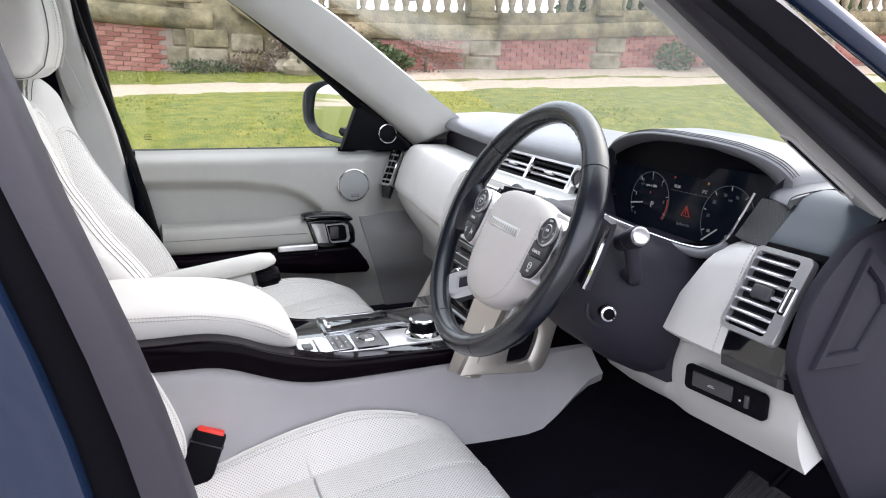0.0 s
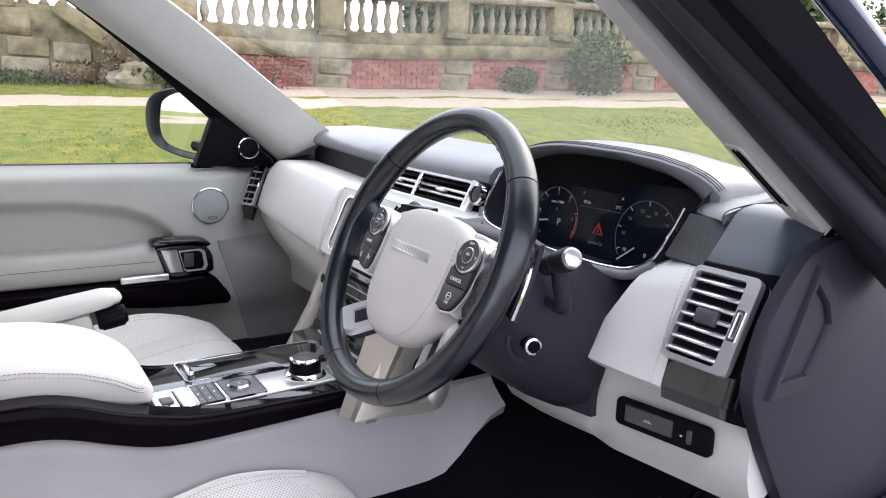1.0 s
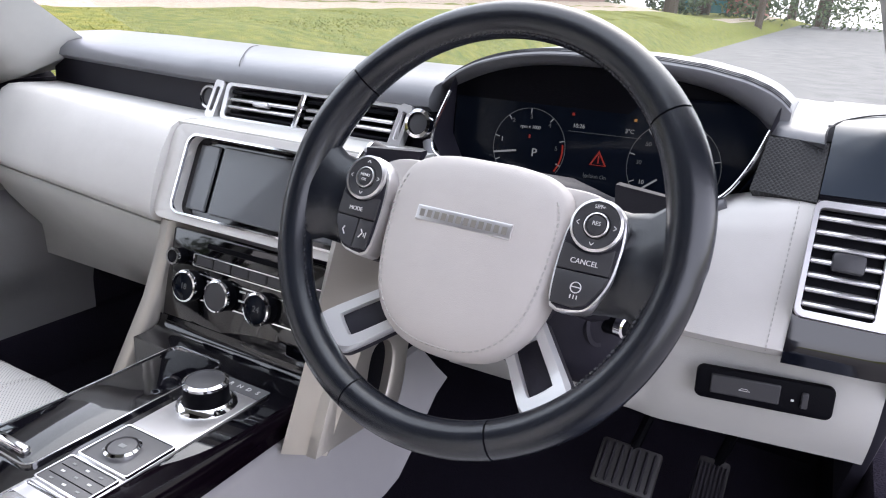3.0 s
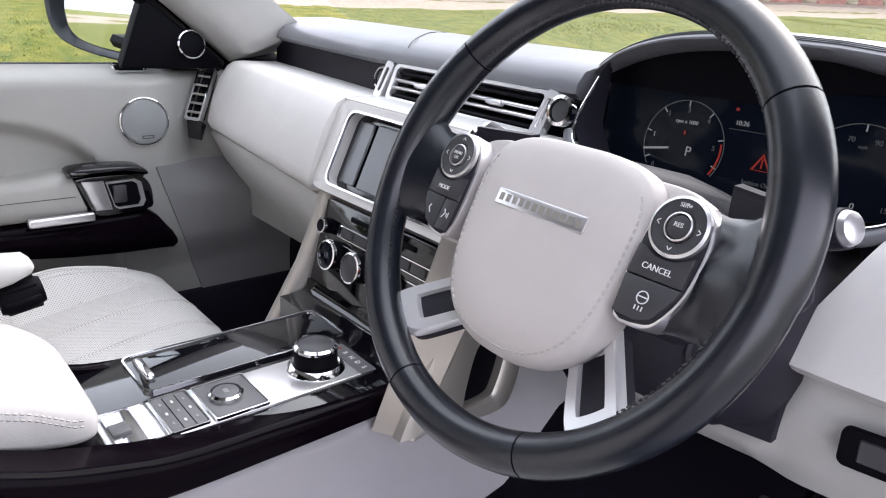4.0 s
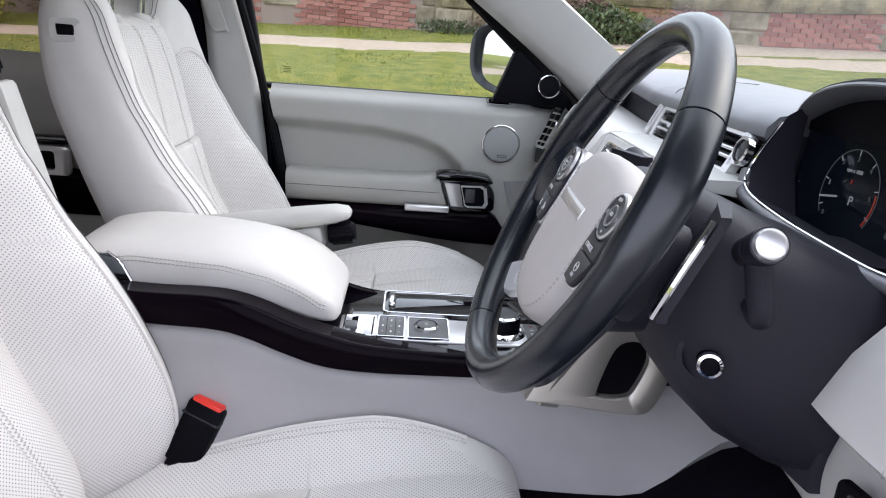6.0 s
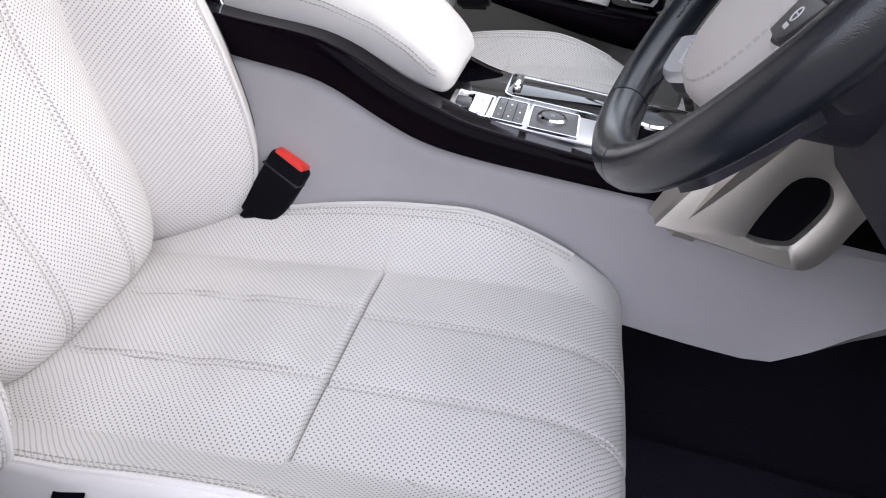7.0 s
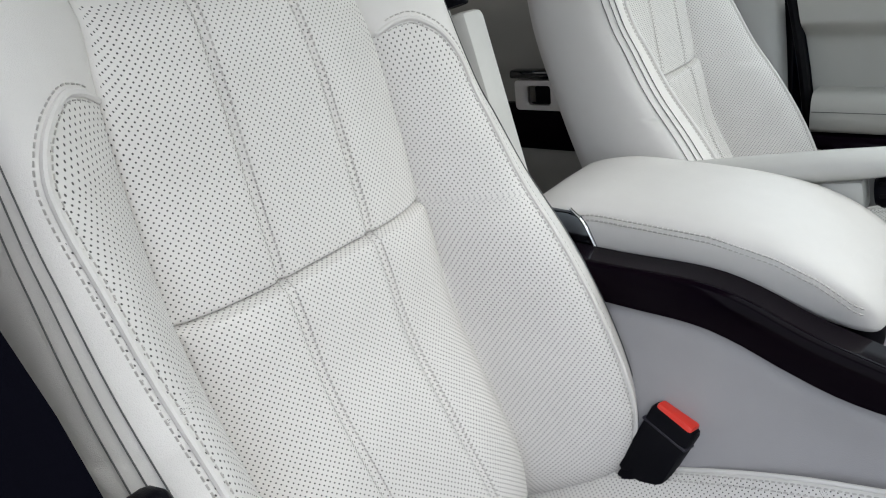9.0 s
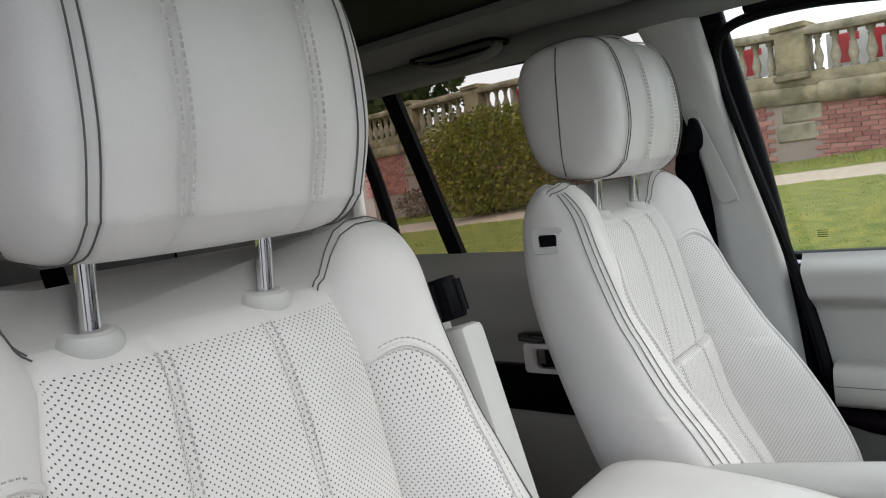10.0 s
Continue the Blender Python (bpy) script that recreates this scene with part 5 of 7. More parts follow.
for text, size, x, y, base_m, mtl in (("1", .008, -.035, .006, dial_l, LIT), ("0", .007, -.030, -.026, dial_l, LIT_DIM), ("2", .007, -.022, .030, dial_l, LIT_DIM), ("3", .007, 0, .036, dial_l, LIT_DIM), ("4", .007, .024, .028, dial_l, LIT_DIM), ("5", .007, .035, .002, dial_l, LIT_DIM),
                              ("rpm x 1000", .0055, 0, .024, dial_l, LIT), ("P", .014, .008, -.006, dial_l, LIT), ("10:26", .0065, -.022, .021, clm, LIT), ("3°C", .0065, .037, .021, clm, LIT),
                              ("Ignition On", .006, .004, -.034, clm, LIT_DIM), ("mph", .0045, 0, .030, dial_r, LIT_DIM), ("0", .008, .004, -.022, dial_r, LIT)) + tuple((str(10 + 20 * i), .0065, .037 * math.cos(radians(212 - 35 * i)), .037 * math.sin(radians(212 - 35 * i)), dial_r, LIT if i == 0 else LIT_DIM) for i in range(8)):
    lettering(text, size, base_m @ pose(x, y, .0006), mtl, dash)
part("display_line", rbox(.085, .0005, .0004, 0, 1, clm @ pose(.008, .0145, .0003)), LIT_DIM, dash)
tri_out = [(0, .009), (-.010, -.008), (.010, -.008)]
part("warning_triangle", frame_ring(tri_out, [(x * .78, y * .78 - .0012) for x, y in tri_out], .0006, clm @ pose(.006, -.013, .0003), .0001), LIT_RED, dash)
part("warning_mark", rbox(.0014, .009, .0005, 0, 1, clm @ pose(.006, -.014, .0004)), LIT_RED, dash)
part("warning_lamp", rbox(.003, .003, .0005, 0, 1, clm @ pose(-.03, .034, .0004)), LIT_RED, dash)
part("frost_lamp", rbox(.003, .003, .0005, 0, 1, clm @ pose(.042, .034, .0004)), LIT_AMBER, dash)
part("belt_lamp", rbox(.002, .004, .0005, 0, 1, dial_l @ pose(0, .013, .0004)), LIT_RED, dash)
part("fuel_lamp", rbox(.005, .004, .0005, 0, 1, dial_r @ pose(-.020, -.042, .0004)), LIT_AMBER, dash)
# driver side: ivory panels, speaker mesh, vent, switches
sheet(lambda u, v: (.463 + .060 * (1 - v) + (.607 - (.463 + .060 * (1 - v))) * u, at([(0, .235), (.06, .210), (.2, .196), (.5, .182), (.8, .169), (.93, .163), (1, .180)], v) + .016 * (1 - u) ** 2, (1.196 - .024 * (1 - u) ** 1.5) * (1 - v) + (1.036 + .010 * u) * v), 10, 24, -.03, IVORY, "side_panel", dash, "ivory leather side panel")
stitches([[((.592, at([(0, .235), (.06, .210), (.2, .196), (.5, .182), (.8, .169), (.93, .163), (1, .180)], v) - .001, 1.196 - .152 * v), (0, -1, .2)) for v in np.linspace(.06, .95, 30)]], "panel_stitching", SEAM, dash, .0005, .0028, .0022)


def low_top(x):
    return at([(.19, .945), (.36, .950), (.47, .966), (.485, 1.046), (.70, 1.050)], x)


def low_bot(x):
    return at([(.19, .85), (.30, .872), (.46, .914), (.69, .936)], x)


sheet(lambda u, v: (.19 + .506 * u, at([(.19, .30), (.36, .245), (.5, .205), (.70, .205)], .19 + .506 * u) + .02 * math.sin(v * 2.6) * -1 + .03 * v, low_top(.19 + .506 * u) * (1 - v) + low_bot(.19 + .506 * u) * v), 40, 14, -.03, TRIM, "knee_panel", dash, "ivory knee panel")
swm = basis((.597, .1895, 1.003), (.114, .012, .006), (0, .03, 1))
part("switch_bezel", plate(rrect(.122, .034, .007), .006, swm, .002), BLACK, dash)
part("boot_switch", rbox(.062, .020, .004, .001, 1, swm @ pose(-.016, .001, .006)), BUTTON, dash)
part("boot_mark", tube([swm @ V(-.021, -.001, .0083), swm @ V(-.019, .001, .0083), swm @ V(-.014, .001, .0083), swm @ V(-.011, -.001, .0083), swm @ V(-.021, -.001, .0083)], .0003, 5), PRINT, dash)
part("dimmer_wheel", rbox(.006, .016, .006, .001, 1, swm @ pose(.036, .0, .006)), BUTTON, dash)
part("dimmer_mark", rbox(.0025, .002, .0006, 0, 1, swm @ pose(.026, -.002, .0065)), PRINT, dash)
sheet(lambda u, v: (.553 + .052 * u - .006 * v * (1 - u), .251 - .030 * v - .012 * u * v, 1.236 - .048 * v), 6, 6, -.02, MESH, "speaker_mesh", dash, "black perforated speaker mesh")
vm = basis((.643, .189, 1.140), (1, .05, 0), (0, .047, .089))
# upper part coloured as if it mirrored the sky
sheet(lambda u, v: (.606 + .092 * u, at([(0, .345), (.28, .282), (.32, .260), (.40, .214), (.74, .172), (.86, .163), (1, .166)], v) + .012 * u + .003 * smooth(.8, 1, u), at([(0, 1.262), (.28, 1.2545), (.32, 1.2465), (.40, 1.195), (.74, 1.095), (.86, 1.062), (1, 1.046)], v)), 10, 40, -.04, [PIANO, FASCIA_SKY], "end_trim", dash, "gloss black end trim", pick=lambda u, v: 1 if v < .40 else 0)
part("vent_backing", rbox(.058, .092, .006, .002, 1, vm @ pose(-.005, 0, .002)), BLACK, dash)
dv = part("driver_vent", frame_ring(rrect(.076, .106, .008), [(x - .0055, y) for x, y in rrect(.056, .093, .004)], .010, vm @ pose(0, 0, .003)), SATIN, dash)
for k in range(7):
    part("slat", rbox(.056, .0040, .014, .0015, 1, vm @ pose(-.0055, -.039 + .0130 * k, .006, 22)), SATIN, dv)
part("tab", rbox(.026, .017, .008, .003, 2, vm @ pose(-.004, .0, .012)), BUTTON, dv)
part("thumbwheel", frame_ring(rrect(.009, .034, .002), rrect(.0055, .028, .0015), .003, vm @ pose(.0295, 0, .0115)), CHROME, dv)
part("wheel_insert", rbox(.005, .026, .003, .001, 1, vm @ pose(.0295, 0, .0115)), BUTTON, dv)
part("end_cap", plate([tuple(q) for q in curve([(.36, .80), (.281, .907), (.209, 1.006), (.171, 1.066), (.160, 1.10), (.172, 1.158), (.205, 1.204), (.236, 1.226), (.30, 1.235), (.45, 1.22), (.55, 1.18)], 3)] + [(.55, .80)], .015, basis((.697, 0, 0), (0, 1, 0), (0, 0, 1)), .005), SOFT_BLACK, dash, "black plastic end cap")
rec = [(.180, 1.082), (.255, 1.079), (.293, 1.146), (.280, 1.178), (.238, 1.212)]
part("cap_moulding", frame_ring(rec, [(.196, 1.098), (.245, 1.098), (.274, 1.147), (.262, 1.170), (.236, 1.193)], .007, basis((.711, 0, 0), (0, 1, 0), (0, 0, 1)), .003), SOFT_BLACK, dash)
# passenger end vent
VB = basis((-.714, .181, 1.099), (.91, .41, 0), (0, .054, .10))
part("vent_base", loft([[VB @ V(x, -.056 - .034 * w, z) for x, z in ((-.020 + .012 * w, -.012), (.020, -.012), (.022, .004 - .006 * w), (-.018 + .012 * w, .004 - .006 * w))] for w in (0, .35, .7, 1)]), PIANO, dash)
pv = part("passenger_vent", frame_ring(rrect(.042, .114, .005), rrect(.032, .100, .004), .010, VB), CHROME, dash)
for k in range(5):
    part("slat", rbox(.033, .004, .012, .001, 1, VB @ pose(0, -.038 + .019 * k, .003, 20)), PEWTER, pv)
part("vent_backing", rbox(.03, .1, .01, .002, 1, VB @ pose(0, 0, -.006)), BLACK, dash)

# ---- steering column ----
column = thing("steering_column", "black plastic steering column with stalks and adjuster", "steering column")
rings = []
for y, cx, hw, z0, z1 in ((.035, .366, .050, 1.115, 1.205), (.06, .366, .072, 1.07, 1.205), (.09, .367, .098, 1.02, 1.200), (.13, .368, .112, .985, 1.185), (.18, .370, .118, .960, 1.165), (.23, .372, .122, .945, 1.15), (.30, .372, .122, .95, 1.14)):
    rings.append([(cx + x * hw, y, z0 + (z1 - z0) * t) for x, t in ((-.55, 0), (.55, 0), (.9, .12), (1, .35), (1, .75), (.85, .94), (.5, 1), (-.5, 1), (-.85, .94), (-1, .75), (-1, .35), (-.9, .12))])
part("shroud", loft(rings), SOFT_BLACK, column, sharp=60)
part("shroud_flap", plate([(.40, .95), (.482, .960), (.486, 1.03), (.44, 1.10), (.40, 1.10)], .03, basis((0, .225, 0), (1, 0, 0), (0, 0, 1)), .004), SOFT_BLACK, column)
am = basis((.458, .098, 1.072), (.35, .94, 0), (-.1, 0, 1))
part("adjuster_bezel", ring_lathe([(.021, 0), (.025, 0), (.025, .004), (.021, .005)], 32, am @ pose(0, 0, -.004)), SOFT_BLACK, column)
part("adjuster_knob", cyl(.010, .009, .022, 24, .002, am), BLACK, column)
part("adjuster_ring", ring_lathe([(.0075, .018), (.0102, .017), (.0102, .024), (.0078, .025)], 24, am), CHROME, column)
for sx in (1, -1):
    root, neck, tip = V(.366 + sx * .086, .122, 1.127), V(.366 + sx * .116, .100, 1.172), V(.366 + sx * .164, .088, 1.192)
    ax = (tip - neck).normalized()
    low = V(.366 + sx * .138, .108, 1.128)
    part("stalk_neck", tube(curve([tuple(root), tuple(root.lerp(low, .5) - V(0, 0, .002)), tuple(low), tuple(low.lerp(neck.lerp(tip, .45), .4)), tuple(neck.lerp(tip, .45))], 4), [.0085] * 6 + [.0092] * 5 + [.0098] * 6, 14), SOFT_BLACK, column)
    part("stalk", tube([tuple(neck - ax * .008), tuple(neck - ax * .004), tuple(neck.lerp(tip, .42)), tuple(neck.lerp(tip, .43)), tuple(neck.lerp(tip, .46)), tuple(neck.lerp(tip, .47)), tuple(neck.lerp(tip, .9)), tuple(tip)], [.008, .0118, .0130, .0122, .0122, .0130, .0138, .0132], 22), SOFT_BLACK, column)
    for k in range(3):
        part("stalk_mark", rbox(.004, .003, .0006, 0, 1, basis(neck.lerp(tip, .25 + .25 * k) + V(sx * .004, -.0112, .0055), (1, 0, 0), (0, .4, 1))), PRINT, column)
    part("stalk_cap", cyl(.0120, .0112, .005, 28, .003, basis(tip, ax.orthogonal(), ax.cross(ax.orthogonal()))), SATIN, column)
    part("stalk_root", lathe([(0, 0), (.019, 0), (.019, .008), (.014, .014), (0, .014)], 24, basis(root - V(sx * .004, 0, 0), (0, sx, 0), (0, 0, 1))), BLACK, column)

# ---- steering wheel ----
wheel = thing("steering_wheel", "black leather steering wheel with an ivory centre pad", "steering wheel")
wm = basis((.361, -.003, 1.173), (.999, -.045, 0), (.02, .438, .899))
R = .1728


def rim_ring(a0, a1, n, name, material, swell=0.0):
    ring = []
    for i in range(n + 1):
        a = radians(a0 + (a1 - a0) * i / n)
        c, s = math.cos(a), math.sin(a)
        grip = .0025 * (math.exp(-((math.degrees(a) % 360 - 160) / 22) ** 2) + math.exp(-((math.degrees(a) % 360 - 20) / 22) ** 2))
        rr = .0165 + grip + swell
        ring.append([wm @ V((R + math.cos(t) * rr * .92) * c, (R + math.cos(t) * rr * .92) * s, math.sin(t) * rr) for t in [2 * math.pi * j / 16 for j in range(16)]])
    return part(name, loft(ring), material, wheel, sharp=60)


for a, b in ((37, 143), (143, 251), (251, 295), (295, 397)):
    rim_ring(a + .25, b - .25, max(12, (b - a) // 3), "rim_section", NAVY)
rim_ring(0, 360, 90, "rim_core", BLACK, -.0012)
wheel_lines = []
wheel_lines.append([(wm @ V((R - .0150) * math.cos(radians(a)), (R - .0150) * math.sin(radians(a)), .0058 + (.0015 if i % 2 else -.0015)), wm.to_3x3() @ V(-math.cos(radians(a)), -math.sin(radians(a)), .5)) for i, a in enumerate(np.linspace(-40, 220, 240))])
stitches(wheel_lines, "rim_stitching", DARK_THREAD, wheel, .0006, .004, .002)
# centre pad
half = [(0, .0535), (.030, .053), (.056, .0485), (.073, .038), (.0805, .020), (.0812, .0), (.0800, -.03), (.0755, -.060), (.065, -.085), (.046, -.103), (.022, -.1115), (0, -.1130)]
sm_half = [tuple(p) for p in curve(half, 4)]
pad_out = [(x + .003, y) for x, y in sm_half + [(-x, y) for x, y in reversed(sm_half[1:-1])]]
pc = np.array((.003, -.028))


def pad_ring(k, z):
    return [wm @ V(*(pc + (np.array(p) - pc) * k), z) for p in pad_out]


part("centre_pad", loft([pad_ring(.80, -.055), pad_ring(.95, -.04), pad_ring(1.0, -.024), pad_ring(1.0, -.014), pad_ring(.985, -.007), pad_ring(.95, -.002), pad_ring(.86, .0015), pad_ring(.7, .004), pad_ring(.45, .0055), pad_ring(.2, .006)]), PAD_SKIN, wheel, "ivory leather airbag pad", 70)
stitches([[(wm @ V(*(pc + (np.array(p) - pc) * .905), .0002), wm.to_3x3() @ V(0, 0, 1)) for p in pad_out if p[1] < .035]], "pad_stitching", SEAM, wheel, .0009, .0035, .002)
em = wm @ pose(0, -.003, .0035)
part("emblem_bar", plate(rrect(.088, .0125, .001), .003, em, .001), SATIN, wheel, "satin metal badge bar")
for i in range(12):
    part("badge_bar", rbox(.0045, .006, .0008, 0, 1, em @ pose(-.038 + .0069 * i, 0, .0027)), PEWTER, wheel)
lettering("AIRBAG", .0085, wm @ pose(-.002, -.079, .0035), SEAM, wheel, "embossed_lettering")
# ivory shoulder of the pad behind the switch pods
for sx in (-1, 1):
    part("pad_shoulder", plate([tuple(q) for q in curve([(sx * x, y) for x, y in ((.05, .046), (.085, .0455), (.104, .040), (.112, .028), (.104, .005), (.085, -.03), (.05, -.03), (.05, .046))], 4)][:-1], .022, wm @ pose(0, 0, -.040), .006), PAD_SKIN, wheel)
    pod_o = [(sx * x, y) for x, y in ((.0825, .008), (.0865, .024), (.0955, .0345), (.1065, .0378), (.1175, .0345), (.1265, .024), (.1292, .010), (.1290, -.008), (.1262, -.026), (.1165, -.0445), (.105, -.0500), (.0855, -.0490), (.0815, -.02))]
    pod_c = [tuple(q) for q in curve(pod_o + pod_o[:1], 3)][:-1]
    pod = part("switch_pod", plate(pod_c, .020, wm @ pose(0, 0, -.021), .003), SATIN, wheel)
    part("pod_face", plate([(sx * .1055 + (q[0] - sx * .1055) * .90, -.007 + (q[1] + .007) * .945) for q in pod_c], .003, wm @ pose(0, 0, -.0025), .001), SOFT_BLACK, pod)
    part("pod_back", plate([(x * 1.02, y * 1.02) for x, y in pod_o], .03, wm @ pose(0, 0, -.052), .004), SOFT_BLACK, wheel)
    part("upper_key", plate([(sx * x, y) for x, y in ((.0855, .000), (.0905, -.0015), (.0985, -.0055), (.1065, -.0065), (.1145, -.0055), (.1225, -.0015), (.1255, .001), (.1252, -.0188), (.0852, -.0196))], .003, wm @ pose(0, 0, .0002), .0009), BUTTON, pod)
    if sx > 0:
        part("lower_key", plate([(x, y) for x, y in ((.0852, -.0206), (.1250, -.0198), (.1235, -.0265), (.1140, -.0425), (.1040, -.0465), (.0868, -.0458))], .003, wm @ pose(0, 0, .0002), .0009), BUTTON, pod)
    else:
        part("lower_key", plate([(-x, y) for x, y in ((.1008, -.0204), (.1250, -.0198), (.1235, -.0265), (.1140, -.0425), (.1040, -.0465), (.1008, -.0465))], .003, wm @ pose(0, 0, .0002), .0009), BUTTON, pod)
        part("lower_key", plate([(-x, y) for x, y in ((.0852, -.0206), (.0998, -.0204), (.0998, -.0463), (.0868, -.0458))], .003, wm @ pose(0, 0, .0002), .0009), BUTTON, pod)
    dm = wm @ pose(sx * .1065, .0165, .0008)
    part("switch_ring", ring_lathe([(.0176, 0), (.0203, 0), (.0200, .003), (.0180, .004)], 40, dm), SATIN, pod)
    part("rocker_ring", ring_lathe([(.0095, .0), (.0176, .0), (.0174, .0036), (.0105, .0026)], 40, dm), BUTTON, pod)
    part("ok_ring", ring_lathe([(.0080, .0), (.0095, .0), (.0094, .0040), (.0084, .0045)], 32, dm), SATIN, pod)
    part("ok_button", cyl(.0080, .0076, .0038, 26, .001, dm), BUTTON, pod)
    for k in range(4):
        a = k * math.pi / 2
        for turn in (-35, 35):
            part("arrow_mark", rbox(.0026, .0006, .0004, 0, 1, dm @ pose(.0142 * math.cos(a), .0142 * math.sin(a), .0034, 0, 0, math.degrees(a)) @ pose(.0, .0009 if turn < 0 else -.0009, 0, 0, 0, turn)), PRINT, pod)
    for text, x, y, size in ((("CANCEL", .1055, -.0125, .0056), ("RES", .1065, .0175, .0042), ("SET+", .1062, .0300, .0040)) if sx > 0 else (("MODE", -.1055, -.0125, .0050), ("MENU", -.1065, .0182, .0036), ("OK", -.1065, .0142, .0036))):
        lettering(text, size, wm @ pose(x, y, .0050), PRINT, pod)
    if sx > 0:
        part("heat_mark", ring_lathe([(.0036, 0), (.0043, 0), (.0043, .0006), (.0036, .0006)], 20, wm @ pose(.104, -.0315, .0034)), PRINT, pod)
        part("heat_bar", rbox(.0076, .0008, .0006, 0, 1, wm @ pose(.104, -.0312, .0036)), PRINT, pod)
        for k in range(3):
            part("heat_wave", rbox(.0007, .0030, .0006, 0, 1, wm @ pose(.1015 + .0025 * k, -.0385, .0036)), PRINT, pod)
    else:
        part("call_mark", tube([wm @ V(-.1125, -.0295, .0036), wm @ V(-.1140, -.0325, .0036), wm @ V(-.1110, -.0365, .0036)], .0006, 5), PRINT, pod)
        part("voice_mark", tube([wm @ V(-.0945, -.0290, .0036), wm @ V(-.0925, -.0320, .0036), wm @ V(-.0955, -.0365, .0036)], .0006, 5), PRINT, pod)
        for k in range(2):
            part("voice_wave", rbox(.0006, .0032 + .002 * k, .0006, 0, 1, wm @ pose(-.0905 + .0018 * k, -.0335, .0036)), PRINT, pod)
    # leather thumb spoke
    sp = []
    for x, y0, y1, zf, zb in ((.108, -.048, .036, -.004, -.030), (.125, -.045, .034, -.003, -.028), (.142, -.044, .036, .003, -.022), (.156, -.052, .046, .009, -.016), (.166, -.058, .054, .010, -.012)):
        sp.append([wm @ V(sx * x, y, z) for y, z in ((y0, (zf + zb) / 2), (y0 + .008, zf - .003), ((y0 + y1) / 2, zf), (y1 - .008, zf - .003), (y1, (zf + zb) / 2), (y1 - .008, zb + .003), ((y0 + y1) / 2, zb), (y0 + .008, zb + .003))])
    part("thumb_spoke", loft(sp), NAVY, wheel, sharp=70)
    # satin lower spoke: a bevelled frame round a dark inlay, with a side rail
    ang = math.degrees(math.atan2(-.043, sx * .0415))
    sp_m = wm @ pose(sx * .0850, -.1045, -.032, 0, 0, ang) @ pose(0, 0, 0, 0, -27, 0)
    sgn = sx
    spo = [tuple(q) for q in curve([(x, sgn * y) for x, y in ((-.052, .019), (-.01, .0205), (.028, .0215), (.037, .018), (.0385, .008), (.0355, -.012), (.030, -.0195), (.018, -.0215), (-.02, -.0205), (-.052, -.019), (-.052, .019))], 3)][:-1]
    spi = [tuple(q) for q in curve([(x, sgn * y) for x, y in ((-.052 + .024, .0098), (-.01, .0102), (.014, .0105), (.0175, .0085), (.0175, -.0085), (.014, -.0105), (-.01, -.0102), (-.028, -.0098), (-.030, -.0075), (-.030, .0075), (-.028, .0098))], 3)][:-1]
    part("lower_spoke", frame_ring(spo, spi, .011, sp_m, .003), SILVER, wheel, "polished metal lower spoke")
    part("spoke_inlay", plate(spi, .004, sp_m @ pose(0, 0, .003), .0005), SOFT_BLACK, wheel)
    part("spoke_back", plate([(x * .96, y * .96) for x, y in spo], .012, sp_m @ pose(0, 0, -.012), .002), SOFT_BLACK, wheel)
    e0, e1 = V(.361 + sx * .145, .058, 1.199), V(.361 + sx * .155, .021, 1.128)
    mid = (e0 + e1) / 2 + V(sx * .006, -.004, 0)
    pad = part("shift_paddle", loft([[q + V(0, .012, 0), q + V(0, .004, 0), q + V(-sx * .05, .022, 0), q + V(-sx * .05, .034, 0)] for q in (e0 + V(0, .0, .004), e0, mid, e1, e1 - V(0, 0, .004))]), SOFT_BLACK, wheel)
    part("paddle_edge", tube([tuple(p) for p in curve([tuple(e0), tuple(mid), tuple(e1)], 6)], .0032, 8), CHROME, pad)
part("hub", lathe([(0, 0), (.06, 0), (.075, .03), (.07, .06), (0, .06)], 24, wm @ pose(0, -.02, -.105)), SOFT_BLACK, wheel)

# ---- centre console ----
console = thing("centre_console", "ivory and dark wood centre console with metal controls", "console")
WT = [(-.60, .975), (-.49, .969), (-.40, .968), (-.35, .957), (-.30, .936), (-.25, .921), (-.20, .910), (-.10, .905), (.0, .904), (.08, .904)]
WB = [(-.60, .935), (-.47, .927), (-.40, .924), (-.36, .915), (-.31, .895), (-.26, .879), (-.20, .873), (-.10, .873), (.0, .874), (.08, .875)]
wt, wb = [tuple(p) for p in curve(WT, 4)], [tuple(p) for p in curve(WB, 4)]
BAND = {1: lambda t, b: ((.095, t - .006), (.130, t - .004), (.142, t - .001), (.1455, t - .004), (.147, (t + b) / 2), (.1455, b), (.095, b)),
        -1: lambda t, b: ((.070, t - .010), (.088, t - .011), (.100, t - .018), (.108, t - .026), (.113, (t + b) / 2 - .008), (.113, b - .004), (.070, b))}
for sx in (1, -1):
    rings = []
    for y in np.linspace(-.60, .075, 44):
        t, b = at(wt, y), at(wb, y)
        rings.append([(sx * x, y, z) for x, z in BAND[sx](t, b)])
    part("wood_band", loft(rings), WOOD, console, "dark lacquered wood band", 60)
    sheet(lambda u, v: (sx * ((0 if sx > 0 else -.033) + at([(0, .134), (.05, .143), (.3, .150), (.7, .170), (1, .188)], v) + .010 * smooth(.6, .8, u)), -.62 + .92 * u, at(wb, min(.075, -.62 + .92 * u)) * (1 - v) + (.10 * smooth(.845, 1.0, u) + .736) * v), 30, 16, -.03 * sx, CONSOLE_SIDE, "side_panel", console, "light grey console side")
part("core", rbox(.18, .66, .13, .01, 1, pose(.01, -.26, .805)), BLACK, console)
Z = .900
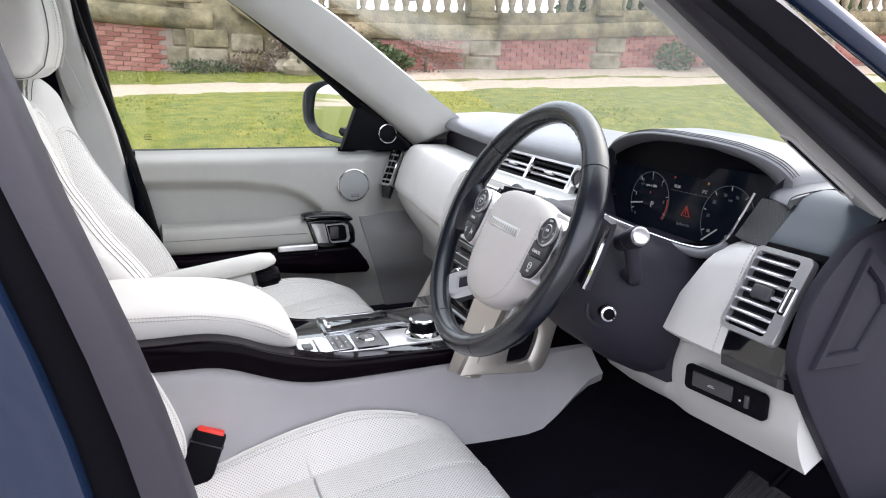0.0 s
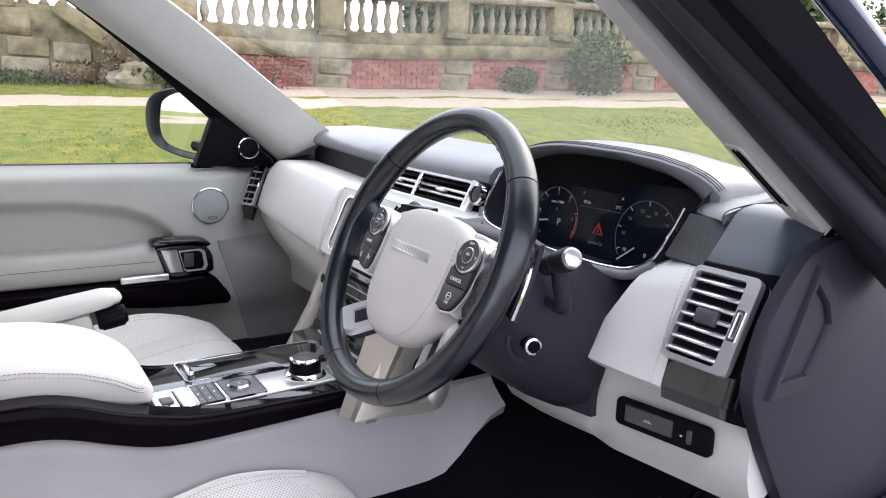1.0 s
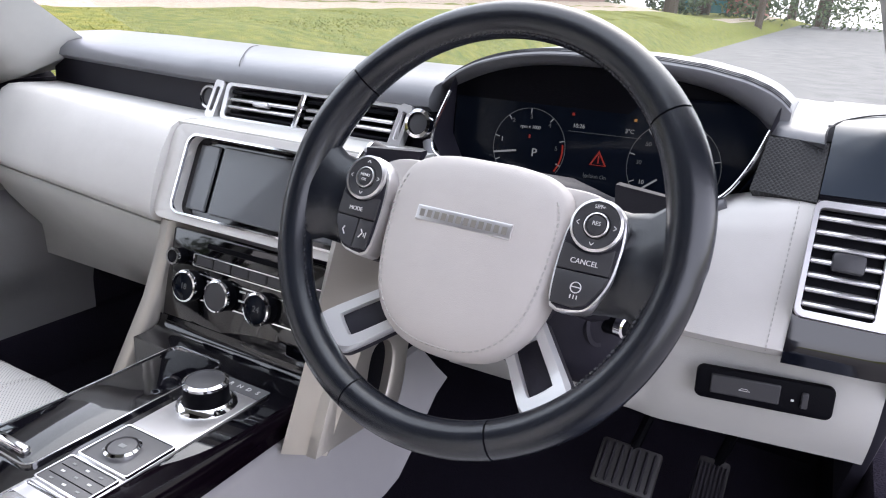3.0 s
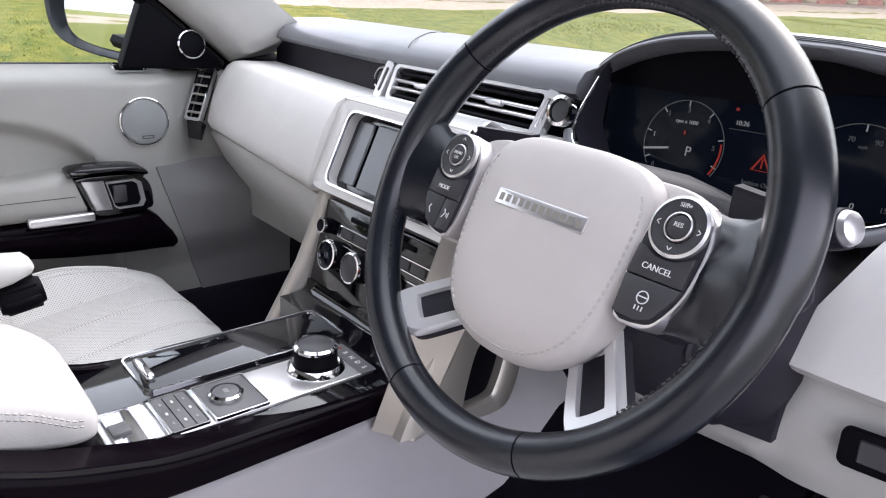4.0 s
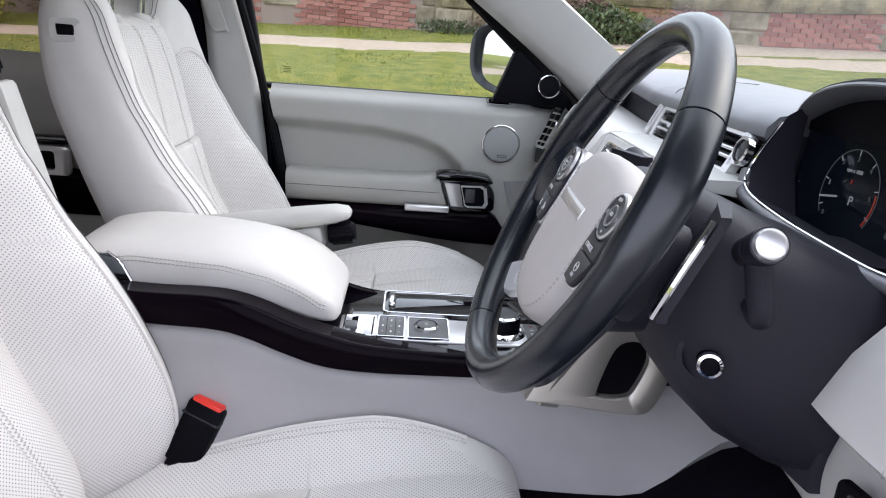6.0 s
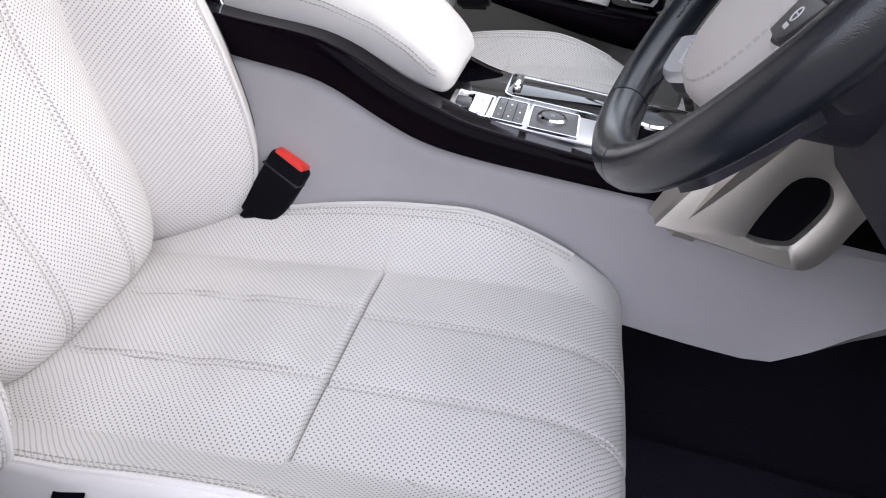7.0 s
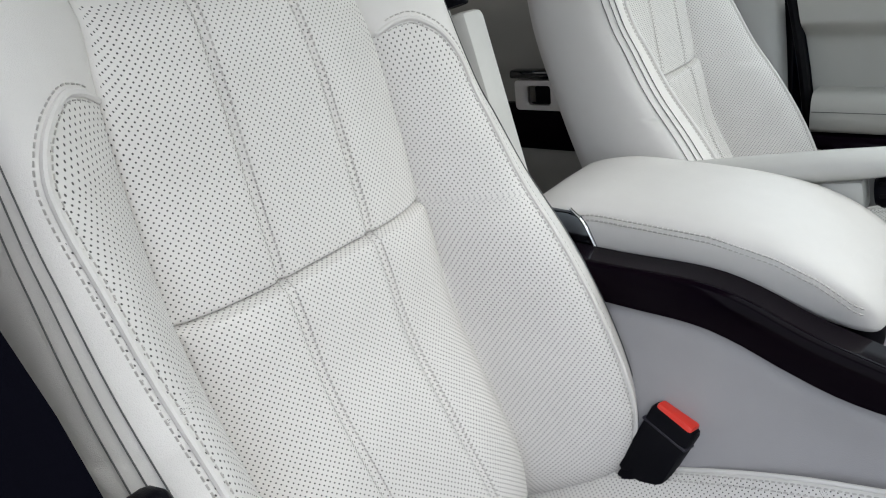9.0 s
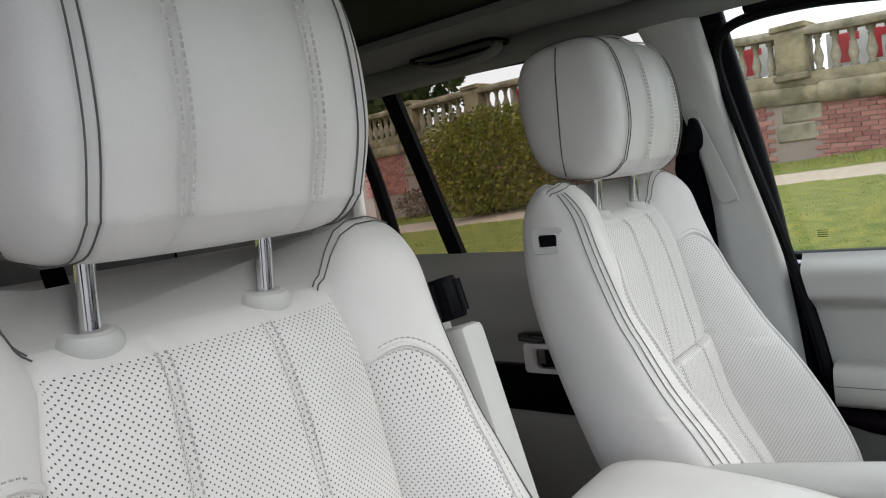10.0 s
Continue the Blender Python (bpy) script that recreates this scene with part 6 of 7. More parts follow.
part("deck", rbox(.220, .36, .02, .004, 2, pose(.024, -.10, Z - .010)), PIANO, console, "piano black console deck")
tray = part("cup_tray_lid", plate(rrect(.085, .247, .010), .003, pose(-.034, -.062, Z), .001), PIANO, console, "gloss black sliding cup-holder lid")
part("tray_edge", frame_ring(rrect(.088, .250, .011), rrect(.084, .246, .010), .0038, pose(-.034, -.062, Z), .0004), CHROME, console)
part("tray_pull", rbox(.050, .011, .009, .004, 3, pose(-.034, -.174, Z + .006, 0, 0, 0)), CHROME, tray)
part("control_plate", plate(rrect(.074, .285, .003), .003, pose(.064, -.103, Z), .001), SATIN, console, "satin aluminium control plate")
# parking brake well
well = part("parking_brake", frame_ring(rrect(.070, .046, .004), rrect(.066, .042, .003), .004, pose(.063, -.217, Z + .001), .0006), CHROME, console)
well_z = [(0, .0015), (.25, .0035), (.5, .0045), (.62, .0035), (.75, .0018), (.9, .0022), (1, .004)]
part("well_floor", loft([[(.031, -.197 - .040 * t, Z + .0005), (.031, -.197 - .040 * t, Z + at(well_z, 1 - t)), (.095, -.197 - .040 * t, Z + at(well_z, 1 - t)), (.095, -.197 - .040 * t, Z + .0005)] for t in np.linspace(0, 1, 14)]), CHROME, well)
part("brake_key", rbox(.020, .018, .005, .002, 2, pose(.064, -.229, Z + .005, 0, 0, 4)), KEY, well)
# key block and drive-mode dial
block1 = part("key_block", plate(rrect(.068, .036, .003), .004, pose(.064, -.172, Z + .001), .001), KEY, console)
part("key_frame", frame_ring(rrect(.071, .039, .003), rrect(.068, .036, .003), .0052, pose(.064, -.172, Z + .001), .0004), CHROME, block1)
for kx, ky, w in ((.064, -.172, .062), (.064, -.1595, .062)):
    part("key_gap", rbox(w, .0008, .0006, 0, 1, pose(kx, ky - .0065, Z + .0052)), BLACK, block1)
for i in range(3):
    for j in range(3):
        part("key_mark", rbox(.0045, .0022, .0004, 0, 1, pose(.044 + .019 * i, -.184 + .0118 * j, Z + .0053)), PRINT if (i + j) % 2 else CLOTH_GREY, block1)
block2 = part("drive_mode_block", plate(rrect(.068, .056, .003), .004, pose(.065, -.119, Z + .001), .001), KEY, console)
part("key_frame", frame_ring(rrect(.071, .059, .003), rrect(.068, .056, .003), .0052, pose(.065, -.119, Z + .001), .0004), CHROME, block2)
part("dial_ring", ring_lathe([(.0150, 0), (.018, 0), (.018, .004), (.0155, .006)], 36, pose(.062, -.122, Z + .005)), CHROME, block2)
part("drive_dial", cyl(.0145, .0138, .0055, 30, .001, pose(.062, -.122, Z + .005)), KEY, block2)
part("dial_mark", rbox(.008, .005, .0004, 0, 1, pose(.062, -.122, Z + .0107)), CLOTH_GREY, block2)
# rotary gear selector
sel = part("gear_selector", ring_lathe([(.0225, 0), (.034, 0), (.031, .004), (.0275, .006), (.0225, .005)], 44, pose(.058, -.012, Z + .003)), CHROME, console)
part("selector_knob", cyl(.0255, .0245, .024, 44, .003, pose(.058, -.012, Z + .004)), BLACK, sel)
part("selector_rim", ring_lathe([(.021, .0245), (.025, .0235), (.025, .0265), (.0215, .0285)], 44, pose(.058, -.012, Z + .004)), CHROME, sel)
part("selector_top", cyl(.0215, .0212, .0275, 36, .001, pose(.058, -.012, Z + .004)), BUTTON, sel)
gear = part("gear_legend", plate(rrect(.074, .020, .002), .001, pose(.066, .032, Z + .003)), KEY, console)
for i, ch in enumerate("PRNDS"):
    lettering(ch, .009, pose(.038 + .0135 * i, .032, Z + .0043), LIT_RED if ch == "P" else PRINT, gear)
# cubby lid armrest: padded ivory leather
rings = []
for y, z0, z1, hw in ((-.610, .962, .994, .080), (-.60, .956, 1.003, .094), (-.55, .950, 1.013, .098), (-.48, .945, 1.012, .099), (-.40, .942, 1.006, .100), (-.34, .932, .995, .100), (-.30, .920, .979, .098), (-.27, .913, .958, .094), (-.252, .912, .940, .086), (-.245, .917, .929, .070)):
    rings.append([(x * hw - .010, y, z0 + (z1 - z0) * t) for x, t in ((-.86, 0), (.86, 0), (.97, .06), (1, .2), (1, .55), (.985, .74), (.92, .89), (.68, .975), (0, 1), (-.68, .975), (-.92, .89), (-.985, .74), (-1, .55), (-1, .2), (-.97, .06))])
fine = [[tuple(p) for p in c] for c in zip(*[curve(col, 4) for col in zip(*rings)])]
part("cubby_lid", loft(fine), IVORY, console, "padded ivory leather lid", 70)
stitches([[((.0895 if k > 2 else .086, y, at([(-.60, .988), (-.52, .998), (-.40, .991), (-.34, .978), (-.30, .962), (-.268, .942)], y) - dz), (1, 0, .4)) for k, y in enumerate(np.linspace(-.59, -.262, 40))] for dz in (0, .006)], "lid_stitching", SEAM, console)
part("latch_plate", plate([(-.585, .926), (-.509, .938), (-.530, .985), (-.538, .994), (-.552, .998), (-.59, .998)], .010, basis((.083, 0, 0), (0, 1, 0), (0, 0, 1)), .003), CHROME_REFLECT, console, "polished latch plate")
part("latch_edge", tube([(.0945, -.508, .940), (.0945, -.530, .986), (.092, -.539, .995), (.085, -.552, 1.0)], .0016, 8), CHROME, console)
# satin pewter bracket between console and dash
bo = [(p[0], p[1] - .87) for p in curve([(.005, .873), (.08, .866), (.150, .860), (.172, .876), (.186, .918), (.20, .98), (.17, 1.03), (.10, 1.03), (.045, .95), (.005, .873)], 4)][:-1]
bi = [(p[0], p[1] - .87) for p in curve([(.093, .884), (.110, .882), (.132, .884), (.142, .893), (.155, .930), (.150, .952), (.133, .960), (.112, .950), (.098, .91), (.093, .884)], 4)][:-1]
sheet(lambda u, v: (.140 + .046 * u + .017 * v, .028 + .072 * v + (.022 + .028 * v) * u, .858 + .275 * v), 8, 16, -.03, PEWTER, "upright", console, "satin pewter upright")
part("bracket", frame_ring(bo, bi, .016, basis((.186, 0, .87), (0, 1, 0), (-.06, 0, 1)), .003), PEWTER, console, "satin pewter bracket")
part("bracket_well", plate(bi, .004, basis((.184, 0, .87), (0, 1, 0), (-.06, 0, 1))), BLACK, console)

# ---- pedals and mats ----
for name, x, y, z, w, h, tilt in (("brake_pedal", .435, .47, .675, .095, .075, 40), ("accelerator_pedal", .555, .47, .665, .045, .13, 45)):
    p = thing(name, f"black rubber {name.replace('_', ' ')} with raised ribs", "pedal")
    m0 = pose(x, y, z, tilt)
    part("pad", rbox(w, h, .012, .005, 2, m0), PEDAL, p)
    for i in range(7):
        part("rib", rbox(.005, h * .86, .005, .002, 1, m0 @ pose(-w * .4 + w * .8 * i / 6, 0, .007)), SEAL, p)
    part("arm", tube([m0 @ V(0, h * .3, -.004), (x + .02, y + .08, z + .10), (x + .03, y + .16, z + .26)], .008, 8), BLACK, p)
fm = thing("floor_mat", "black ribbed rubber floor mat in the driver footwell", "mat")
part("mat_sheet", rbox(.44, .50, .010, .004, 1, pose(.42, .12, .578)), CARPET, fm)
for i in range(9):
    part("rib", rbox(.010, .20, .008, .003, 1, pose(.33 + .028 * i, .30, .586)), MAT_RUBBER, fm)

# ---- seats ----
BACK_SIDE = curve([(.665, -.585), (.690, -.556), (.708, -.530), (.728, -.514), (.755, -.507), (.80, -.517), (.86, -.547), (.95, -.592), (1.05, -.624), (1.15, -.642), (1.235, -.654), (1.30, -.666), (1.36, -.682)], 6)
BACK_Z, BACK_Y = [p[0] for p in BACK_SIDE], [p[1] for p in BACK_SIDE]
CREST = .200
SEAM_Z = 1.0515
INSERT_W = [(.68, .128), (.75, .134), (.85, .137), (1.05, .139), (1.15, .135), (1.23, .129), (1.30, .120), (1.36, .118)]
OUTER_W = [(.665, .180), (.70, .206), (.75, .226), (.80, .236), (.86, .242), (.97, .245), (1.08, .239), (1.18, .228), (1.24, .222), (1.30, .216), (1.33, .210), (1.345, .204)]
BOLSTER_H = [(.665, -.012), (.69, .006), (.72, .030), (.745, .050), (.796, .074), (.85, .096), (.93, .107), (1.0, .096), (1.067, .070), (1.12, .052), (1.16, .038), (1.24, .024), (1.30, .020), (1.35, .016)]
EDGE_ROLL = [(.665, .040), (.75, .033), (.85, .025), (.95, .018), (1.04, .013), (1.2, .009), (1.35, .006)]
REAR_Y = [(.66, -.585), (.75, -.610), (.85, -.645), (.98, -.692), (1.07, -.722), (1.166, -.750), (1.26, -.756), (1.345, -.742)]


def table_curve(tab, n=6):
    c = curve(tab, n)
    return [(p[0], p[1]) for p in c]


INSERT_C, OUTER_C, BOLSTER_C, ROLL_C, REAR_C = [table_curve(q) for q in (INSERT_W, OUTER_W, BOLSTER_H, EDGE_ROLL, REAR_Y)]
TOP_Z = [(0, 1.283), (.116, 1.284), (.124, 1.292), (.134, 1.314), (.146, 1.330), (.162, 1.338), (.185, 1.339), (.203, 1.334), (.216, 1.324), (.228, 1.305), (.24, 1.28)]


def back_top(u, z):
    """Height of the row z at the sideways place u: level below, arching over the shoulders on top."""
    if z <= 1.17:
        return z
    return 1.17 + (z - 1.17) * (at(TOP_Z, u) - 1.17) / .17


def back_face(u, z):
    """How far forward the front skin stands at u and z."""
    hi, ho, b, roll = at(INSERT_C, z), at(OUTER_C, z), at(BOLSTER_C, z), at(ROLL_C, z)
    y = float(np.interp(z, BACK_Z, BACK_Y))
    if u <= hi:
        q = u / hi
        f = .004 - (roll + .004) * q ** 5 - .0044 * math.exp(-((q - .37) / .030) ** 2) + .0016 * math.exp(-((q - .30) / .035) ** 2) + .0016 * math.exp(-((q - .44) / .035) ** 2)
        f += -.011 * math.exp(-((z - SEAM_Z) / .0022) ** 2) + .007 * smooth(SEAM_Z + .004, SEAM_Z - .004, z) * smooth(.95, 1.03, z) - .003 * smooth(SEAM_Z + .03, SEAM_Z, z)
        f += .0016 * noise.noise((u * 22, z * 16, 3.1)) * (1 - q ** 4)
        return y + f
    if u <= CREST:
        w = (u - hi) / (CREST - hi)
        g = .006 * math.exp(-((u - hi) / .004) ** 2)
        return y - roll + (b + roll) * math.sin(w * math.pi / 2) ** 1.12 - g
    v = min(1.0, (u - CREST) / max(.004, ho - CREST))
    return y + b - .006 * v - .026 * v ** 3.2


def back_shut(z):
    """Middle of the thickness at row z, and the share of it left where the top rounds over."""
    m = at(REAR_C, z) * .45 + float(np.interp(z, BACK_Z, BACK_Y)) * .55
    q = max(0.0, (z - 1.285) / .0555)
    return m, max(.03, 1 - min(1.0, q) ** 2.4) ** (1 / 2.4)


def back_ring(z):
    """Half section, from the middle of the front round the flank to the middle of the rear: (u, y, z)."""
    hi, ho, r = at(INSERT_C, z), at(OUTER_C, z), at(REAR_C, z)
    us = [hi * q for q in (0, .14, .26, .31, .34, .37, .40, .43, .48, .6, .72, .82, .90, .95, .985, 1.0)]
    us += [hi + (CREST - hi) * w for w in (.03, .08, .16, .26, .38, .5, .62, .74, .85, .93, 1.0)]
    us += [CREST + (ho - CREST) * v for v in (.12, .28, .45, .62, .78, .9, 1.0)]
    pts = [(u, back_face(u, z)) for u in us]
    ye = pts[-1][1]
    pts += [(ho + .003, ye + (r - ye) * .10), (ho + .005, ye + (r - ye) * .3), (ho + .004, ye + (r - ye) * .6), (ho, ye + (r - ye) * .82), (ho - .008, ye + (r - ye) * .95), (ho - .022, r - .002), (ho - .05, r - .010), (ho * .45, r - .016), (0, r - .018)]
    m, k = back_shut(z)
    return [(u, m + (y - m) * k, back_top(u, z)) for u, y in pts]


BACK_ROWS = sorted(set([.665, .672, .68, .69, .70, .712, .725, .74, .755] + list(np.arange(.77, 1.24, .0155)) + [SEAM_Z + d for d in (-.018, -.012, -.008, -.005, -.003, -.0015, 0, .0015, .003, .005, .008, .012, .018)] + list(np.arange(1.243, 1.315, .009)) + [1.318, 1.323, 1.328, 1.332, 1.335, 1.3375, 1.339, 1.34]))


def back_pt(u, z, lift=0.0):
    """A point on the front skin, lift metres proud of it."""
    m, k = back_shut(z)
    return (u, m + (back_face(u, z) - m) * k + lift, back_top(u, z) + lift * .3)


CUSH = curve([(-.60, .700), (-.52, .716), (-.45, .732), (-.36, .748), (-.262, .763), (-.17, .778), (-.10, .789), (-.05, .790), (-.015, .780), (.006, .755), (.012, .715), (.004, .66), (-.02, .60)], 7)
CUT = next(i for i, p in enumerate(CUSH) if p[0] > -.240)
CUSH = [p for p in CUSH[:CUT] if p[0] < -.285] + [np.array((y, .763 + (y + .262) * .15)) for y in np.arange(-.284, -.241, .0015)] + list(CUSH[CUT:])
I_NOSE = next(i for i, p in enumerate(CUSH) if p[0] > .003)
I_TOP = I_NOSE - 10
CUSH_W = .134


def cush_section(i):
    """Half section of the cushion: (sideways, up) from the middle out."""
    y, z = CUSH[i]
    hi = CUSH_W
    ho = at([(-.60, .185), (-.52, .192), (-.40, .207), (-.20, .216), (-.05, .209), (.0, .198), (.02, .190)], y) if i < I_NOSE else .19
    fade = 1 - smooth(-.19, -.01, y) if i < I_NOSE else 0
    b = .046 * fade * (.35 + .65 * smooth(-.52, -.24, y)) * smooth(-.58, -.48, y)
    rear = smooth(-.2600, -.2635, y)
    seam = math.exp(-((y + .2595) / .0012) ** 2) * .008 if i < I_TOP else 0
    lump = .0065 * rear * smooth(-.42, -.30, y)
    g = .0055 * rear + .0012 * fade
    fr = [0, .14, .26, .31, .34, .37, .40, .43, .48, .6, .72, .82, .90, .95, .985, 1.0]
    pts = []
    for q in fr:
        f = .003 - .003 * q ** 2 - g * q ** 7 - (.0034 if y < -.02 else .002) * math.exp(-((q - .37) / .026) ** 2)
        f += lump * (1 - .5 * q ** 6) - seam * (1 if q < .99 else .4)
        f += rear * .0052 * noise.noise((q * 3.2 + y * 7, y * 20 - q * 4, 7.7)) * (1 - q ** 6) * smooth(-.55, -.45, y)
        f += rear * .0018 * (1 - abs(noise.noise((q * 5.5 + y * 5, y * 15 - q * 9, 4.4)))) ** 5 * (1 - q ** 5) * smooth(-.50, -.42, y) * (1 - smooth(-.33, -.27, y))
        f += rear * .0022 * noise.noise((q * 9 - y * 18, y * 42 + q * 7, 1.3)) * (1 - q ** 6)
        pts.append((hi * q, f))
    for w, k in ((.05, .03), (.14, .10), (.26, .22), (.38, .37), (.5, .53), (.62, .70), (.72, .83), (.81, .94), (.88, 1.0), (.94, .97)):
        pts.append((hi + (ho - hi) * w, b * k - g * (1 - w) ** 6))
    pts += [(ho - .003, b * .80 - .005), (ho, b * .5 - .018), (ho + .002, b * .15 - .036), (ho + .002, -.06), (ho, -.09), (ho - .006, -.12), (ho - .02, -.15)]
    return pts


def cush_dir(i):
    d = CUSH[min(i + 1, len(CUSH) - 1)] - CUSH[max(i - 1, 0)]
    d = d / np.hypot(*d)
    return np.array((-d[1], d[0]))


def cush_pt(k, i, lift=0.0):
    u, f = cush_section(i)[k]
    n = cush_dir(i)
    return (u, CUSH[i][0] + n[0] * (f + lift), CUSH[i][1] + n[1] * (f + lift))


def skin(name, rows, parent, holes, label, closed):
    """A leather skin over rows of points from one side to the other, with UV in metres."""
    m, n = len(rows), len(rows[0])
    verts = [p for r in rows for p in r]
    arr = np.array(rows, dtype=float)
    du = np.cumsum(np.concatenate([np.zeros((m, 1)), np.linalg.norm(np.diff(arr, axis=1), axis=2)], axis=1), axis=1)
    du = du - du[:, n // 2:n // 2 + 1]
    dv = np.concatenate([[0], np.cumsum(np.linalg.norm(np.diff(arr[:, n // 2], axis=0), axis=1))])
    uvs = [(du[j, i], dv[j]) for j in range(m) for i in range(n)]
    faces, which = [], []
    for j in range(m - 1):
        for i in range(n - 1 + closed):
            k, k2 = j * n + i, j * n + (i + 1) % n
            faces.append((k, k2, k2 + n, k + n))
            which.append(1 if i < n - 1 and holes(i, j) else 0)
    for row in (0, m - 1):
        faces.append(tuple(row * n + i for i in range(n)))
        which.append(0)
    if not closed:
        faces.append(tuple([j * n for j in range(m)] + [j * n + n - 1 for j in reversed(range(m))]))
        which.append(0)
    return mesh_part(name, verts, faces, [IVORY, IVORY_HOLES], parent, label, 75, uvs, which)


def both(half, last):
    """A full row from a half section; last: leave out the doubled point behind."""
    return [(-p[0], p[1], p[2]) for p in reversed(half[1:len(half) - (1 if last else 0)])] + list(half)


def panel_path():
    """Outline of the perforated bolster panel, from its foot up and over to the insert."""
    path = [(CREST - .012 * smooth(.80, .70, z), z) for z in np.linspace(.715, 1.165, 60)]
    for q in np.linspace(0, 1, 16)[1:]:
        a = q * math.pi / 2
        path.append((CREST - (CREST - .1345) * (1 - math.cos(a)) ** .9, 1.165 + .066 * math.sin(a) ** .8 - .010 * max(0, q - .7) / .3))
    return path


def foot_path():
    """Foot of the bolster panel, curving in to the insert above the cushion."""
    return [(CREST - .012 - (CREST - .148) * (1 - math.cos(q * math.pi / 2)), .715 - .024 * math.sin(q * math.pi / 2)) for q in np.linspace(0, 1, 10)]


def front_seat(name, label, at_place, inner, recline=0.0):
    """inner: the side of the car's middle, -1 or 1 along x."""
    seat = thing(name, label, "car seat", "front seats")
    seat.location = at_place
    halves = [back_ring(z) for z in BACK_ROWS]
    rows = [both(h, True) for h in halves]
    mid = len(halves[0]) - 2

    def back_holes(i, j):
        d = abs(i + .5 - mid)
        u = (abs(rows[j][i][0]) + abs(rows[j][i + 1][0])) / 2
        z = (BACK_ROWS[j] + BACK_ROWS[j + 1]) / 2
        if d < 15:
            return z < 1.318
        arch = 1.165 + .062 * math.sqrt(max(0.0, 1 - ((u - .1345) / (CREST - .1345)) ** 2))
        return d < 27 and .70 < z < arch

    skin("backrest", rows, seat, back_holes, "perforated ivory leather backrest", True)
    rows_c = []
    for i in range(len(CUSH)):
        rows_c.append(both([cush_pt(k, i) for k in range(33)], False))

    def cush_holes(i, j):
        d = abs(i + .5 - 32)
        y = CUSH[j][0]
        return (d < 15 and j < I_NOSE - 1) or (d < 23.5 and y < -.125 + .10 * (24 - d) / 9 and j < I_NOSE - 1)

    skin("cushion", rows_c, seat, cush_holes, "perforated ivory leather cushion", False)
    part("plinth", rbox(.36, .46, .14, .03, 2, pose(0, -.27, .64)), BLACK, seat)
    lines = []
    for s in (-1, 1):
        # twin stitched ribs down the insert and along the cushion
        for dx in (-.0040, .0040):
            lines.append([((s * (at(INSERT_C, z) * .37 + dx), *back_pt(at(INSERT_C, z) * .37 + dx, z, .0006)[1:]), (0, 1, .3)) for z in np.linspace(.735, 1.324, 110)])
            lines.append([((s * (CUSH_W * .37 + dx), CUSH[i][0] + cush_dir(i)[0] * (cush_section(i)[5][1] + .0026), CUSH[i][1] + cush_dir(i)[1] * (cush_section(i)[5][1] + .0026)), (0, *cush_dir(i))) for i in range(8, I_NOSE)])
        # piping and its stitches round the bolster panel
        pp = panel_path()
        fp = foot_path()
        pts = [back_pt(u, z, .0004) for u, z in reversed(fp[1:])] + [back_pt(u, z, .0004) for u, z in pp]
        part("piping", tube([(s * p[0], p[1], p[2]) for p in pts], .0028, 8), IVORY, seat)
        for off, tall in ((-.0046, .0004), (.0056, .0005)):
            row = []
            for i, (u, z) in enumerate(pp[:-1]):
                du, dz = pp[i + 1][0] - u, pp[i + 1][1] - z
                l = math.hypot(du, dz)
                q = back_pt(max(.1375, u + off * dz / l), z - off * du / l, tall)
                row.append(((s * q[0], q[1], q[2]), (0, 1, .2)))
            lines.append(row)
        # piping and stitches along the cushion wing
        cp = [cush_pt(24, i, .0004) for i in range(6, I_TOP - 4)]
        part("piping", tube([(s * p[0], p[1], p[2]) for p in cp], .0024, 8), IVORY, seat)
        for k in (22, 23):
            lines.append([((s * p[0], p[1], p[2]), (0, 0, 1)) for p in (cush_pt(k, i, .0006) for i in range(6, I_TOP - 4))])
        # cross seam where the wing panel ends
        lines.append([((s * (CUSH_W + .07 * q), -.165 + .105 * q - .02 * q * q, cush_pt(16 + int(q * 7), min(range(len(CUSH)), key=lambda i: abs(CUSH[i][0] - (-.165 + .105 * q - .02 * q * q)) + (9 if i > I_NOSE else 0)), .0008)[2]), (0, 0, 1)) for q in np.linspace(0, 1, 20)])
        # three seams down the front edge of the flank
        for v in (.52, .68, .84):
            path = []
            for z in np.linspace(.72, 1.332, 90):
                p = back_pt(CREST + (at(OUTER_C, z) - CREST) * v, z, .0006)
                path.append((s * (p[0] + .0004), p[1], p[2]))
            part("flank_seam", tube(path, .00055, 5), FLANK_SEAM, seat)
        # shoulder seams arching back over the top
        for off in (0, .0045):
            path = []
            for q in np.linspace(0, 1, 24):
                u, z = .116 + .098 * q, 1.3385 - off
                y = back_pt(u, z)[1]
                path.append((s * u, y + .0008, back_top(u, z) + .0012))
            part("shoulder_seam", tube(path, .0007, 5), FLANK_SEAM, seat)
    stitches(lines, "stitching", SEAM, seat, .0008)
    # head restraint
    hc = (-.010 if inner < 0 else .0, -.668, 1.442 if inner < 0 else 1.443)
    rings = []
    prof = [tuple(p) for p in curve([(.050, -.085), (.066, -.03), (.064, .04), (.045, .088), (.0, .102), (-.05, .088), (-.066, .03), (-.060, -.06), (-.035, -.103), (.02, -.106), (.050, -.085)], 6)][:-1]
    prof = [(a if a > 0 else a * 1.55, b) for a, b in prof]
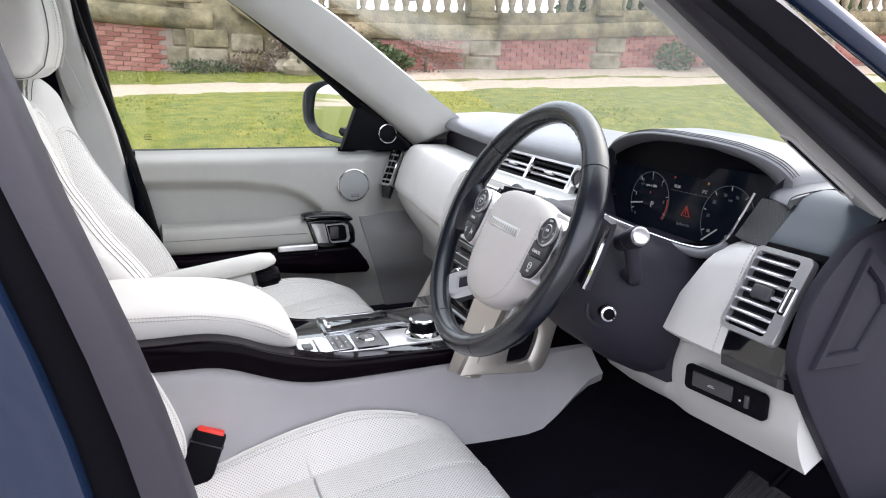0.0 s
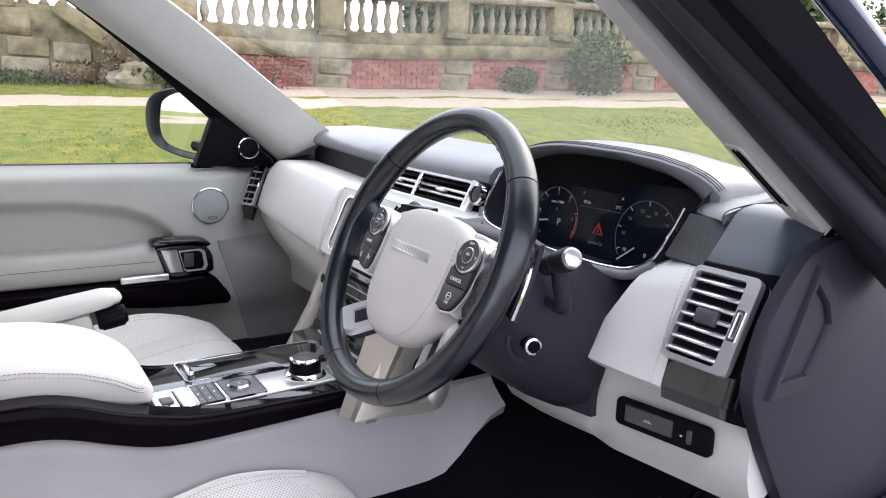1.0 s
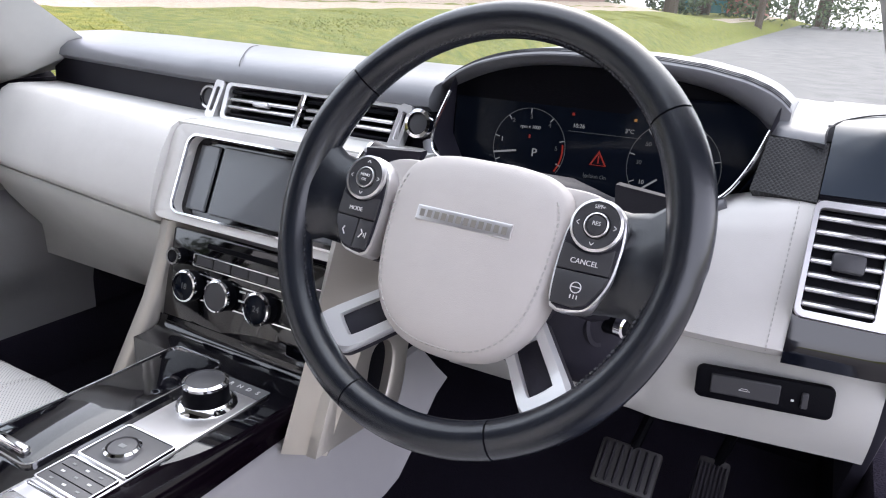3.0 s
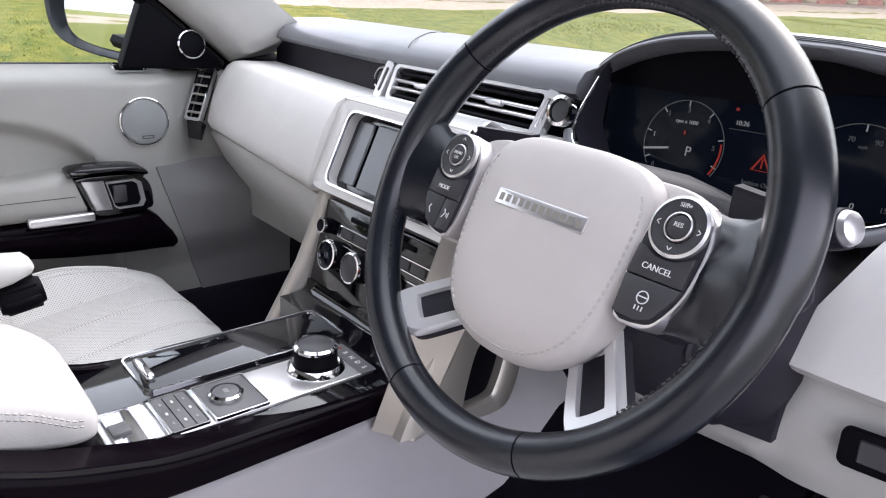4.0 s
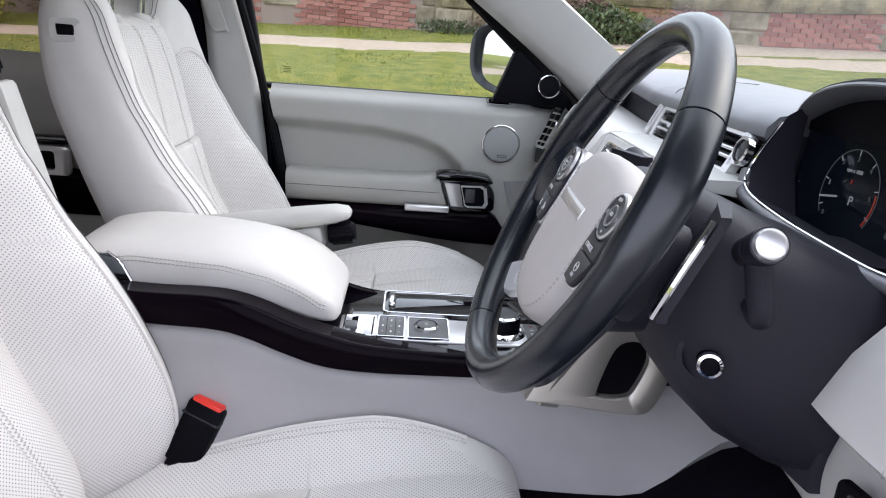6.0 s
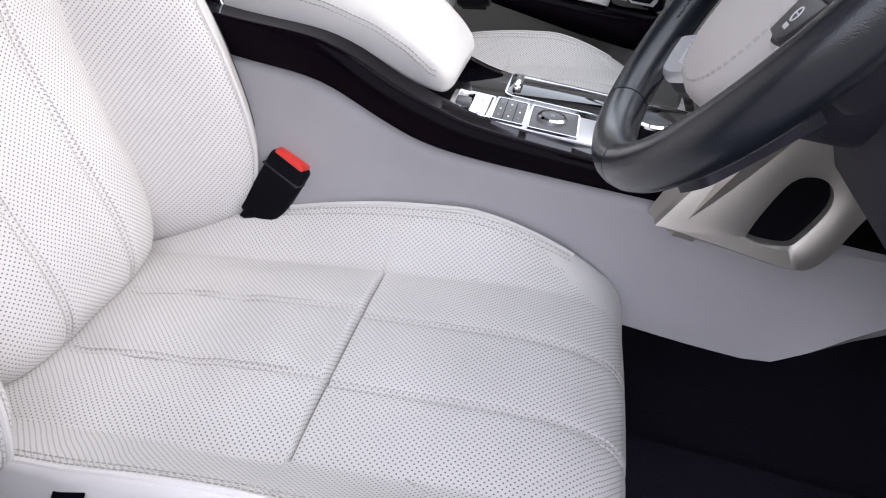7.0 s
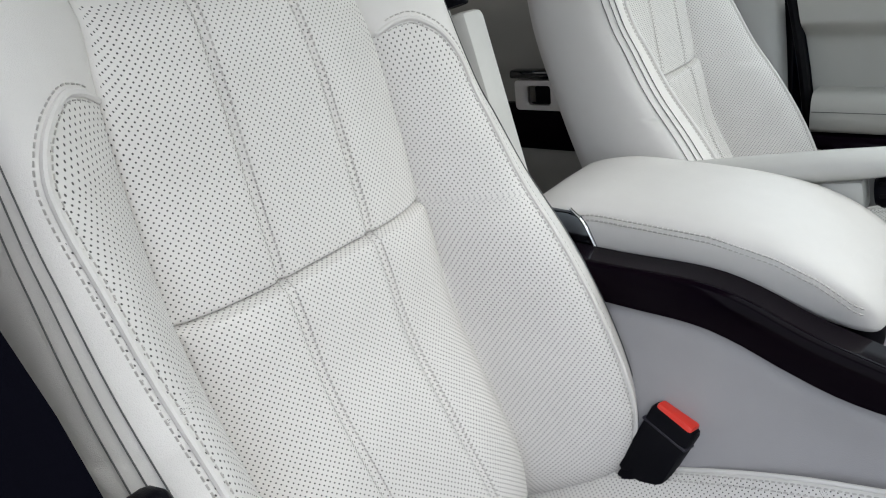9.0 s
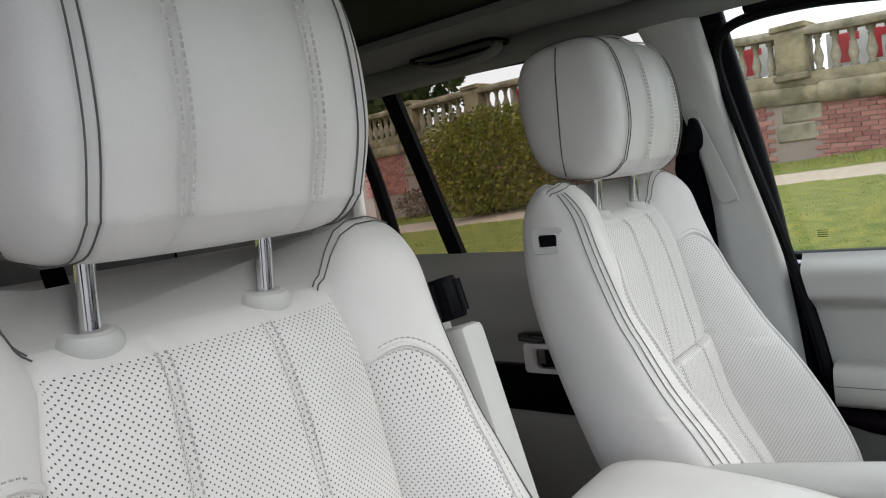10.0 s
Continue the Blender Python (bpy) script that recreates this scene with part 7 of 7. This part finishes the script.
    for x, k in ((-.1345, .05), (-.1340, .3), (-.1335, .52), (-.1315, .70), (-.127, .84), (-.119, .93), (-.108, .968), (-.1055, .95), (-.103, .97), (-.085, .992), (-.056, .998), (-.053, .980), (-.050, .998), (0, 1.0), (.050, .998), (.053, .980), (.056, .998), (.085, .992), (.103, .97), (.1055, .95), (.108, .968), (.119, .93), (.127, .84), (.1315, .70), (.1335, .52), (.1340, .3), (.1345, .05)):
        sh = .014 * (abs(x) / .13) ** 2 * k
        rings.append([(hc[0] + x, hc[1] + a * k - sh, hc[2] + b * k) for a, b in prof])
    head = part("head_restraint", loft(rings), IVORY, seat, "ivory leather head restraint", 70)
    hl = []
    for s in (-1, 1):
        for dx in (-.0035, .0035):
            hl.append([((hc[0] + s * .053 + dx, hc[1] + a * 1.012 + .0015, hc[2] + b * 1.012), (0, a, b)) for a, b in prof[:26]])
    stitches(hl, "head_stitching", SEAM, head)
    for s in (-1, 1):
        for dx in (-.004, .004):
            loop = [(hc[0] + s * .1055 + dx, hc[1] + a * .975 - .0075, hc[2] + b * .975) for a, b in prof]
            part("head_seam", tube(loop + loop[:1], .0007, 5), FLANK_SEAM, head)
        part("side_seam", tube([(hc[0] + s * (.1345 - .012 * abs(b / .1) ** 4), hc[1] - .036 + b * .10, hc[2] + b) for b in np.linspace(-.098, .088, 16)], .0011, 5), FLANK_SEAM, head)
        part("post", tube([(.006 + s * .071, -.697, 1.270), (.006 + s * .071, -.684, 1.37)], .0068, 16), CHROME, seat)
        part("post_collar", lathe([(0, -.010), (.0185, -.010), (.0215, -.003), (.0212, .004), (.018, .009), (.013, .0105), (.0085, .008), (0, .008)], 28, pose(.006 + s * .071, -.698, 1.2815, -8)), TRIM, seat)
    part("release_tab", frame_ring(rrect(.046, .036, .008), rrect(.028, .018, .003), .006, basis((inner * (at(OUTER_C, 1.27) - .001), -.705, 1.262), (-.12, inner, 0), (inner * -.12, 0, 1))), TRIM, seat)
    part("release_lever", rbox(.006, .027, .017, .002, 1, pose(inner * (at(OUTER_C, 1.27) + .0025), -.705, 1.262)), BLACK, seat)
    for ob in seat.children_recursive:
        for v in ob.data.vertices:
            v.co.y -= recline * max(0.0, v.co.z - .72)
    return seat


drv = front_seat("driver_seat", "perforated ivory leather driver seat with folded-up armrest", (.376, 0, 0), -1)
pas = front_seat("passenger_seat", "perforated ivory leather passenger seat with lowered armrest", (-.385, .038, .006), 1, .060)


def armrest(parent, m):
    """Seat armrest along local y, pivot at the origin."""
    rings = []
    for y, z0, z1, hw in ((-.02, -.02, .012, .020), (.0, -.025, .02, .024), (.06, -.018, .022, .025), (.16, -.012, .022, .026), (.26, -.008, .021, .026), (.315, -.006, .019, .026), (.335, -.002, .014, .022), (.340, .002, .008, .014)):
        rings.append([m @ V(x * hw, y, z0 + (z1 - z0) * t) for x, t in ((-.7, 0), (.7, 0), (1, .2), (1, .75), (.75, .95), (0, 1), (-.75, .95), (-1, .75), (-1, .2))])
    a = part("armrest", loft(rings), TRIM, parent, "ivory leather fold-down armrest", 60)
    part("armrest_side", rbox(.038, .25, .042, .008, 2, m @ pose(0, .165, -.030)), TRIM, a)
    part("armrest_knob", lathe([(0, 0), (.015, 0), (.0175, .006), (.0175, .036), (.014, .044), (0, .044)], 20, m @ pose(0, .298, -.028, -90)), BLACK, a, "black ribbed adjuster knob")
    for k in range(8):
        an = k * math.pi / 4
        part("knob_rib", rbox(.004, .034, .004, .001, 1, m @ pose(.0175 * math.cos(an), .320, -.028 + .0175 * math.sin(an), 0, -math.degrees(an) + 90, 0)), RUBBER, a)
    return a


armrest(pas, pose(-.134 + .385, -.585 - .038, .955 - .008, 9.6))
part("care_tag", rbox(.052, .0016, .030, .0006, 1, pose(.212, -.394, .752, -62, 6, 20)), BELT, drv, "small black cloth tag")
armrest(drv, pose(.106 - .376, -.622, .925, 104))

# ---- belts ----
buckle = thing("belt_buckle", "black seat-belt buckle with a red release button", "seat belt buckle")
bkm = pose(.166, -.4035, .820, -20, -16, -8)
part("buckle_body", rbox(.025, .050, .088, .006, 2, bkm @ pose(0, 0, -.036)), BLACK, buckle)
part("buckle_stalk", tube([tuple(bkm @ V(0, -.006, -.07)), (.196, -.475, .70), (.20, -.53, .64)], .013, 10), BLACK, buckle)
part("buckle_lip", rbox(.0265, .052, .003, .001, 1, bkm @ pose(0, 0, -.012)), SOFT_BLACK, buckle)
part("release_button", rbox(.0215, .041, .010, .003, 2, bkm @ pose(0, .0, .007, 0)), RED, buckle, "red release button")


def belt(name, label, pts, width, side):
    b = thing(name, label, "seat belt")
    P = [Vector(p) for p in pts]
    ring = []
    for i, p in enumerate(P):
        t = (P[min(i + 1, len(P) - 1)] - P[max(i - 1, 0)]).normalized()
        w = (Vector(side) - t * t.dot(Vector(side))).normalized() * width / 2
        nrm = t.cross(w).normalized() * .0009
        ring.append([p - w - nrm, p + w - nrm, p + w + nrm, p - w + nrm])
    part("webbing", loft(ring), BELT, b)
    return b


db = belt("seat_belt", "black driver seat belt hanging by the pillar", [(.690, -.640, 1.46), (.676, -.575, 1.26), (.662, -.522, 1.10), (.659, -.508, 1.04), (.657, -.500, 1.02)], .046, (1, 0, 0))
tm = pose(.651, -.500, 1.038, 12, -4, 4)
part("tongue_cover", rbox(.062, .016, .020, .006, 3, tm), BLACK, db)
part("tongue_grip", rbox(.022, .022, .028, .007, 3, tm @ pose(-.026, .003, .003)), BLACK, db)
part("tongue_plate", rbox(.040, .004, .007, .0015, 1, tm @ pose(.012, .008, -.001)), SEAL, db)
part("stop_button", cyl(.005, .0045, .005, 14, .001, pose(.650, -.492, 1.020, -90)), BLACK, db)
part("lower_webbing", loft([[(x + dx, y + dy, z) for dx, dy in ((-.022, -.0012), (.022, -.0012), (.022, .0012), (-.022, .0012))] for x, y, z in ((.653, -.496, 1.03), (.653, -.494, .95), (.655, -.490, .80), (.66, -.485, .65))]), BELT, db)
pb = belt("seat_belt", "black passenger seat belt beside the centre pillar", [(-.688, -.668, 1.405), (-.688, -.680, 1.34), (-.688, -.652, 1.16), (-.688, -.60, .95), (-.69, -.55, .7)], .047, (.15, 1, 0))
part("belt_guide", plate([tuple(q) for q in curve([(-.022, -.030), (.012, -.024), (.020, .0), (.014, .032), (.0, .036), (-.008, .010), (-.022, -.008), (-.022, -.030)], 4)][:-1], .014, basis((-.692, -.664, 1.395), (0, 1, 0), (.12, 0, 1)), .004), BLACK, pb, "black belt guide loop")
part("adjuster_panel", plate([tuple(q) for q in curve([(-.668, .142), (-.654, .146), (-.646, .128), (-.596, -.020), (-.602, -.028), (-.634, -.022), (-.668, .142)], 3)][:-1], .004, basis((-.706, 0, 1.30), (0, 1, 0), (.12, 0, 1)), .0015), TRIM, car)

# ---- rear bench ----
bench = thing("rear_bench", "ivory leather rear seat bench in shadow", "car seat")
part("rear_cushion", loft([[(x, y, z) for y, z in ((-1.75, .66), (-1.24, .66), (-1.20, .70), (-1.20, .78), (-1.24, .815), (-1.45, .80), (-1.75, .77))] for x in np.linspace(-.68, .68, 14)]), IVORY, bench, sharp=60)
part("rear_back", loft([[(x, y, z) for y, z in ((-1.68, .76), (-1.66, .85), (-1.74, 1.05), (-1.82, 1.24), (-1.88, 1.27), (-1.98, 1.25), (-1.9, .76))] for x in np.linspace(-.68, .68, 14)]), IVORY, bench, sharp=60)
part("rear_belt", rbox(.05, .006, .42, .002, 1, pose(.02, -1.725, 1.10, 22)), BELT, bench)
part("belt_hook", frame_ring(rrect(.09, .05, .006), rrect(.07, .03, .004), .01, basis((.30, -1.76, 1.16), (1, 0, 0), (0, -.3, 1))), TRIM, bench)
part("hook_bar", tube([(.27, -1.745, 1.165), (.33, -1.745, 1.165)], .006, 10), CHROME, bench)
